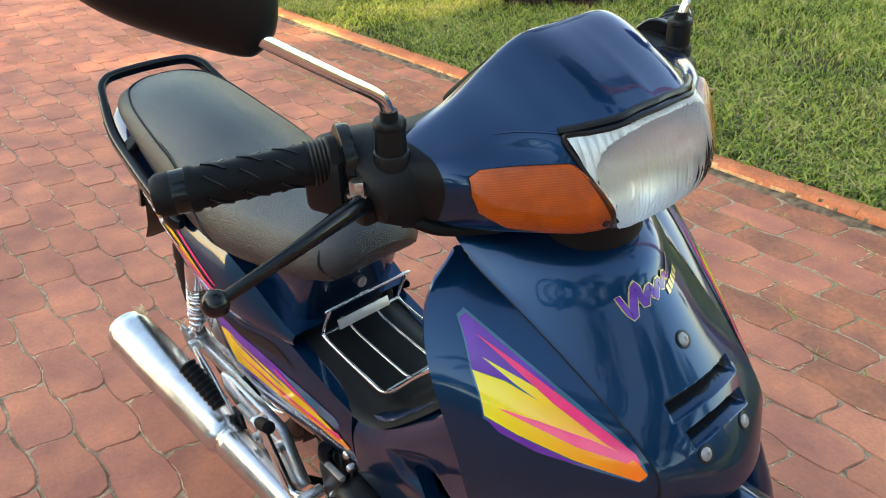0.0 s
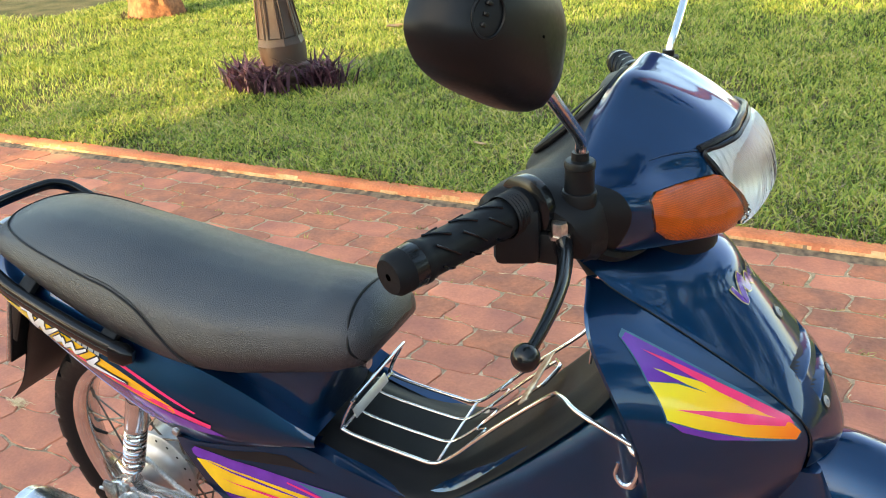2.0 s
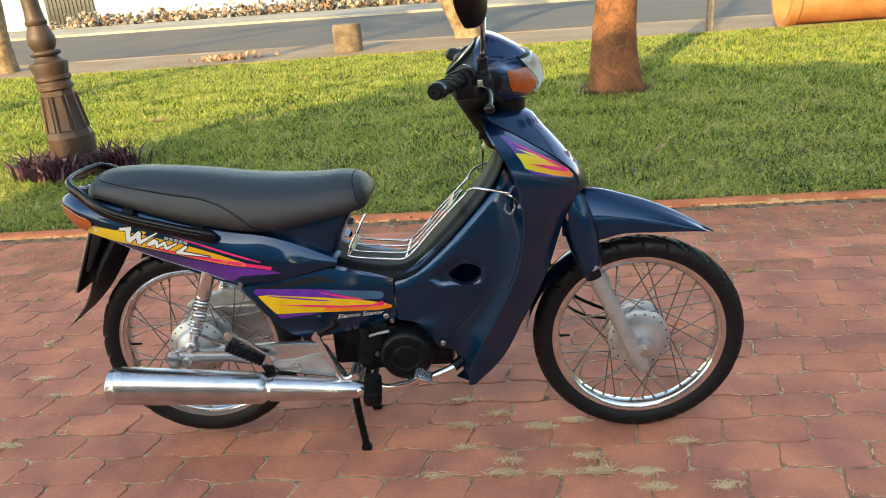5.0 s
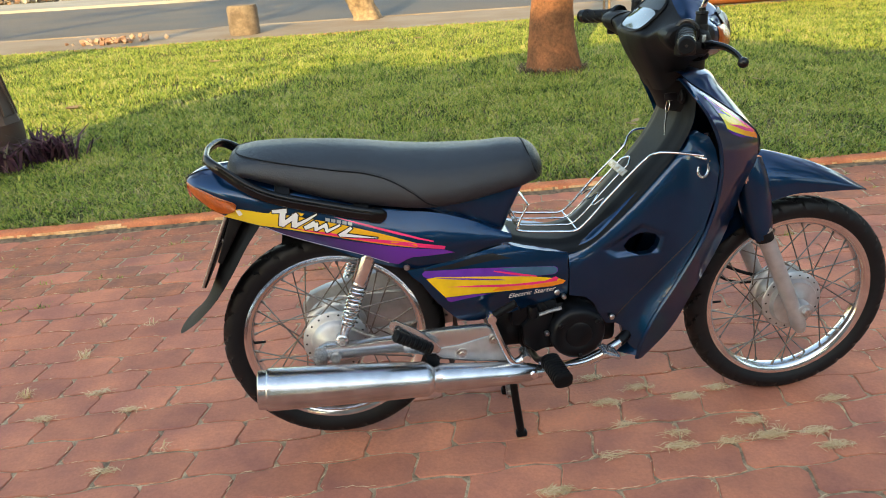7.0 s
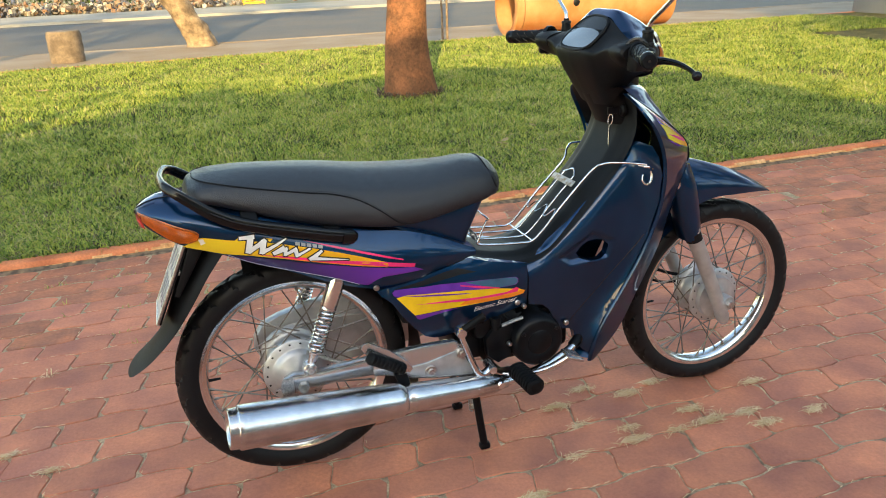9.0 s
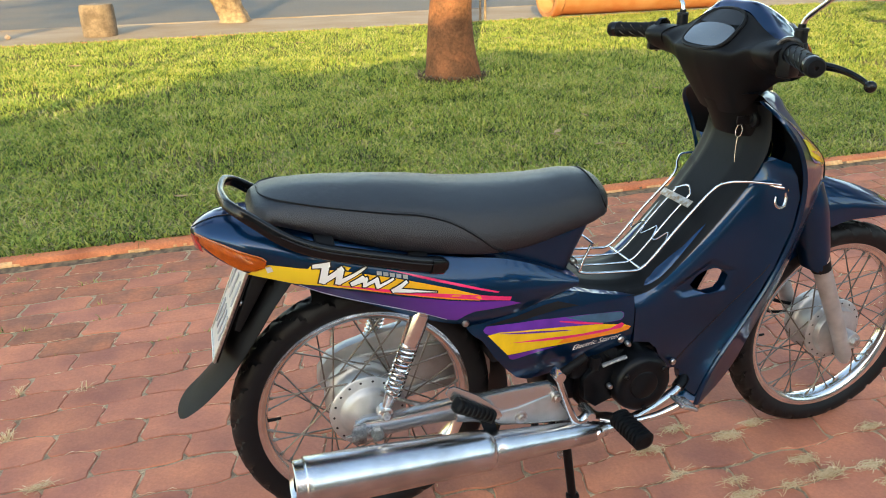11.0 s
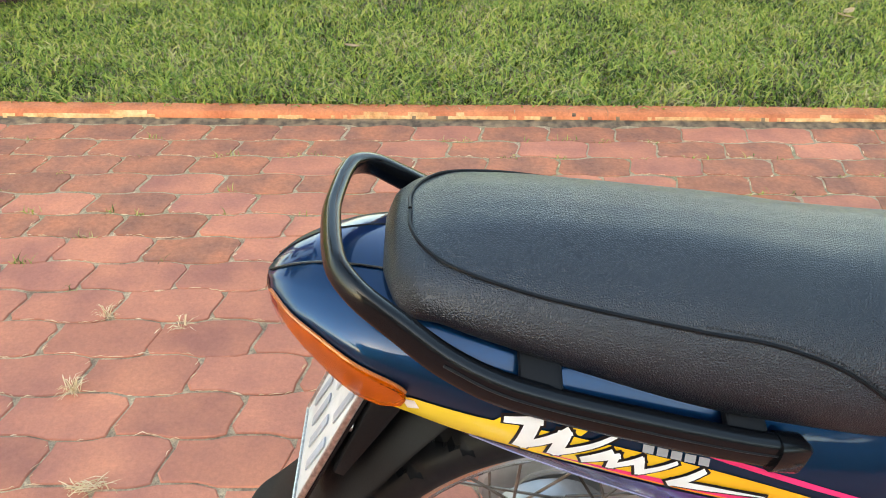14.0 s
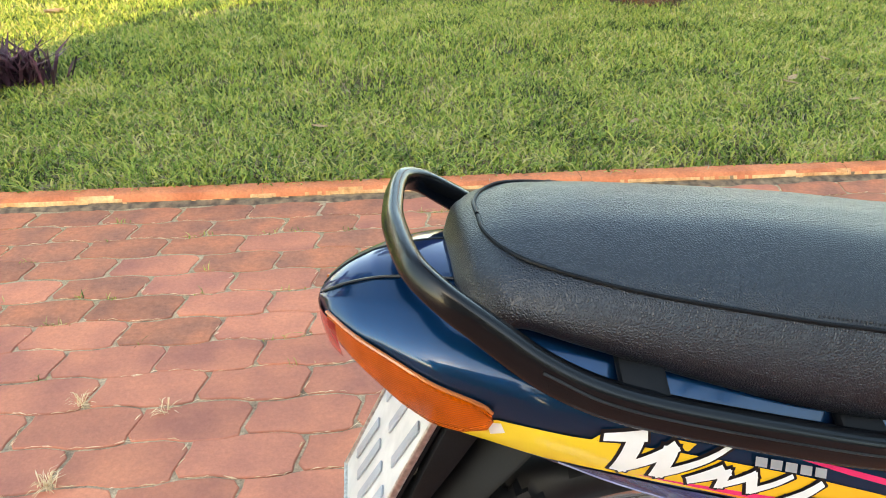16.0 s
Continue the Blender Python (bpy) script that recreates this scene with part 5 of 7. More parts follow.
def seat_ring(x, grow=0.0):
    """Half a section of the seat, from its lower edge up to its middle line."""
    lo, top, w = float(SEAT_LOW(x)), float(SEAT_TOP(x)), float(SEAT_W(x)) + grow
    h = top - lo
    pts = [(w * 0.88, lo - 0.002), (w * 0.97, lo + 0.002), (w, lo + 0.22 * h), (w * 0.95, lo + 0.44 * h), (w * 0.83, lo + 0.66 * h + grow), (w * 0.60, top - 0.17 * h + grow), (w * 0.3, top - 0.035 * h + grow), (0.0, top + grow)]
    return spline(pts, 29)


seat_rows = []
for x in np.concatenate([np.linspace(-0.198, -0.15, 12), np.linspace(-0.14, 0.49, 62), np.linspace(0.495, 0.538, 14)]):
    half = seat_ring(x)
    ring = [(x, -y, z) for y, z in half] + [(x, y, z) for y, z in half[::-1][1:]]
    seat_rows.append(ring)
seat = part("seat", net(seat_rows, False, True, True), VINYL, bike, "long black grained vinyl seat", 70)


def on_seat(x, f, grow=0.0012, s=-1):
    ring = seat_ring(x, grow)
    i = min(27, int(f * 28))
    y, z = ring[i] + (ring[i + 1] - ring[i]) * (f * 28 - i)
    return x, s * y, z


for s in (-1, 1):
    line = [(-0.176, 0.99), (-0.175, 0.86), (-0.164, 0.74), (-0.14, 0.64), (-0.09, 0.57), (-0.03, 0.545), (0.054, 0.535), (0.11, 0.53), (0.165, 0.48), (0.212, 0.36), (0.252, 0.20), (0.290, 0.08)]
    part("piping", sweep([on_seat(x, f, 0.0008, s) for x, f in line], 0.0017, 8, 90), SATIN, seat, "stitched piping")
for s in (-1, 1):
    track = spline([on_seat(x, min(1.0, f + 0.022), 0.0004, s) for x, f in line[6:]], 160)
    part("stitching", join(*[sweep([track[i], (track[i] + track[i + 1]) / 2, track[i + 1]], [0.0004, 0.0011, 0.0004], 5, straight=True) for i in range(0, 158, 2)]), INK, seat, "fine dark stitches")
part("nose_piping", sweep([on_seat(x, f, 0.0006, s) for s, x, f in ((-1, 0.522, 0.1), (-1, 0.507, 0.4), (-1, 0.496, 0.72), (-1, 0.494, 0.99), (1, 0.496, 0.72), (1, 0.507, 0.4), (1, 0.522, 0.1))], 0.002, 8, 60), SATIN, seat, "stitched piping")

# grab rail
rail_half = [(0.133, -0.141, 0.670), (0.09, -0.141, 0.679), (0.02, -0.139, 0.697), (-0.06, -0.134, 0.718), (-0.11, -0.131, 0.736), (-0.15, -0.124, 0.757), (-0.187, -0.113, 0.784), (-0.212, -0.104, 0.802), (-0.229, -0.085, 0.812), (-0.236, -0.061, 0.8145), (-0.240, -0.03, 0.815), (-0.242, 0.0, 0.815)]
RAIL_R = [0.0145, 0.0145, 0.0145, 0.0142, 0.0138, 0.0130, 0.0118, 0.0108, 0.0102, 0.0100, 0.0100, 0.0100]
rail_line = rail_half + [(x, -y, z) for x, y, z in rail_half[-2::-1]]
grab = part("grab_rail", sweep(rail_line, RAIL_R + RAIL_R[-2::-1], 16, 160, flat=0.70, power=3.2), GLOSS, bike, "black enamelled grab rail", 60)
for s in (-1, 1):
    part("rail_end", sweep([(0.118, 0.142 * s, 0.672), (0.141, 0.140 * s, 0.667), (0.151, 0.136 * s, 0.665)], [0.0165, 0.0165, 0.009], 14, flat=0.8, power=3.2, straight=True), GLOSS, grab)
    for px, pz, lean in ((-0.073, 0.735, 33), (0.099, 0.690, 26)):
        part("bracket", moved(box((0, 0, 0), (0.034, 0.052, 0.012), 0.004), pose(px, 0.116 * s, pz, -lean * s, 0, 0)), MATTE, grab)
    groove = [(x, (abs(y) + 0.0098) * s, z + 0.003) for x, y, z in rail_half[:6]]
    part("rail_groove", sweep(groove, 0.0012, 6, 60), INK, grab)

# rear mudguard flap and number plate
flap = []
for x, z, w, d in ((-0.165, 0.690, 0.086, 0.085), (-0.205, 0.625, 0.088, 0.085), (-0.245, 0.565, 0.086, 0.075), (-0.275, 0.50, 0.078, 0.055), (-0.305, 0.445, 0.070, 0.035), (-0.345, 0.400, 0.064, 0.022), (-0.372, 0.378, 0.056, 0.014), (-0.380, 0.370, 0.038, 0.006)):
    flap.append([(x + 0.88 * d * abs(a) ** 2.2, w * a, z + 0.45 * d * abs(a) ** 2.2) for a in np.linspace(-1, 1, 15)])
flap = np.array([spline(np.array(flap)[:, j], 40) for j in range(15)]).transpose(1, 0, 2)
inside = flap + np.array((0.005, 0, 0.003))
rear_guard = part("rear_mudguard", net(np.concatenate([flap, inside[::-1]], 0), True), MATTE, bike, "black plastic rear mudguard", 60)
part("plate_bracket", slab([(-0.205, 0.672), (-0.150, 0.705), (-0.200, 0.622), (-0.240, 0.558), (-0.250, 0.564)], -0.074, 0.074, 0.004), MATTE, bike, "black bracket behind the number plate")
fender = []
for a in np.radians(np.linspace(38, 108, 20)):
    fender.append([(0.318 * math.cos(a), 0.058 * t, REAR[2] + (0.318 - 0.022 * t * t) * math.sin(a)) for t in np.linspace(-1, 1, 9)])
part("inner_mudguard", net(fender), MATTE, bike, "black inner mudguard")
hugger = []
for a in np.radians(np.linspace(-22, 40, 18)):
    hugger.append([(0.312 * math.cos(a), 0.056 * t, REAR[2] + (0.312 - 0.02 * t * t) * math.sin(a)) for t in np.linspace(-1, 1, 9)])
part("hugger", net(hugger), MATTE, bike, "black mudguard before the rear wheel")
plate_pose = Matrix.Translation((-0.253, 0.0, 0.588)) @ pose(0, 0, 0, 0, 25, 0)
plate = part("number_plate", moved(box((0, 0, 0), (0.003, 0.136, 0.186), 0.001), plate_pose), PLATE, bike, "pale number plate in a metal frame")
for pts in ([(-0.001, -0.069, -0.094), (-0.001, 0.069, -0.094), (-0.001, 0.069, 0.094), (-0.001, -0.069, 0.094)],):
    part("plate_frame", moved(sweep(pts, 0.0035, 8, closed=True, straight=True), plate_pose), STEEL, plate)
for row in range(2):
    for k in range(3 + row):
        n = 3 + row
        y = -0.044 + 0.088 * k / (n - 1)
        part("plate_bar", moved(box((-0.003, y, 0.040 - 0.075 * row), (0.002, 0.011, 0.055), 0.0005, pose(0, 0, 0, 12, 0, 0)), plate_pose), PLATEINK, plate)
part("plate_backing", moved(box((0.0045, 0, 0), (0.004, 0.138, 0.190), 0.001), plate_pose), MATTE, plate, "black plate backing")
part("plate_bolt", moved(bolt((0.012, -0.056, 0.03), 0.006, 0.012, "x"), plate_pose), STEEL, plate)

# floor tunnel
tunnel = []
for x, z, w, nx, nz in ((0.398, 0.590, 0.086, 0.6, 0.8), (0.425, 0.566, 0.098, 0.35, 0.94), (0.47, 0.548, 0.106, 0.18, 0.98), (0.53, 0.535, 0.109, 0.05, 1), (0.59, 0.531, 0.109, -0.15, 0.99), (0.64, 0.548, 0.107, -0.45, 0.9), (0.70, 0.602, 0.108, -0.68, 0.73), (0.77, 0.677, 0.109, -0.72, 0.69), (0.83, 0.750, 0.110, -0.8, 0.6), (0.862, 0.81, 0.110, -0.95, 0.3), (0.868, 0.86, 0.106, -1, 0.0), (0.862, 0.90, 0.100, -1, -0.1)):
    ring = []
    for a in np.linspace(-1, 1, 21):
        drop = 0.014 * abs(a) ** 6 + (-0.004 if abs(a) < 0.55 else 0.004 * math.sin((abs(a) - 0.55) / 0.45 * math.pi))
        ring.append((x - nx * 0 - drop * nx, w * min(1, abs(a) * 1.06) * (1 if a > 0 else -1), z - drop * nz))
    tunnel.append(ring)
tunnel = np.array([spline(np.array(tunnel)[:, j], 70) for j in range(21)]).transpose(1, 0, 2)
part("floor_tunnel", net(tunnel), MATTE, bike, "grained black step-through tunnel", 60)

# ignition lock with its key
lock = part("ignition_lock", lathe([(0.0, -0.004), (0.011, -0.004), (0.012, -0.002), (0.017, 0.0), (0.018, 0.006), (0.0, 0.010)], 24, "x", (0.860, -0.066, 0.868)), SATIN, bike, "round dark ignition lock")
part("key", box((0.838, -0.066, 0.868), (0.030, 0.003, 0.018), 0.001), INK, lock)
ring = [(0.832 + 0.002 * math.sin(a), -0.066 + 0.010 * math.cos(a), 0.846 + 0.013 * math.sin(a)) for a in np.linspace(0, 2 * math.pi, 16, endpoint=False)]
part("key_ring", sweep(ring, 0.0011, 6, 40, closed=True), CHROME, lock)
part("spare_key", sweep([(0.831, -0.066, 0.832), (0.828, -0.068, 0.806), (0.826, -0.072, 0.780)], [0.004, 0.0025, 0.0018], 6, flat=0.5), CHROME, lock)

# luggage hooks and the chrome basket
rack = part("basket", join(
    *[sweep([(0.468, y, 0.586), (0.472, y, 0.574), (0.50, y, 0.567), (0.58, y, 0.560), (0.615, y, 0.561), (0.645, y, 0.584), (0.70, y, 0.644), (0.745, y, 0.690), (0.755, y, 0.700)], 0.0024, 8, 60) for y in (-0.026, 0.026)],
    *[sweep([(0.492, y * 0.98, 0.632), (0.470, y, 0.588), (0.476, y, 0.571), (0.58, y, 0.559), (0.615, y, 0.560), (0.645, y, 0.584), (0.70, y, 0.644), (0.775, y, 0.718), (0.798, y * 1.30, 0.742), (0.83, y * 1.72, 0.749), (0.892, y * 2.02, 0.742)], 0.0030, 8, 90) for y in (-0.072, 0.072)],
), CHROME, bike, "bent chrome wire basket in the step-through", 60)
for pts in ([(0.492, -0.072, 0.632), (0.494, -0.066, 0.637), (0.494, 0.066, 0.637), (0.492, 0.072, 0.632)], [(0.470, -0.072, 0.578), (0.470, 0.072, 0.578)], [(0.617, -0.072, 0.559), (0.617, 0.072, 0.559)], [(0.755, -0.030, 0.700), (0.768, 0.0, 0.712), (0.755, 0.030, 0.700)]):
    part("cross_wire", sweep(pts, 0.0026, 8, 24), CHROME, rack)
wave = [(0.675 + 0.012 * math.sin(k * 1.9), -0.070 + 0.14 * k / 10, 0.618 + 0.012 * math.sin(k * 1.9)) for k in range(11)]
part("cross_wire", sweep(wave, 0.0017, 6, 50), CHROME, rack)
part("clip_plate", moved(box((0, 0, 0), (0.018, 0.110, 0.002), 0.0005), pose(0.738, 0.0, 0.688, 0, -45, 0)), RUST, rack, "flat steel clip")
part("clip_plate", moved(box((0, 0, 0), (0.016, 0.096, 0.002), 0.0005), pose(0.474, 0.0, 0.586, 0, 70, 0)), ALUGREY, rack, "flat steel clip")
for y in (-0.035, 0.035):
    part("clip_bolt", bolt((0.468, y, 0.586), 0.0055, 0.005, "x"), STEEL, rack)
for s in (-1, 1):
    hook = part("hook", join(sweep([(0.880, 0.128 * s, 0.738), (0.893, 0.146 * s, 0.736), (0.902, 0.150 * s, 0.735)], 0.0040, 10), lathe([(0.0, -0.012), (0.0050, -0.012), (0.0050, 0.014), (0.0062, 0.015), (0.0062, 0.018), (0.0, 0.019)], 14, "z", (0.902, 0.150 * s, 0.742)), sweep([(0.902, 0.151 * s, 0.732), (0.902, 0.155 * s, 0.712), (0.896, 0.157 * s, 0.698), (0.886, 0.155 * s, 0.695), (0.878, 0.152 * s, 0.704), (0.880, 0.149 * s, 0.718)], [0.0042, 0.0040, 0.0038, 0.0034, 0.0028, 0.0022], 8)), CHROME, bike, "chrome luggage hook")
    part("hook_button", lathe([(0.0, -0.004), (0.004, -0.003), (0.005, 0.0), (0.0, 0.004)], 12, "y", (0.905, 0.156 * s, 0.733)), BRASS, hook)

# handlebar cowl: navy front, black back
full = np.concatenate([COWL_NET[::-1] * (1, -1, 1), COWL_NET[1:]], 0)
LENS_EDGE = [(-0.086, 1.047), (-0.070, 1.049), (-0.050, 1.0515), (-0.025, 1.0535), (0.0, 1.054), (0.025, 1.0535), (0.050, 1.0515), (0.070, 1.049), (0.086, 1.047), (0.082, 1.026), (0.073, 1.004), (0.063, 0.984), (0.054, 0.967), (0.030, 0.961), (0.0, 0.959), (-0.030, 0.961), (-0.054, 0.967), (-0.063, 0.984), (-0.073, 1.004), (-0.082, 1.026)]


def in_lens(y, z, k=0.99):
    """Whether a place lies inside the headlamp's outline."""
    y, z, odd = y / k, 1.003 + (z - 1.003) / k, False
    for (ay, az), (by, bz) in zip(LENS_EDGE, LENS_EDGE[1:] + LENS_EDGE[:1]):
        if (az > z) != (bz > z) and y < ay + (by - ay) * (z - az) / (bz - az):
            odd = not odd
    return odd


shell_v, shell_f = net(full)
shell_f = [f for f in shell_f if not (shell_v[f[0]][0] > 0.88 and all(in_lens(shell_v[i][1], shell_v[i][2]) for i in f))]
cowl = part("handlebar_cowl", (shell_v, shell_f), [PAINT, MATTE], bike, "navy handlebar cowl round the headlamp", 60)
for poly in cowl.data.polygons:
    if abs(poly.center.y) > 0.1725:
        poly.material_index = 1
BACK = (
    (0.0, ((0.829, 1.0905), (0.816, 1.077), (0.800, 1.062), (0.765, 1.029), (0.748, 1.014), (0.757, 0.975), (0.785, 0.925), (0.812, 0.880))),
    (0.045, ((0.829, 1.0885), (0.816, 1.076), (0.800, 1.061), (0.765, 1.028), (0.750, 1.013), (0.760, 0.975), (0.788, 0.925), (0.815, 0.882))),
    (0.075, ((0.826, 1.079), (0.814, 1.067), (0.800, 1.055), (0.768, 1.027), (0.753, 1.012), (0.766, 0.975), (0.794, 0.93), (0.826, 0.890))),
    (0.10, ((0.824, 1.067), (0.813, 1.056), (0.800, 1.046), (0.774, 1.025), (0.761, 1.011), (0.774, 0.982), (0.806, 0.945), (0.850, 0.930))),
    (0.14, ((0.823, 1.050), (0.812, 1.046), (0.796, 1.041), (0.778, 1.034), (0.766, 1.024), (0.780, 0.994), (0.812, 0.970), (0.850, 0.958))),
    (0.19, ((0.829, 1.0395), (0.808, 1.041), (0.786, 1.038), (0.772, 1.031), (0.764, 1.020), (0.778, 1.000), (0.808, 0.985), (0.845, 0.975))),
)
back = np.array([spline([[x, y, z] for x, z in c], 50) for y, c in BACK])
back = np.stack([spline(back[:, j], 36) for j in range(50)], 1)
back = np.concatenate([back[::-1] * (1, -1, 1), back[1:]], 0)
rear_cowl = part("rear_cowl", net(back), MATTE, bike, "grained black back of the handlebar cowl", 60)
pillar = []
for z, xr, xf, w in ((0.905, 0.795, 0.925, 0.070), (0.885, 0.808, 0.93, 0.072), (0.86, 0.824, 0.93, 0.072), (0.83, 0.84, 0.93, 0.070)):
    pillar.append([((xr + xf) / 2 + (xr - xf) / 2 * math.cos(a), w * math.sin(a), z) for a in np.linspace(0, 2 * math.pi, 32, endpoint=False)])
part("steering_neck", net(pillar, False, True, True), MATTE, bike, "black steering neck")
neck2 = [[(x + 0.055 * math.cos(a), 0.06 * math.sin(a), z) for a in np.linspace(0, 2 * math.pi, 24, endpoint=False)] for x, z in ((0.885, 0.900), (0.885, 0.965))]
part("cowl_collar", net(neck2, False, True, True), MATTE, bike)


def dash_place(lift):
    return lambda a, b: np.stack([b - lift * 0.6, a, 1.0275 + 1.00 * (b - 0.765) - 0.010 * (a / 0.075) ** 2 * (b - 0.765) / 0.067 + lift], -1)


def dash_oval(x0, x1, w0, w1):
    """A rounded outline on the dashboard between two places along, with its widths there."""
    out = []
    for t in np.linspace(0, 2 * math.pi, 40, endpoint=False):
        c, q = math.copysign(abs(math.cos(t)) ** 0.6, math.cos(t)), math.copysign(abs(math.sin(t)) ** 0.6, math.sin(t))
        f = (q + 1) / 2
        out.append(((w0 + (w1 - w0) * f) * c, x0 + (x1 - x0) * f))
    return out


dash = part("speedometer", sheet(dash_oval(0.757, 0.799, 0.068, 0.074), dash_place(0.0035), (), 0.010), GAUGE, rear_cowl, "glossy speedometer glass")
# flat black patch above the glass, painted as the hood's shade
part("dash_shade", sheet(dash_oval(0.799, 0.826, 0.072, 0.062), dash_place(0.0028), (), 0.010), INK, dash, "black patch for the shade under the hood")
edge = dash_oval(0.753, 0.828, 0.074, 0.068)
lip = dash_place(0.0015)(np.array([a for a, b in edge]), np.array([b for a, b in edge]))
part("speedometer_rim", sweep(lip, 0.0040, 8, 120, closed=True), MATTE, dash)

# headlamp and front indicators
lens_outline = LENS_EDGE
inner_lens = [(y * 0.985, 1.003 + (z - 1.003) * 0.985) for y, z in lens_outline]


def bowl_place(a, b):
    """The dished reflector: steep sides, a shallow fluted back."""
    edge = np.clip(1 - (a / 0.088) ** 2, 0, 1) * np.clip(1 - ((b - 1.003) / 0.053) ** 2, 0, 1)
    return np.stack([cowl_x(a, b) + 0.0022 - 0.034 * np.clip((edge - 0.27) / 0.73, 0, 1) ** 0.75 + 0.0011 * np.abs(np.sin(a * 560)), a, b], -1)


part("reflector", sheet(inner_lens, bowl_place, (), 0.0014), REFLECTOR, cowl, "silvered headlamp reflector", 20)


def lens_place(a, b):
    edge = np.clip(1 - (a / 0.088) ** 2, 0, 1) * np.clip(1 - ((b - 1.003) / 0.056) ** 2, 0, 1)
    rib = 0.0010 * np.sin(a * 1250) * np.clip((edge - 0.12) / 0.1, 0, 1)
    return np.stack([cowl_x(a, b) + 0.004 + 0.013 * edge**0.7 + rib, a, b], -1)


part("headlamp_lens", sheet(lens_outline, lens_place, (), 0.00155, (-0.003, 0, 0)), LENS, cowl, "clear ribbed headlamp lens", 70)
# dark bead added round the lens: covers its rough cut, reads as a gap
bead_y, bead_z = np.array([y * 1.005 for y, z in lens_outline]), np.array([1.003 + (z - 1.003) * 1.005 for y, z in lens_outline])
part("lens_edge_bead", sweep(np.stack([cowl_x(bead_y, bead_z) + 0.0025, bead_y, bead_z], -1), 0.0026, 6, 120, closed=True), INK, cowl, "thin dark bead added round the lens edge")
sig_outline = [(-0.159, 1.026), (-0.150, 1.0305), (-0.118, 1.0295), (-0.089, 1.0285), (-0.079, 1.012), (-0.066, 0.988), (-0.058, 0.972), (-0.062, 0.967), (-0.085, 0.968), (-0.110, 0.973), (-0.138, 0.981), (-0.154, 0.995), (-0.160, 1.012)]
for s in (-1, 1):
    out = [(-s * y, z) for y, z in sig_outline] if s > 0 else sig_outline

    def sig_place(a, b):
        dome = np.clip(1 - ((np.abs(a) - 0.108) / 0.054) ** 2, 0, 1) * np.clip(1 - ((b - 0.999) / 0.034) ** 2, 0, 1)
        return np.stack([cowl_x(a, b) + 0.0045 + 0.009 * dome**0.6, a, b], -1)

    sig = part("front_indicator", sheet(out, sig_place, (), 0.007, (-0.010, 0, 0)), AMBER, cowl, "amber front indicator lens", 60)
    part("indicator_backing", sheet(out, lambda a, b: np.stack([cowl_x(a, b) + 0.0022, a, b], -1), (), 0.008), BACKING, sig)
    part("indicator_screw", bolt((float(cowl_x(0.070, 0.978)) + 0.007, 0.070 * s, 0.978), 0.0035, 0.002, "x"), INK, sig)
    brow = [(float(cowl_x(y, z)) + 0.003, s * y, z) for y, z in ((0.088, 1.051), (0.070, 1.054), (0.045, 1.057), (0.02, 1.059), (0.0, 1.0595))]
    part("visor_lip", sweep(brow, 0.0035, 8, 30), INK, cowl, "black lip above the lens")
    crease = [(float(cowl_x(y, z)) + 0.0006, s * y, z) for y, z in ((0.088, 1.0495), (0.100, 1.0505), (0.112, 1.0503), (0.124, 1.0490))]
    part("hood_seam", sweep(crease, [0.0012, 0.0010, 0.0008, 0.0003], 6, 30), PAINT, cowl)
    part("cowl_arm", net(np.array([spline([[x, y * s, z] for x, z in ring], 40, True) for y, ring in (
        (0.155, ((0.862, 1.036), (0.835, 1.044), (0.800, 1.044), (0.772, 1.036), (0.764, 1.020), (0.785, 0.994), (0.822, 0.978), (0.860, 0.982))),
        (0.185, ((0.862, 1.028), (0.835, 1.040), (0.798, 1.046), (0.768, 1.038), (0.760, 1.020), (0.780, 0.994), (0.820, 0.978), (0.862, 0.978))),
        (0.212, ((0.855, 1.020), (0.830, 1.036), (0.796, 1.045), (0.766, 1.038), (0.758, 1.020), (0.776, 0.998), (0.810, 0.988), (0.855, 0.990))),
        (0.218, ((0.845, 1.020), (0.826, 1.032), (0.796, 1.041), (0.772, 1.035), (0.764, 1.020), (0.780, 1.004), (0.805, 1.008), (0.840, 1.012))))]), False, True, True), MATTE, bike, "black end of the handlebar cover", 50)

    # grip, switch housing, lever
    a, b = np.array((0.800, 0.215 * s, 1.030)), np.array((0.742, 0.352 * s, 1.022))
    way = (b - a) / np.linalg.norm(b - a)
    stops = [(0.0, 0.0230), (0.035, 0.0230), (0.04, 0.0195), (0.12, 0.0195), (0.13, 0.0175), (0.20, 0.0170), (0.78, 0.0165), (0.80, 0.0185), (0.83, 0.0185), (0.84, 0.0165), (0.86, 0.0178), (0.97, 0.0172), (1.0, 0.0140), (1.001, 0.003)]
    prof = [(r, t * 0.158) for t, r in stops]
    turn = Vector(way).to_track_quat("X", "Z").to_matrix().to_4x4()
    grip = part("grip", moved(lathe(prof, 28, "x"), Matrix.Translation(a - way * 0.012) @ turn), RUBBER, bike, "black rubber handlebar grip", 50)
    for k in range(6):
        ang = k * math.pi / 3
        for j in range(3):
            pts = [(0.040 + 0.028 * j + 0.018 * u, 0.0172 * math.cos(ang + 0.9 * u), 0.0172 * math.sin(ang + 0.9 * u)) for u in (0, 0.5, 1)]
            part("grip_groove", moved(sweep(pts, 0.0011, 5, 6), Matrix.Translation(a - way * 0.012 + way * 0.004) @ turn), GLOSS, grip)
    part("throttle_flange", moved(lathe([(0.0, -0.004), (0.0265, -0.004), (0.0275, -0.001), (0.0275, 0.006), (0.0225, 0.009), (0.0, 0.010)], 30, "x"), Matrix.Translation(a - way * 0.008) @ turn), GLOSS, grip)
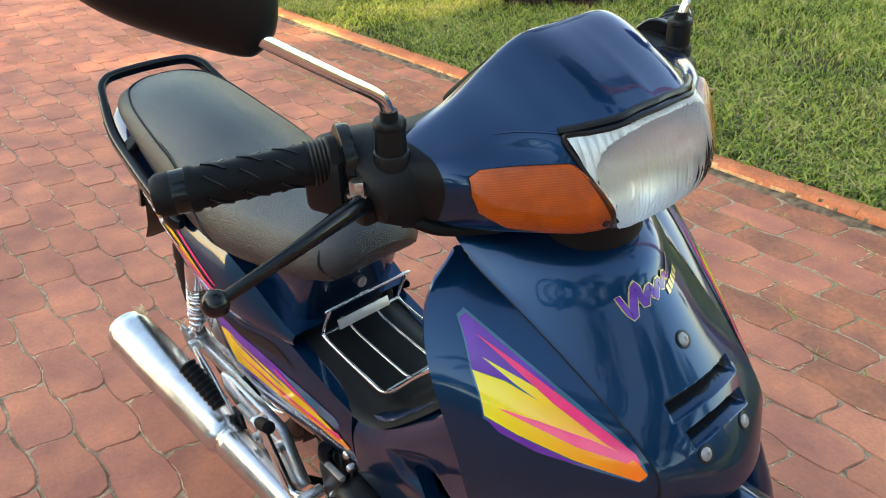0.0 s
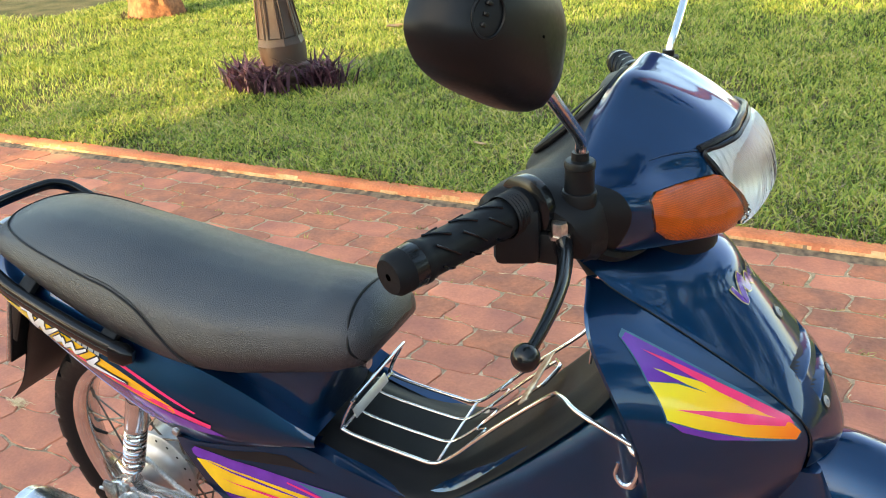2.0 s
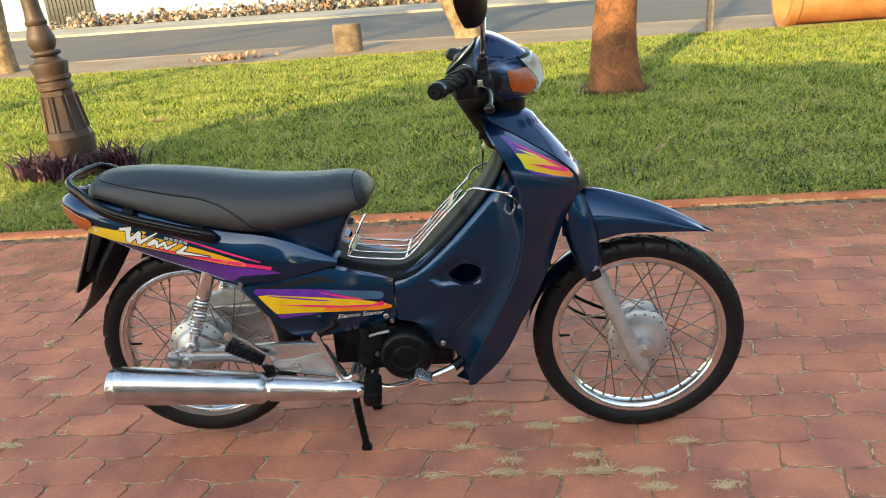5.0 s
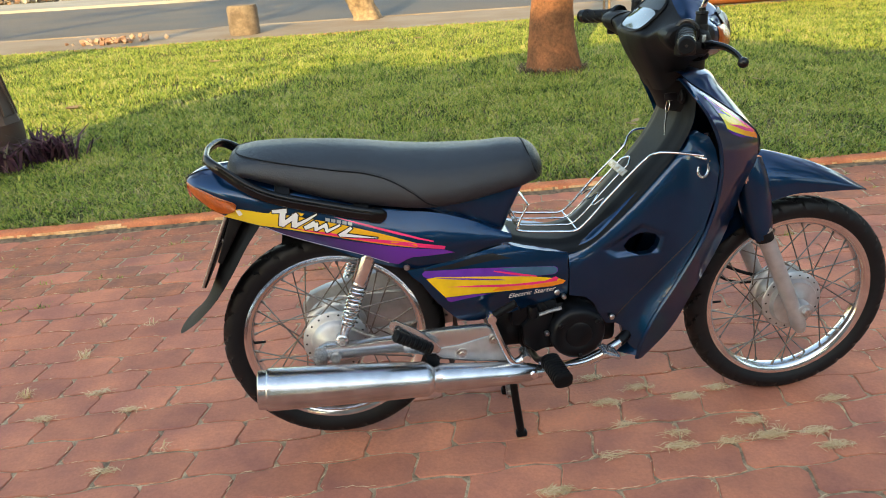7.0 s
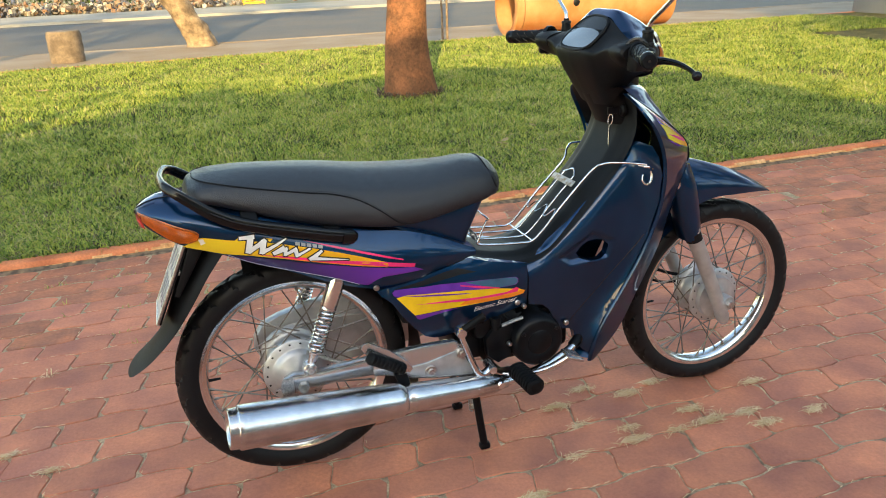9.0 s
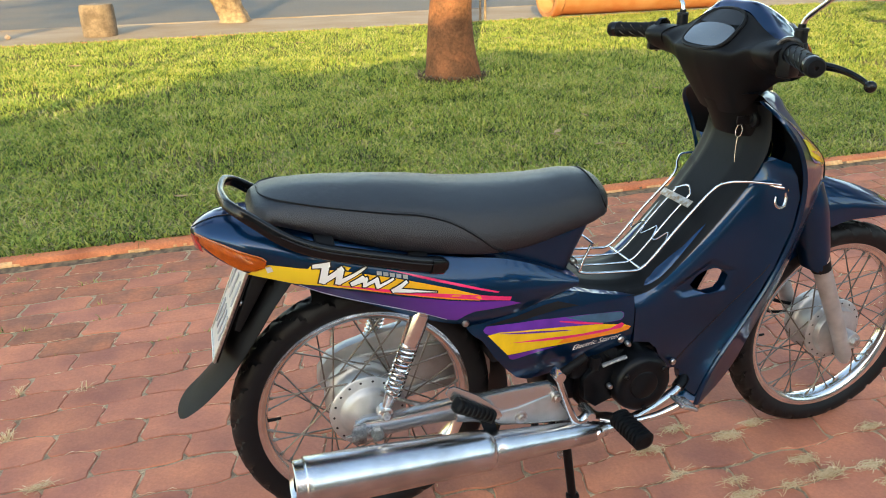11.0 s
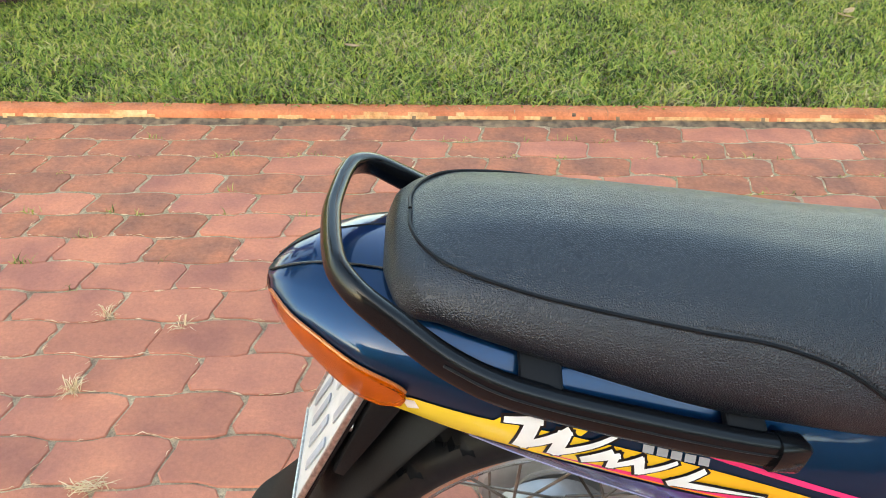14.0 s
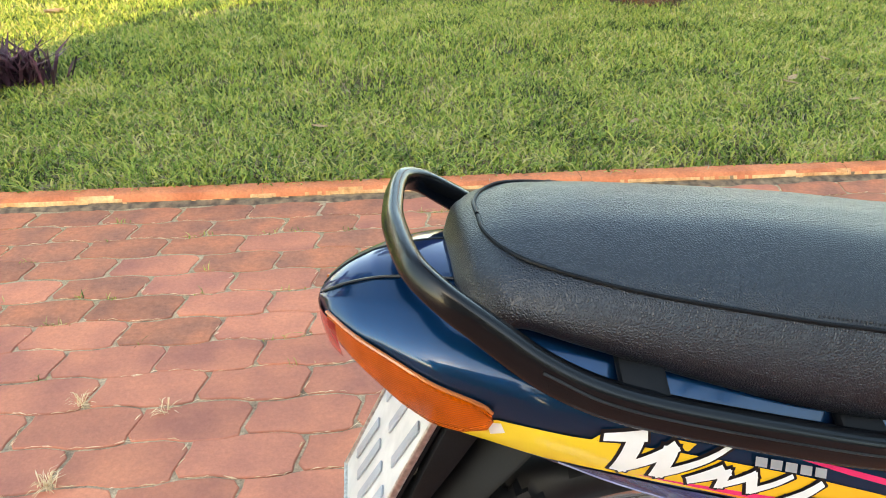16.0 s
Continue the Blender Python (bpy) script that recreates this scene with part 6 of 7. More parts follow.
    knurl = [(0.0178 if i % 2 else 0.0190, 0.012 + 0.0017 * i) for i in range(11)]
    part("grip_collar", moved(lathe(knurl, 40, "x"), Matrix.Translation(a - way * 0.004) @ turn), SATIN, grip)
    part("grip_cap", moved(lathe([(0.0, 0.1475), (0.0135, 0.147), (0.0176, 0.143), (0.0182, 0.128), (0.0176, 0.1265)], 30, "x"), Matrix.Translation(a - way * 0.012) @ turn), GLOSS, grip)
    part("bar_end", moved(bolt((0.148, 0, 0), 0.0055, 0.0015, "x"), Matrix.Translation(a - way * 0.012) @ turn), STEEL, grip)
    part("switch_housing", moved(box((0, 0, 0), (0.040, 0.030, 0.052), 0.007), pose(0.797, 0.222 * s, 1.010, 0, 0, 20 * -s)), SATIN, bike, "black switch housing")
    if s < 0:
        lever = part("brake_lever", sweep([(0.832, -0.205, 1.001), (0.839, -0.226, 1.004), (0.849, -0.254, 1.006), (0.857, -0.290, 1.003), (0.858, -0.328, 0.995), (0.855, -0.357, 0.986)], [0.012, 0.0100, 0.0078, 0.0064, 0.0054, 0.0048], 12, 50, flat=0.85), GLOSS, bike, "black brake lever with a ball end")
        ball = np.array((0.854, -0.360, 0.985))
    else:
        lever = part("lever_stub", sweep([(0.838, 0.205, 1.004), (0.830, 0.225, 0.996), (0.815, 0.238, 0.985)], [0.011, 0.009, 0.006], 10, 20), GLOSS, bike, "black choke lever")
        ball = np.array((0.812, 0.242, 0.983))
        part("switch_button", box((0.776, 0.205, 1.030), (0.008, 0.016, 0.012), 0.002), mat("red switch", (0.5, 0.02, 0.015), 0.4), bike, "small red switch")
    r = 0.0105 if s < 0 else 0.006
    part("lever_ball", lathe([(r * math.sin(t), -r * math.cos(t)) for t in np.linspace(0, math.pi, 14)], 20, "y", ball), GLOSS, lever)
    part("lever_bolt", lathe([(0.0, 0.014), (0.0065, 0.014), (0.0072, 0.012), (0.0072, 0.003), (0.0095, 0.003), (0.0095, 0.0), (0.0, 0.0)], 6, "z", (0.834, 0.221 * s, 1.010)), STEEL, lever)
    part("lever_clamp", moved(box((0, 0, 0), (0.034, 0.040, 0.030), 0.006), pose(0.826, 0.205 * s, 0.998)), SATIN, lever)
    part("brake_cable", sweep([(0.850, 0.195 * s, 0.990), (0.868, 0.17 * s, 0.974), (0.880, 0.13 * s, 0.960), (0.885, 0.09 * s, 0.952), (0.885, 0.04 * s, 0.945)], [0.0065, 0.0065, 0.0035, 0.0035, 0.0035], 8, 40), RUBBER, bike)

    # mirror
    mir = part("mirror", sweep([(0.842, 0.192 * s, 1.040), (0.842, 0.192 * s, 1.062), (0.843, 0.194 * s, 1.078), (0.845, 0.204 * s, 1.092), (0.846, 0.24 * s, 1.117), (0.846, 0.29 * s, 1.152), (0.843, 0.312 * s, 1.168)], 0.0050, 12, 50), CHROME, bike, "chrome mirror stem")
    part("boot", lathe([(0.0, 0.0), (0.0150, 0.0), (0.0150, 0.010), (0.0142, 0.012), (0.0128, 0.0125), (0.0122, 0.032), (0.0132, 0.033), (0.0132, 0.037), (0.0120, 0.039), (0.0075, 0.0395), (0.007, 0.046), (0.0, 0.046)], 24, "z", (0.842, 0.192 * s, 1.030)), SATIN, mir, "rubber boot")
    egg = [(u + 0.012, w) for u, w in spline([(0.058, -0.010), (0.056, 0.004), (0.049, 0.018), (0.035, 0.031), (0.012, 0.040), (-0.015, 0.043), (-0.036, 0.040), (-0.056, 0.030), (-0.070, 0.016), (-0.078, -0.002), (-0.082, -0.020), (-0.077, -0.035), (-0.066, -0.042), (-0.03, -0.0440), (0.010, -0.0430), (0.035, -0.038), (0.049, -0.030), (0.057, -0.021)], 72, True)]
    shell_rows = []
    for depth, k in ((-0.006, 0.93), (-0.008, 0.985), (-0.004, 1.0), (0.006, 0.99), (0.016, 0.955), (0.026, 0.87), (0.034, 0.72), (0.039, 0.5), (0.041, 0.25), (0.0415, 0.02)):
        shell_rows.append([(depth, k * u, k * w) for u, w in egg])
    head_pose = Matrix.Translation((0.815, 0.334 * s, 1.206)) @ pose(0, 0, 0, 27 * s, 4, 12 * s) @ Matrix.Translation((0, -0.012 * s, 0))
    flip = shell_rows if s > 0 else [[(d, -u, w) for d, u, w in row] for row in shell_rows]
    part("mirror_shell", moved(net(flip, False, True), head_pose), SATIN, mir, "black mirror shell", 60)
    glass = [[(-0.0055, 0.93 * u * f, 0.93 * w * f) for u, w in egg] for f in (1.0, 0.5, 0.01)]
    part("mirror_glass", moved(net(glass if s > 0 else [[(d, -u, w) for d, u, w in row] for row in glass], False, True), head_pose), MIRROR, mir)
    badge = [(0.0330 - 0.0050 * math.cos(t), s * (0.050 + 0.0085 * math.cos(t)), -0.004 + 0.0125 * math.sin(t)) for t in np.linspace(0, 2 * math.pi, 24, endpoint=False)]
    part("badge", moved(sweep(badge, 0.0010, 6, 40, closed=True), head_pose), SATIN, mir, "embossed oval mark")
    for k in range(3):
        part("badge_bar", moved(box((0.0325, s * 0.050, -0.010 + 0.006 * k), (0.0025, 0.008, 0.0025), 0.0006), head_pose), SATIN, mir)

# ---- engine and running gear ----
# the fourth box is a filler added to darken the gap below the leg panel
crank = part("crankcase", join(box((0.565, 0.0, 0.315), (0.20, 0.20, 0.135), 0.02), box((0.50, -0.02, 0.36), (0.12, 0.17, 0.07), 0.015), box((0.44, 0.0, 0.305), (0.09, 0.15, 0.10), 0.015), box((0.655, 0.0, 0.283), (0.14, 0.15, 0.09), 0.02)), ENGINE, bike, "black engine block")
part("clutch_cover", lathe([(0.0, -0.050), (0.030, -0.050), (0.034, -0.0475), (0.038, -0.050), (0.058, -0.049), (0.066, -0.044), (0.070, -0.034), (0.072, 0.0), (0.074, 0.02), (0.0, 0.02)], 56, "y", (0.603, -0.098, 0.309)), ENGINE, crank, "round black clutch cover")
for a in (0.65, 2.55, 4.75):
    part("cover_bolt", bolt((0.603 + 0.057 * math.cos(a), -0.149, 0.309 + 0.057 * math.sin(a)), 0.006, 0.003), ENGINE, crank)
for p in ((0.526, -0.128, 0.312), (0.572, -0.116, 0.404)):
    part("case_bolt", bolt(p, 0.0065, 0.006), STEEL, crank)
part("cylinder", join(*[box((0.675 + 0.011 * k, 0.0, 0.345 + 0.004 * k), (0.005, 0.120 - 0.01 * (k % 2), 0.105), 0.001) for k in range(8)], box((0.72, 0.0, 0.36), (0.09, 0.085, 0.080), 0.01)), ENGINE, crank, "finned cylinder")
part("oil_cap", lathe([(0.0, 0.020), (0.012, 0.020), (0.014, 0.012), (0.014, 0.0), (0.010, -0.012), (0.0, -0.012)], 16, "z", (0.494, -0.113, 0.366)), ENGINE, crank)
part("cover_strap", sweep([(0.508, -0.121, 0.364), (0.540, -0.125, 0.374), (0.563, -0.127, 0.379)], 0.0042, 8, flat=1.4), NOSEBOLT, crank)
part("case_cover", join(slab([(0.470, 0.28), (0.465, 0.33), (0.482, 0.352), (0.52, 0.362), (0.545, 0.36), (0.540, 0.27), (0.50, 0.255)], -0.118, -0.09, 0.008)), ENGINE, crank)
for k in range(5):
    part("loom", sweep([(0.45 + 0.02 * k, -0.09 + 0.02 * (k % 3), 0.40), (0.46 + 0.025 * k, -0.108, 0.385 - 0.006 * k), (0.47 + 0.03 * k, -0.08, 0.34)], 0.004, 6), RUBBER, crank)
part("frame_tube", join(sweep([(0.90, 0, 0.80), (0.80, 0, 0.60), (0.66, 0, 0.46), (0.45, 0, 0.43), (0.30, 0, 0.46)], 0.020, 12), sweep([(0.35, 0.0, 0.55), (0.10, 0.09, 0.62), (-0.15, 0.07, 0.69)], 0.012, 10), sweep([(0.35, 0.0, 0.55), (0.10, -0.09, 0.62), (-0.15, -0.07, 0.69)], 0.012, 10)), ENGINE, bike)
part("battery_box", box((0.33, 0.0, 0.47), (0.15, 0.20, 0.13), 0.01), ENGINE, bike)

# swingarm, shocks, chain case
swing_side = [(-0.040, 0.327), (-0.020, 0.337), (0.05, 0.333), (0.20, 0.341), (0.255, 0.352), (0.300, 0.360), (0.385, 0.368), (0.405, 0.360), (0.450, 0.290), (0.445, 0.268), (0.41, 0.262), (0.28, 0.272), (0.22, 0.292), (0.10, 0.298), (-0.020, 0.288), (-0.040, 0.298)]
swing = part("swingarm", slab([p for p in swing_side if p[0] < 0.25], -0.118, -0.088, 0.006), ALU, bike, "polished alloy swingarm", 35)
part("swingarm_beam", slab([p for p in swing_side if p[0] < 0.25], 0.088, 0.118, 0.006), ALU, swing)
part("step_holder", slab([(0.165, 0.345), (0.20, 0.358), (0.289, 0.360), (0.373, 0.358), (0.392, 0.345), (0.413, 0.300), (0.437, 0.258), (0.430, 0.248), (0.33, 0.262), (0.256, 0.277), (0.20, 0.298), (0.165, 0.305)], -0.140, -0.119, 0.006), ALU, swing, "cast alloy step holder", 35)
part("step_recess", slab([(0.225, 0.308), (0.30, 0.314), (0.372, 0.330), (0.390, 0.322), (0.424, 0.264), (0.415, 0.258), (0.33, 0.270), (0.26, 0.285)], -0.1435, -0.139, 0.004), ALUGREY, swing)
for px, pz, pr in ((0.307, 0.292, 0.014), (0.388, 0.323, 0.012), (0.466, 0.266, 0.010)):
    part("swing_bolt", lathe([(0.0, -0.012), (pr * 0.55, -0.012), (pr * 0.6, -0.006), (pr, -0.006), (pr, 0.004), (0.0, 0.004)], 12, "y", (px, -0.143, pz)), STEEL, swing)
part("axle_nut", lathe([(0.0, -0.016), (0.012, -0.016), (0.0135, -0.013), (0.0135, 0.0), (0.017, 0.0), (0.017, 0.006), (0.0, 0.006)], 6, "y", (0.0, -0.116, 0.305)), STEEL, swing)
part("chain_adjuster", join(slab([(-0.052, 0.325), (-0.046, 0.335), (-0.022, 0.335), (-0.022, 0.290), (-0.046, 0.288), (-0.052, 0.298)], -0.124, -0.118, 0.001), sweep([(-0.035, -0.121, 0.312), (-0.065, -0.121, 0.311)], 0.003, 8, straight=True)), STEEL, swing)
part("brake_anchor", sweep([(0.02, -0.075, 0.37), (0.10, -0.082, 0.33), (0.19, -0.09, 0.31)], 0.005, 8), STEEL, swing)
for s in (-1, 1):
    top, low = np.array((0.103, 0.113 * s, 0.560)), np.array((0.020, 0.113 * s, 0.348))
    way = (low - top) / np.linalg.norm(low - top)
    m = Matrix.Translation(top) @ Vector(way).to_track_quat("Z", "Y").to_matrix().to_4x4()
    L = float(np.linalg.norm(low - top))
    shock = part("rear_shock", moved(lathe([(0.0, -0.01), (0.018, -0.01), (0.0185, 0.0), (0.0185, 0.065), (0.0195, 0.068), (0.0195, 0.073), (0.010, 0.075), (0.010, L * 0.80), (0.014, L * 0.81), (0.011, L * 0.9), (0.009, L), (0.0, L)], 24, "z"), m), ALU, bike, "rear shock absorber with chrome shroud")
    part("shroud", moved(lathe([(0.0193, 0.0), (0.0195, 0.01), (0.0195, 0.066), (0.0188, 0.070)], 28, "z"), m), CHROME, shock)
    coil = [(0.0165 * math.cos(2 * math.pi * t * 11), 0.0165 * math.sin(2 * math.pi * t * 11), 0.072 + (L * 0.80 - 0.072) * t) for t in np.linspace(0, 1, 170)]
    part("spring", moved(sweep(coil, 0.0028, 7, 320), m), CHROME, shock)
    part("lower_eye", lathe([(0.0, -0.014), (0.010, -0.014), (0.016, -0.010), (0.016, 0.012), (0.0, 0.012)], 20, "y", low), ALU, shock)
    part("eye_nut", lathe([(0.0, -0.020), (0.008, -0.020), (0.009, -0.018), (0.009, -0.012), (0.0, -0.012)], 6, "y", low if s < 0 else low + (0, 0.034, 0)), STEEL, shock)
case = [(-0.088, 0.32), (-0.085, 0.355), (-0.062, 0.387), (-0.02, 0.404), (0.06, 0.424), (0.20, 0.446), (0.34, 0.442), (0.42, 0.405), (0.44, 0.33), (0.42, 0.285), (0.34, 0.262), (0.20, 0.245), (0.05, 0.232), (-0.02, 0.232), (-0.058, 0.255), (-0.072, 0.285)]
chain_case = part("chain_case", slab(case, 0.082, 0.118, 0.010), ALUGREY, bike, "silver chain case", 40)
part("case_rib", sweep([(-0.045, 0.080, 0.32), (-0.02, 0.080, 0.365), (0.06, 0.080, 0.375), (0.30, 0.080, 0.37)], 0.004, 6), ALUGREY, chain_case)
part("case_rib", sweep([(-0.03, 0.080, 0.27), (0.06, 0.080, 0.262), (0.30, 0.080, 0.285)], 0.004, 6), ALUGREY, chain_case)

# exhaust
t0, t1 = np.array((-0.183, -0.196, 0.283)), np.array((0.235, -0.172, 0.247))
d = (t1 - t0) / np.linalg.norm(t1 - t0)
m = Matrix.Translation(t0) @ Vector(d).to_track_quat("X", "Z").to_matrix().to_4x4()
muffler = part("muffler", moved(lathe([(0.0, 0.012), (0.034, 0.010), (0.039, 0.003), (0.0430, 0.0), (0.0455, 0.002), (0.0463, 0.006), (0.0463, 0.019), (0.0470, 0.021), (0.0500, 0.023), (0.0508, 0.026), (0.0505, 0.034), (0.0490, 0.15), (0.0455, 0.30), (0.0425, 0.395), (0.0425, 0.402), (0.036, 0.412), (0.0325, 0.416), (0.0325, 0.422), (0.0355, 0.426), (0.0355, 0.440), (0.0330, 0.50), (0.0285, 0.60), (0.0245, 0.655), (0.0185, 0.675), (0.0165, 0.69)], 64, "x"), m), SILENCER, bike, "long chrome muffler", 40)
part("muffler_outlet", moved(lathe([(0.012, 0.004), (0.014, 0.004), (0.014, 0.02), (0.012, 0.02)], 24, "x"), m), ENGINE, muffler)
end = np.array(m @ Vector((0.685, 0, 0)))
part("exhaust_pipe", sweep([end, end + (0.05, 0.006, -0.002), (0.585, -0.140, 0.224), (0.64, -0.128, 0.232), (0.70, -0.112, 0.246), (0.73, -0.100, 0.256)], [0.014, 0.0115, 0.0105, 0.0105, 0.0105], 16, 60), CHROME, muffler, "chrome exhaust pipe")
part("pipe_elbow", sweep([(0.722, -0.103, 0.253), (0.748, -0.085, 0.268), (0.76, -0.05, 0.30), (0.755, -0.02, 0.34)], 0.0145, 12), ENGINE, muffler, "dark pipe elbow")
part("pipe_clamp", bolt(tuple(np.array(m @ Vector((0.665, -0.020, 0.004)))), 0.011, 0.006), CHROME, muffler)
part("muffler_stay", slab([(0.215, 0.30), (0.245, 0.30), (0.255, 0.262), (0.228, 0.262)], -0.150, -0.143, 0.001), ENGINE, muffler)

# kick starter, pegs, pedal, stand
kick = part("kick_starter", sweep([(0.466, -0.148, 0.266), (0.445, -0.153, 0.257), (0.427, -0.157, 0.266), (0.407, -0.160, 0.312), (0.380, -0.165, 0.388)], [0.012, 0.0105, 0.0090, 0.0078, 0.0075], 12, 40), CHROME, bike, "chrome kick starter lever")
part("kick_joint", lathe([(0.0, -0.014), (0.011, -0.014), (0.013, -0.008), (0.013, 0.012), (0.0, 0.012)], 18, "y", (0.380, -0.166, 0.393)), CHROME, kick)
part("kick_rubber", moved(lathe([(0.0, 0.0)] + [(0.0105 - 0.0014 * (k % 2), 0.010 + 0.0042 * k) for k in range(15)] + [(0.0, 0.071)], 16, "x"), Matrix.Translation((0.380, -0.168, 0.394)) @ Vector((0.060, -0.008, 0.037)).to_track_quat("X", "Z").to_matrix().to_4x4()), RUBBER, kick, "ribbed rubber pedal")
part("kick_boss", lathe([(0.0, -0.016), (0.010, -0.016), (0.0115, -0.012), (0.0115, 0.03), (0.0, 0.03)], 18, "y", (0.466, -0.148, 0.266)), ALU, kick)


def ribbed(start, end, r, k, flat):
    """A ribbed rubber foot rest."""
    a, b = np.array(start, float), np.array(end, float)
    pts, rad = [], []
    for i in range(2 * k + 1):
        t = i / (2 * k)
        pts += [a + (b - a) * max(0.0, t - 0.02), a + (b - a) * min(1.0, t + 0.02)]
        rad += [r * (1.0 if i % 2 else 0.86)] * 2
    rad[0] = rad[-1] = r * 0.6
    return sweep(pts, rad, 14, len(pts), straight=True, flat=flat, power=2.8)


for s in (-1, 1):
    peg = part("foot_rest", ribbed((0.517, 0.185 * s, 0.272), (0.529, 0.278 * s, 0.265), 0.0205, 9, 1.15), RUBBER, bike, "ribbed rubber foot rest")
    part("foot_bar", sweep([(0.50, 0.0, 0.225), (0.505, 0.10 * s, 0.228), (0.512, 0.15 * s, 0.252), (0.517, 0.19 * s, 0.272)], 0.009, 10), ENGINE, peg)
    rpeg = part("pillion_rest", ribbed((0.231, 0.172 * s, 0.329), (0.146, 0.190 * s, 0.386), 0.0145, 9, 1.15), RUBBER, bike, "folded ribbed pillion foot rest")
    arm = slab([(0.134, 0.398), (0.140, 0.411), (0.152, 0.413), (0.200, 0.383), (0.246, 0.340), (0.256, 0.322), (0.248, 0.312), (0.222, 0.318), (0.150, 0.372)], 0.162 * s if s > 0 else -0.168, 0.168 if s > 0 else -0.162, 0.002)
    part("rest_arm", arm, ALU, rpeg, "alloy bracket")
brake = part("brake_pedal", sweep([(0.505, -0.135, 0.235), (0.545, -0.165, 0.236), (0.60, -0.190, 0.255), (0.635, -0.208, 0.280), (0.648, -0.215, 0.292)], [0.008, 0.008, 0.0085, 0.009, 0.009], 10, 30), CHROME, bike, "chrome brake pedal")
part("pedal_pad", moved(box((0, 0, 0), (0.046, 0.050, 0.009), 0.004), pose(0.655, -0.222, 0.298, 0, 24, 0)), ALU, brake, "knurled alloy pad")
part("pedal_loop", sweep([(0.645, -0.205, 0.285), (0.640, -0.198, 0.262), (0.622, -0.192, 0.250), (0.585, -0.180, 0.245)], 0.0032, 8, 30), CHROME, brake)
for i in range(5):
    for j in range(6):
        part("knurl", moved(box((-0.013 + 0.0065 * i, -0.016 + 0.0065 * j, 0.0045), (0.004, 0.004, 0.003), 0), pose(0.655, -0.222, 0.300, 0, 24, 0)), ALU, brake, smooth=0)
stand = part("centre_stand", join(*[sweep([(0.436, 0.06 * s, 0.215), (0.440, 0.085 * s, 0.20), (0.450, 0.098 * s, 0.10), (0.460, 0.104 * s, 0.016)], 0.0105, 12) for s in (-1, 1)], sweep([(0.443, -0.088, 0.165), (0.443, 0.088, 0.165)], 0.008, 10), sweep([(0.438, -0.095, 0.215), (0.438, 0.095, 0.215)], 0.012, 10)), ENGINE, bike, "black centre stand")
for s in (-1, 1):
    part("stand_foot", box((0.461, 0.105 * s, 0.009), (0.030, 0.022, 0.018), 0.006), ENGINE, stand)
coil = [(0.424 + 0.006 * math.cos(t) + 0.010 * t / 80, -0.088 + 0.006 * math.sin(t), 0.215 - 0.10 * t / 80) for t in np.linspace(0, 80, 140)]
part("stand_spring", sweep(coil, 0.0017, 5, 300), STEEL, stand)
part("stand_arm", sweep([(0.43, -0.07, 0.205), (0.38, -0.10, 0.204), (0.345, -0.12, 0.206)], 0.006, 8, flat=1.6), ENGINE, stand)


# ---- decals ----
def on_tail_at(s, lift):
    return lambda a, b: np.stack([a, s * (tail_y(a, b) + lift), b], -1)


def on_cover_at(s, lift):
    return lambda a, b: np.stack([a, s * (cover_y(a, b) + lift), b], -1)


def on_shield_at(s, lift):
    return lambda a, b: np.stack([shield_x(a, b) + lift * 0.8, -s * a if s > 0 else a + 0 * b, b], -1)


def ribbon(line, widths):
    """The outline of a stroke of changing width."""
    p = np.array(line, float)
    way = np.gradient(p, axis=0)
    nrm = np.stack([-way[:, 1], way[:, 0]], -1) / (np.linalg.norm(way, axis=1)[:, None] + 1e-9)
    w = np.array(widths)[:, None] / 2
    return [tuple(q) for q in np.concatenate([p + nrm * w, (p - nrm * w)[::-1]])]


tail_yellow = [(-0.214, 0.679), (-0.190, 0.696), (-0.175, 0.702), (-0.151, 0.698), (-0.122, 0.692), (-0.093, 0.688), (-0.053, 0.681), (-0.002, 0.667), (0.051, 0.652), (0.115, 0.631), (0.159, 0.616), (0.216, 0.594), (0.219, 0.585), (0.214, 0.583), (0.158, 0.594), (0.071, 0.615), (-0.013, 0.635), (-0.084, 0.650), (-0.133, 0.657), (-0.183, 0.671)]
tail_orange = [(0.039, 0.629), (0.103, 0.616), (0.216, 0.593), (0.219, 0.585), (0.214, 0.583), (0.158, 0.594), (0.071, 0.6145), (-0.013, 0.635)]
tail_pink = [(-0.074, 0.6525), (-0.003, 0.640), (0.049, 0.629), (0.103, 0.616), (0.158, 0.606), (0.216, 0.594), (0.283, 0.579), (0.280, 0.571), (0.216, 0.584), (0.158, 0.5975), (0.103, 0.609), (0.049, 0.622), (-0.003, 0.635)]
tail_pink2 = [(0.031, 0.672), (0.095, 0.651), (0.161, 0.628), (0.217, 0.608), (0.257, 0.594), (0.254, 0.592), (0.217, 0.6035), (0.160, 0.623), (0.094, 0.647)]
tail_purple = [(-0.133, 0.653), (-0.084, 0.646), (-0.013, 0.630), (0.071, 0.610), (0.158, 0.591), (0.216, 0.580), (0.280, 0.5700), (0.305, 0.559), (0.253, 0.5585), (0.205, 0.558), (0.189, 0.552), (0.171, 0.5405), (0.150, 0.546), (0.093, 0.571), (0.029, 0.593), (-0.033, 0.613), (-0.084, 0.632)]
tail_flicks = ([(-0.108, 0.690), (-0.101, 0.6965), (-0.090, 0.6955), (-0.096, 0.689)], [(-0.050, 0.690), (-0.030, 0.684), (-0.036, 0.679), (-0.056, 0.684)])
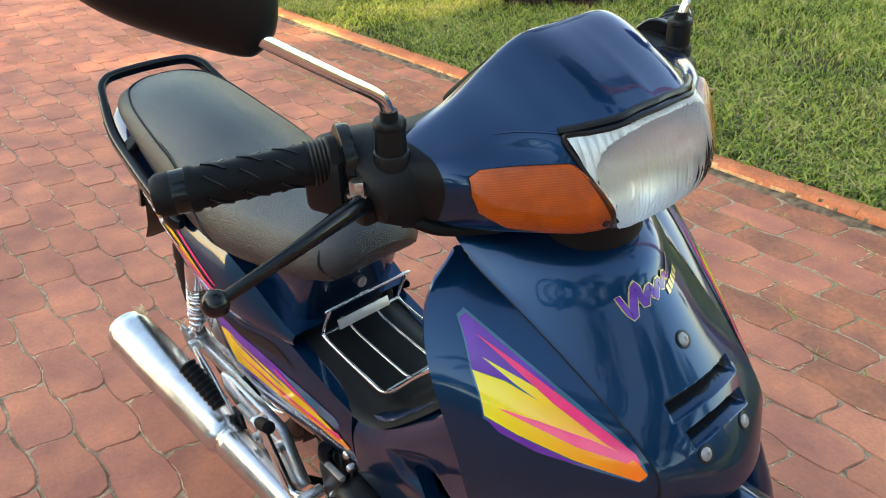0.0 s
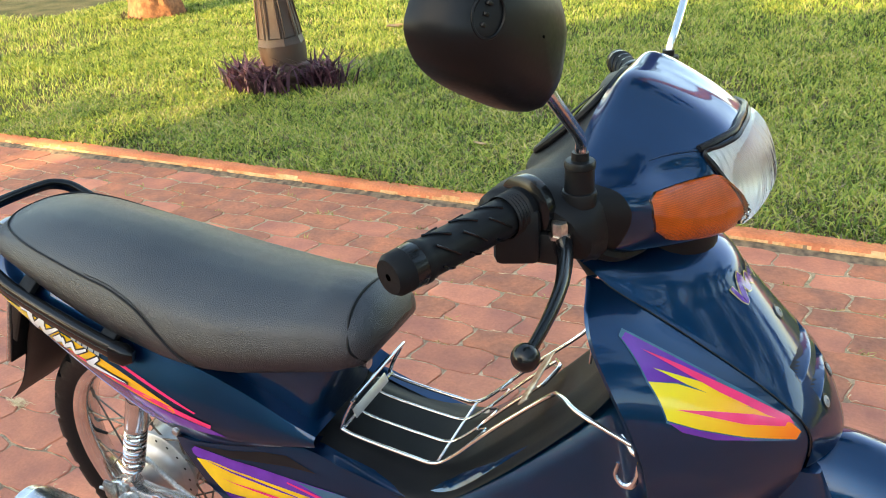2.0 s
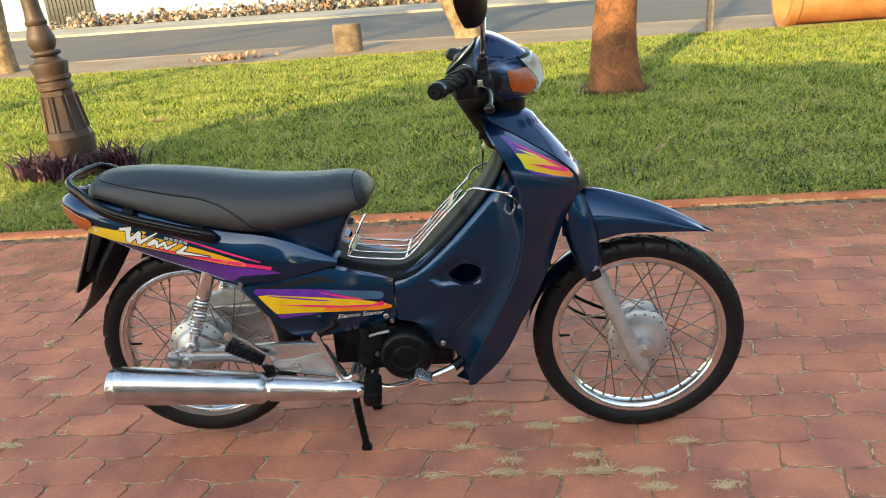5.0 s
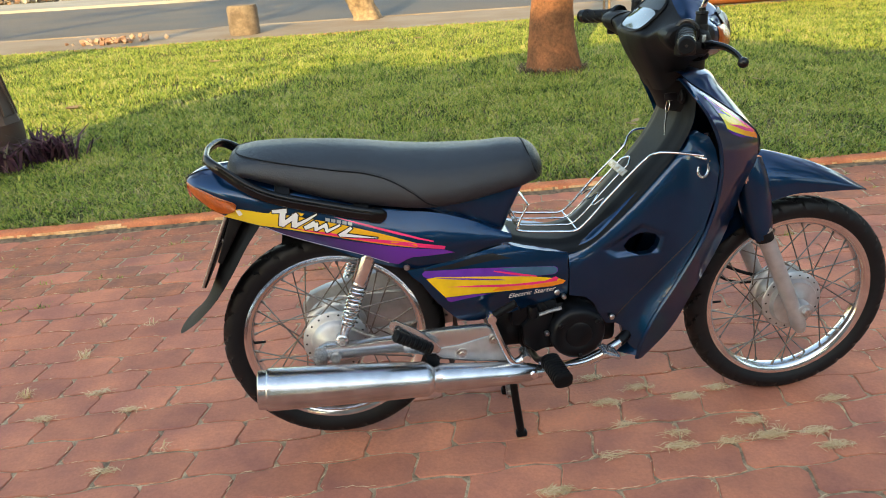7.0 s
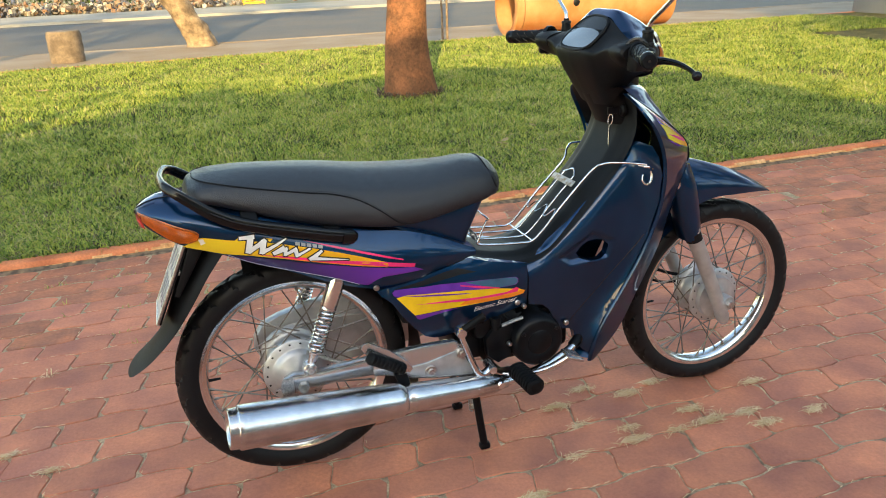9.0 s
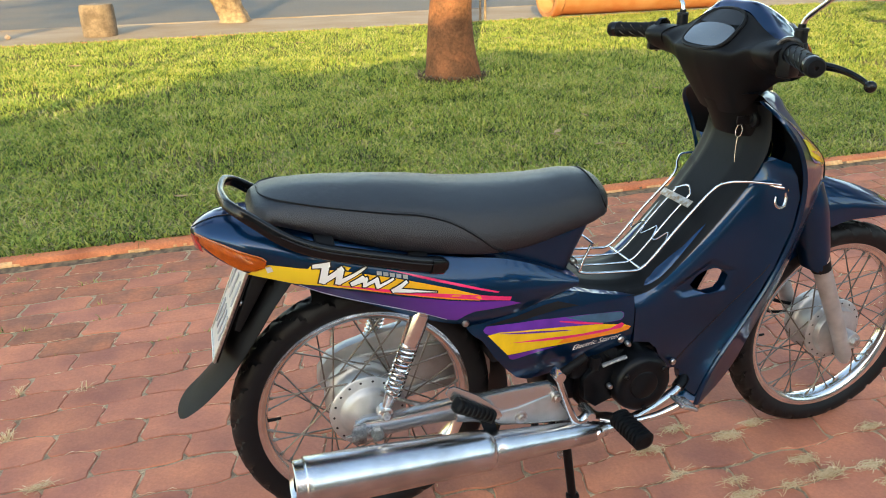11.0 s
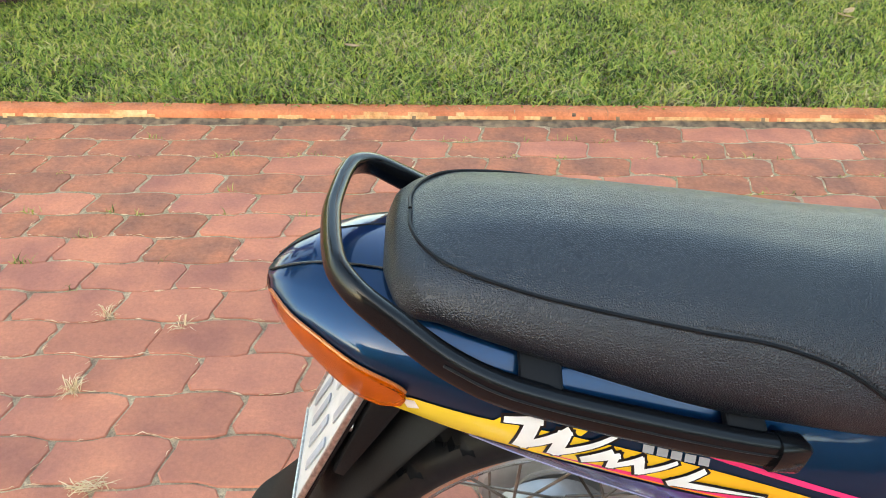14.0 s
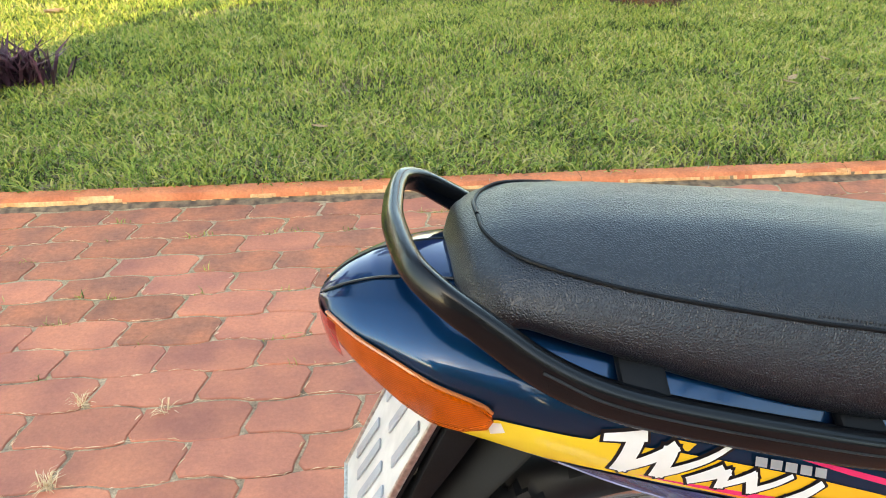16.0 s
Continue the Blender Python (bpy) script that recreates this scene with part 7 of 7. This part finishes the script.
# a white brush mark: bold slanting strokes that shrink into a long sweep
STROKES = (((-0.098, 0.6945), (-0.070, 0.6945), 0.0075, 0.0090), ((-0.076, 0.6950), (-0.084, 0.6585), 0.0130, 0.0125), ((-0.084, 0.6600), (-0.047, 0.6840), 0.0110, 0.0095), ((-0.050, 0.6830), (-0.056, 0.6545), 0.0125, 0.0110), ((-0.056, 0.6560), (-0.004, 0.6800), 0.0100, 0.0030), ((-0.010, 0.6630), (-0.031, 0.6510), 0.0070, 0.0090), ((-0.031, 0.6500), (-0.004, 0.6590), 0.0075, 0.0070), ((-0.006, 0.6600), (-0.008, 0.6440), 0.0085, 0.0070), ((-0.008, 0.6450), (0.016, 0.6560), 0.0060, 0.0075), ((0.014, 0.6560), (0.017, 0.6390), 0.0090, 0.0075), ((0.017, 0.6400), (0.045, 0.6520), 0.0070, 0.0040), ((0.044, 0.6280), (0.070, 0.6430), 0.0085, 0.0060), ((0.070, 0.6430), (0.058, 0.6330), 0.0055, 0.0050), ((0.046, 0.6290), (0.080, 0.6235), 0.0085, 0.0060), ((0.078, 0.6240), (0.126, 0.6155), 0.0060, 0.0010))


def stroke_quads(grow):
    """The outlines of the strokes, grown by a border."""
    out = []
    for (ax, az), (bx, bz), wa, wb in STROKES:
        d = np.array((bx - ax, bz - az))
        d = d / np.linalg.norm(d)
        n = np.array((-d[1], d[0]))
        a, b = np.array((ax, az)) - d * (0.002 + grow), np.array((bx, bz)) + d * (0.002 + grow)
        out.append([tuple(a + n * (wa / 2 + grow)), tuple(b + n * (wb / 2 + grow)), tuple(b - n * (wb / 2 + grow)), tuple(a - n * (wa / 2 + grow))])
    return out


for s in (-1, 1):
    panel = [o for o in bike.children if o.name.startswith("tail_panel")][0 if s < 0 else 1]
    for name, outline, m, lift in (("stripe", tail_purple, TAILPURPLE, 0.0009), ("stripe", tail_yellow, TAILYELLOW, 0.0012), ("stripe", tail_orange, ORANGE, 0.0015), ("stripe", tail_pink, PINK, 0.0016), ("stripe", tail_pink2, PINK, 0.0010)):
        part(name, sheet(outline, on_tail_at(s, lift), (), 0.012), m, panel)
    for flick in tail_flicks:
        part("stripe", sheet(flick, on_tail_at(s, 0.0013), (), 0.012), TAILYELLOW, panel)
    for grow, m, lift in ((0.0024, INK, 0.0018), (0.0, WHITE, 0.0026)):
        part("script_mark", join(*[sheet(q, on_tail_at(s, lift + 0.00004 * k), (), 0.008) for k, q in enumerate(stroke_quads(grow))]), m, panel, "white brush mark in slanting strokes" if m is WHITE else "")
    for k in range(5):
        bx, bz = 0.016 + 0.0122 * k, 0.6712 - 0.0034 * k
        part("small_mark", sheet([(bx, bz), (bx + 0.0095, bz - 0.0026), (bx + 0.0088, bz - 0.0096), (bx - 0.0006, bz - 0.0070)], on_tail_at(s, 0.0030), (), 0.012), GREYMARK, panel)
    rim_print = [(x, s * (float(tail_y(x, z)) + 0.0014), z) for x, z in ((-0.125, 0.6535), (-0.084, 0.6320), (-0.033, 0.6130), (0.029, 0.5930), (0.093, 0.5710), (0.150, 0.5460))]
    part("print_border", sweep(rim_print, 0.0008, 5, 50), PALEPRINT, panel)
    white_tag = sheet([(-0.182, 0.698), (-0.172, 0.699), (-0.168, 0.688), (-0.178, 0.683)], on_tail_at(s, 0.0018), (), 0.01)
    part("worn_spot", white_tag, WHITE, panel)

    covered = [o for o in bike.children if o.name.startswith("side_cover")][0 if s < 0 else 1]
    c_purple = [(0.224, 0.512), (0.231, 0.518), (0.344, 0.511), (0.449, 0.500), (0.500, 0.494), (0.548, 0.489), (0.556, 0.483), (0.556, 0.474), (0.548, 0.468), (0.494, 0.470), (0.356, 0.488), (0.260, 0.499), (0.236, 0.500), (0.227, 0.505)]
    c_teal = [(0.410, 0.503), (0.479, 0.4965), (0.547, 0.4885), (0.555, 0.482), (0.554, 0.474), (0.546, 0.469), (0.494, 0.471), (0.452, 0.486)]
    c_yellow = [(0.233, 0.499), (0.260, 0.501), (0.329, 0.493), (0.409, 0.483), (0.494, 0.4695), (0.559, 0.455), (0.576, 0.447), (0.571, 0.440), (0.540, 0.436), (0.468, 0.439), (0.411, 0.442), (0.343, 0.446), (0.276, 0.4465)]
    c_orange = [(0.410, 0.456), (0.495, 0.448), (0.553, 0.449), (0.564, 0.452), (0.576, 0.447), (0.571, 0.440), (0.540, 0.4362), (0.468, 0.4392), (0.390, 0.4470)]
    c_pink = [(0.278, 0.4745), (0.356, 0.468), (0.452, 0.457), (0.523, 0.454), (0.551, 0.462), (0.558, 0.456), (0.553, 0.449), (0.495, 0.448), (0.410, 0.455), (0.343, 0.4645)]
    c_pink2 = [(0.396, 0.499), (0.451, 0.485), (0.502, 0.471), (0.504, 0.467), (0.451, 0.4795), (0.396, 0.4965)]
    c_purple2 = [(0.277, 0.4455), (0.343, 0.445), (0.391, 0.4405), (0.324, 0.436), (0.289, 0.432), (0.281, 0.436)]
    c_streak = [(0.251, 0.500), (0.329, 0.490), (0.409, 0.476), (0.426, 0.471), (0.356, 0.481), (0.279, 0.494)]
    for outline, m, lift in ((c_purple, PURPLE, 0.0009), (c_purple2, PURPLE, 0.0009), (c_yellow, YELLOW, 0.0012), (c_orange, ORANGE, 0.0015), (c_teal, TEAL, 0.0013), (c_streak, PURPLE, 0.0016), (c_pink, PINK, 0.0018), (c_pink2, PINK, 0.0016)):
        part("stripe", sheet(outline, on_cover_at(s, lift), (), 0.012), m, covered)
    words = bpy.data.curves.new("lettering", "FONT")
    words.body, words.size, words.shear, words.space_character = "Electric Starter", 0.0175, 0.35, 1.02
    holder = new("lettering", words)
    bpy.context.view_layer.update()
    flat = bpy.data.meshes.new_from_object(holder.evaluated_get(bpy.context.evaluated_depsgraph_get()))
    bpy.data.objects.remove(holder)
    co = np.array([v.co[:] for v in flat.vertices])
    fs = [tuple(p.vertices) for p in flat.polygons]
    span = co[:, 0].max()
    run = co[:, 0] if s < 0 else span - co[:, 0]
    ax, az = 0.430 + run * (0.122 / span), 0.4195 + co[:, 1] * 1.0 + 0.004 * run / span
    part("lettering", (on_cover_at(s, 0.0016)(ax, az), fs), WHITE, covered, "white printed words", 0)

shield_outline = [(-0.157, 0.882), (-0.149, 0.886), (-0.138, 0.866), (-0.119, 0.832), (-0.099, 0.797), (-0.0905, 0.777), (-0.0895, 0.768), (-0.0925, 0.761), (-0.098, 0.759), (-0.134, 0.773), (-0.163, 0.794), (-0.176, 0.806), (-0.170, 0.845)]
s_purple = [(-0.157, 0.880), (-0.150, 0.883), (-0.140, 0.864), (-0.120, 0.829), (-0.138, 0.830), (-0.152, 0.838), (-0.169, 0.845)]
s_pink = [(-0.153, 0.870), (-0.136, 0.848), (-0.114, 0.815), (-0.0925, 0.783), (-0.0925, 0.775), (-0.108, 0.790), (-0.129, 0.821)]
s_thin = [(-0.158, 0.854), (-0.136, 0.834), (-0.117, 0.810), (-0.109, 0.795), (-0.132, 0.816), (-0.146, 0.834)]
s_yellow = [(-0.169, 0.845), (-0.152, 0.837), (-0.128, 0.814), (-0.104, 0.788), (-0.094, 0.777), (-0.0905, 0.766), (-0.097, 0.760), (-0.133, 0.777), (-0.160, 0.795), (-0.175, 0.809)]
s_pink2 = [(-0.166, 0.817), (-0.144, 0.808), (-0.118, 0.795), (-0.095, 0.780), (-0.101, 0.776), (-0.129, 0.789)]
s_purple2 = [(-0.175, 0.807), (-0.160, 0.794), (-0.134, 0.776), (-0.121, 0.769), (-0.153, 0.781), (-0.170, 0.795)]
wings = [o for o in bike.children if o.name.startswith("leg_shield_wing")]
for s, holder in ((-1, wings[0]), (1, wings[1])):
    for outline, m, lift in ((shield_outline, TEAL, 0.0010), (s_purple, PURPLE, 0.0016), (s_purple2, PURPLE, 0.0016), (s_yellow, LEMON, 0.0019), (s_thin, LEMON, 0.0024), (s_pink, PINK, 0.0026), (s_pink2, PINK, 0.0026)):
        part("stripe", sheet(outline, on_shield_at(s, lift + 0.0008), (), 0.006), m, holder)
    part("seam", sweep([(float(S_X(z)) + 0.0012, s * (float(S_Y(z)) + 0.0006), z) for z in np.linspace(0.735, 0.915, 20)], 0.0010, 6, 40), INK, holder)


def nose_at(y, z, lift):
    """A place on the nose cover, pushed out along its normal, and that normal."""
    e = 0.002
    dx_dy = float(shield_x(y + e, z) - shield_x(y - e, z)) / (2 * e)
    dx_dz = float(shield_x(y, z + e) - shield_x(y, z - e)) / (2 * e)
    nrm = Vector((1, -dx_dy, -dx_dz)).normalized()
    return Vector((float(shield_x(y, z)) + 0.0035, y, z)) + nrm * lift, nrm


for y, z in ((0.0, 0.846), (0.028, 0.768), (-0.034, 0.768)):
    c, nrm = nose_at(y, z, 0.0004)
    face = Matrix.Translation(c) @ nrm.to_track_quat("X", "Z").to_matrix().to_4x4()
    # flat black ring, coloured as the shaded gap round the bolt head
    part("bolt_gap_shade", moved(lathe([(0.0088, 0.0004), (0.0080, 0.0007), (0.0062, 0.0005)], 24, "x"), face), INK, nose_cover)
    part("nose_bolt", moved(lathe([(0.0, 0.0010), (0.0020, 0.0010), (0.0022, 0.0018), (0.0052, 0.0016), (0.0064, 0.0006), (0.0066, -0.001)], 20, "x"), face), NOSEBOLT, nose_cover)
nose_line = spline([(-0.042, 0.889), (-0.036, 0.874), (-0.023, 0.895), (-0.020, 0.880), (-0.009, 0.890), (-0.005, 0.882), (0.004, 0.891), (0.008, 0.885), (0.016, 0.893), (0.020, 0.888), (0.036, 0.901)], 45)
nose_w = np.interp(np.linspace(0, 1, 45), [0, 0.15, 0.7, 1], [0.0045, 0.0070, 0.0055, 0.001])
for w, m, lift in ((0.0022, GOLDMARK, 0.0050), (0.0, PURPLE, 0.0056)):
    st = np.array(ribbon(nose_line, nose_w + w))
    ab = np.stack([st[:45], st[45:][::-1]], 1)
    part("nose_mark", net(np.stack([shield_x(ab[..., 0], ab[..., 1]) + lift, ab[..., 0], ab[..., 1]], -1)), m, nose_cover, "purple zigzag mark with a pale edge" if lift > 0.0053 else "")
for k in range(5):
    y0, z0 = 0.012 + 0.0062 * k, 0.8765 + 0.0012 * k
    part("nose_bar", sheet([(y0, z0), (y0 + 0.0048, z0 + 0.0010), (y0 + 0.0052, z0 + 0.0072), (y0 + 0.0004, z0 + 0.0062)], lambda a, b: np.stack([shield_x(a, b) + 0.005, a, b], -1), (), 0.008), GOLDMARK, nose_cover)

# ---- the pavers, one by one ----
PX, PY, X0, Y0 = 0.2335, 0.1175, -0.765, 0.002


def paver_outline(gap):
    """The stepped outline of one interlocking paver round its middle."""
    def step(x):
        return 0.0062 * max(-1.0, min(1.0, 1.9 * math.sin(2 * math.pi * x / PX + 0.6)))

    def joint(s):
        return 0.010 * max(-1.0, min(1.0, 3.0 * (s - 0.5)))

    hw, hh, pts = PX / 2, PY / 2, []
    for s in np.linspace(-0.98, 0.90, 11):
        x = s * (hw - gap)
        pts.append((x, -hh + gap - step(x)))
    for s in np.linspace(0, 1, 6)[:-1]:
        pts.append((hw - gap + joint(s), (-hh + gap - step(hw)) * (1 - s) + (hh - gap + step(hw)) * s))
    for s in np.linspace(0.98, -0.90, 11):
        x = s * (hw - gap)
        pts.append((x, hh - gap + step(x)))
    for s in np.linspace(1, 0, 6)[:-1]:
        pts.append((-hw + gap + joint(s), (-hh + gap - step(-hw)) * (1 - s) + (hh - gap + step(-hw)) * s))
    return pts


def paver_geo(gap):
    rim = np.array(paver_outline(gap))
    rows = [np.c_[rim, np.full(len(rim), -0.012)], np.c_[rim, np.full(len(rim), -0.0022)], np.c_[rim * (0.978, 0.958), np.zeros(len(rim))]]
    v, f = net(rows, False, True)
    n = len(rim)
    f.append(tuple(2 * n + i for i in range(n)))
    return v, f


paver_kinds = []
for gap, m in ((0.0018, PAVER), (0.0024, PAVER), (0.0031, PAVER), (0.0024, DARKPAVER), (0.0034, DARKPAVER)):
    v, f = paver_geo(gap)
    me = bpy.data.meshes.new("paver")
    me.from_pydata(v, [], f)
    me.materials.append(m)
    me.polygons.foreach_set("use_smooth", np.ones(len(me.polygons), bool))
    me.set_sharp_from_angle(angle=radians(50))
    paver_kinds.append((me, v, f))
pavement = bpy.data.objects["pavement"]
rest, darker, prng = [], [], random.Random(5)
for k in range(-17, 16):
    y = Y0 + PY * (k + 0.5)
    shift = 0.5 if k % 2 == 0 else 0.0
    for i in range(-25, 27):
        x = X0 + PX * (i + shift)
        near = -1.05 < x < 1.75 and -0.62 < y
        tilt = pose(x + prng.gauss(0, 0.0012), y + prng.gauss(0, 0.0012), prng.gauss(0, 0.0007), prng.gauss(0, 0.25), prng.gauss(0, 0.2), prng.gauss(0, 0.6))
        # from y 0.9 on, the darker paver kind grows more frequent towards the kerb
        toned = prng.random() < (0.0 if y < 0.9 else min(0.85, (y - 0.8) * 1.1))
        me, v, f = prng.choice(paver_kinds[3:] if toned else paver_kinds[:3])
        if near:
            ob = new("paver", me)
            ob.parent, ob.matrix_basis = pavement, tilt
        else:
            (darker if toned else rest).append((tilt, v, f))
for pieces, m, label in ((rest, PAVER, "red interlocking concrete pavers of the wider drive"), (darker, DARKPAVER, "darker red pavers, more of them towards the kerb")):
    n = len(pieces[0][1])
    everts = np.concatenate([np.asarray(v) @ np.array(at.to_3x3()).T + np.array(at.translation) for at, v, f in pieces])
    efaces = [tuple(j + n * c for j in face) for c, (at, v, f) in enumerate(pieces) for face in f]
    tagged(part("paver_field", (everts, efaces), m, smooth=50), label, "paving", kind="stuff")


# dry weeds and straw in the joints
def joint_point(k, x):
    """A place on the joint below row k."""
    shift = 0.5 if k % 2 == 0 else 0.0
    u = x - X0 - PX * shift
    return Y0 + PY * k - 0.0062 * max(-1.0, min(1.0, 1.9 * math.sin(2 * math.pi * u / PX + 0.6)))


def straws(lines, width):
    """Thin bent strands: each line is three points."""
    p = np.array(lines)
    way = p[:, 2] - p[:, 0]
    side = np.stack([-way[:, 1], way[:, 0], np.zeros(len(p))], -1)
    side *= (width * (0.6 + 0.8 * rng.random(len(p))) / (np.linalg.norm(side, axis=1) + 1e-9))[:, None] / 2
    v = np.stack([p[:, 0] - side * 0.5, p[:, 0] + side * 0.5, p[:, 1] - side, p[:, 1] + side, p[:, 2]], 1).reshape(-1, 3)
    k = np.arange(len(p))[:, None] * 5
    return v, np.stack([k + (0, 1, 3), k + (0, 3, 2), k + (2, 3, 4)], 1).reshape(-1, 3)


MATS = ((0.724, 0.128, 60), (0.839, 0.050, 90), (0.729, -0.009, 110), (0.954, -0.022, 150), (1.055, 0.004, 90), (1.076, -0.165, 110), (1.088, -0.232, 170), (1.212, -0.238, 120), (1.226, -0.300, 120), (0.850, -0.230, 120), (0.489, -0.340, 110), (1.335, -0.110, 90), (0.86, -0.18, 60), (0.749, -0.116, 50), (-0.768, 0.354, 60), (-0.893, 0.236, 70), (-0.634, -0.050, 60), (-0.650, 0.236, 50), (0.66, -0.235, 50), (0.98, -0.238, 60), (1.40, -0.30, 80))
STARS = ((-0.885, 0.598, 46), (-0.985, 0.373, 44), (-0.71, 0.80, 16), (-0.90, 0.84, 26), (-0.50, 0.02, 10), (1.12, -0.23, 26), (-1.32, 0.47, 24))
lines = []
for bx, by, n in MATS:
    for _ in range(n):
        a, w = rng.random() * 2 * np.pi, 0.008 + 0.016 * rng.random()
        c = np.array((bx + rng.normal(0, 0.020), by + rng.normal(0, 0.007), 0.001 + 0.007 * rng.random()))
        d = np.array((math.cos(a), 0.7 * math.sin(a), 0)) * w
        lines.append((c - d, c + (rng.normal(0, 0.003), rng.normal(0, 0.003), 0.003), c + d))
for bx, by, n in STARS:
    for _ in range(n):
        a, w = rng.random() * 2 * np.pi, 0.015 + 0.028 * rng.random()
        c = np.array((bx + rng.normal(0, 0.006), by + rng.normal(0, 0.004), 0.0))
        d = np.array((math.cos(a), math.sin(a), 0)) * w
        rise = 0.006 + 0.022 * rng.random()
        lines.append((c, c + d * 0.55 + (0, 0, rise), c + d + (0, 0, rise * 0.8)))
for _ in range(5200):
    k, x = int(rng.integers(-9, 16)), rng.uniform(-2.6, 2.8)
    if noise.noise(Vector((x * 1.7, k * 0.45, 4.0))) < -0.12:
        continue
    w = 0.005 + 0.014 * rng.random()
    if rng.random() < 0.75:
        lines.append(((x - w, joint_point(k, x - w) + rng.normal(0, 0.0016), 0.0004), (x, joint_point(k, x) + rng.normal(0, 0.002), 0.0018 + 0.002 * rng.random()), (x + w, joint_point(k, x + w) + rng.normal(0, 0.0016), 0.0006)))
    else:
        i = round((x - X0) / PX)
        vx = X0 + PX * (i + (0.0 if k % 2 == 0 else 0.5))
        vy = Y0 + PY * (k + 0.15 + 0.7 * rng.random())
        lines.append(((vx - 0.004 + rng.normal(0, 0.002), vy - w * 0.7, 0.0004), (vx + rng.normal(0, 0.002), vy, 0.002), (vx + 0.004 + rng.normal(0, 0.002), vy + w * 0.7, 0.0006)))
tagged(part("dry_weeds", straws(lines, 0.0021), STRAW, smooth=0), "dry straw-coloured weeds and strands in the paving joints", "weeds", kind="stuff")
green = []
for _ in range(150):
    k, x = int(rng.integers(8, 16)), rng.uniform(-2.4, 2.8)
    n = rng.integers(3, 12)
    green.append(np.stack([rng.normal(x, 0.014, n), rng.normal(joint_point(k, x), 0.004, n), np.full(n, -0.005)], -1))
green = np.concatenate(green)
v, f = blades(len(green), lambda n: green, 0.020, 0.0024, 1.3)
tagged(part("green_weeds", (v, f), GRASS, smooth=0), "small green weeds in joints near the kerb", "weeds", kind="stuff")
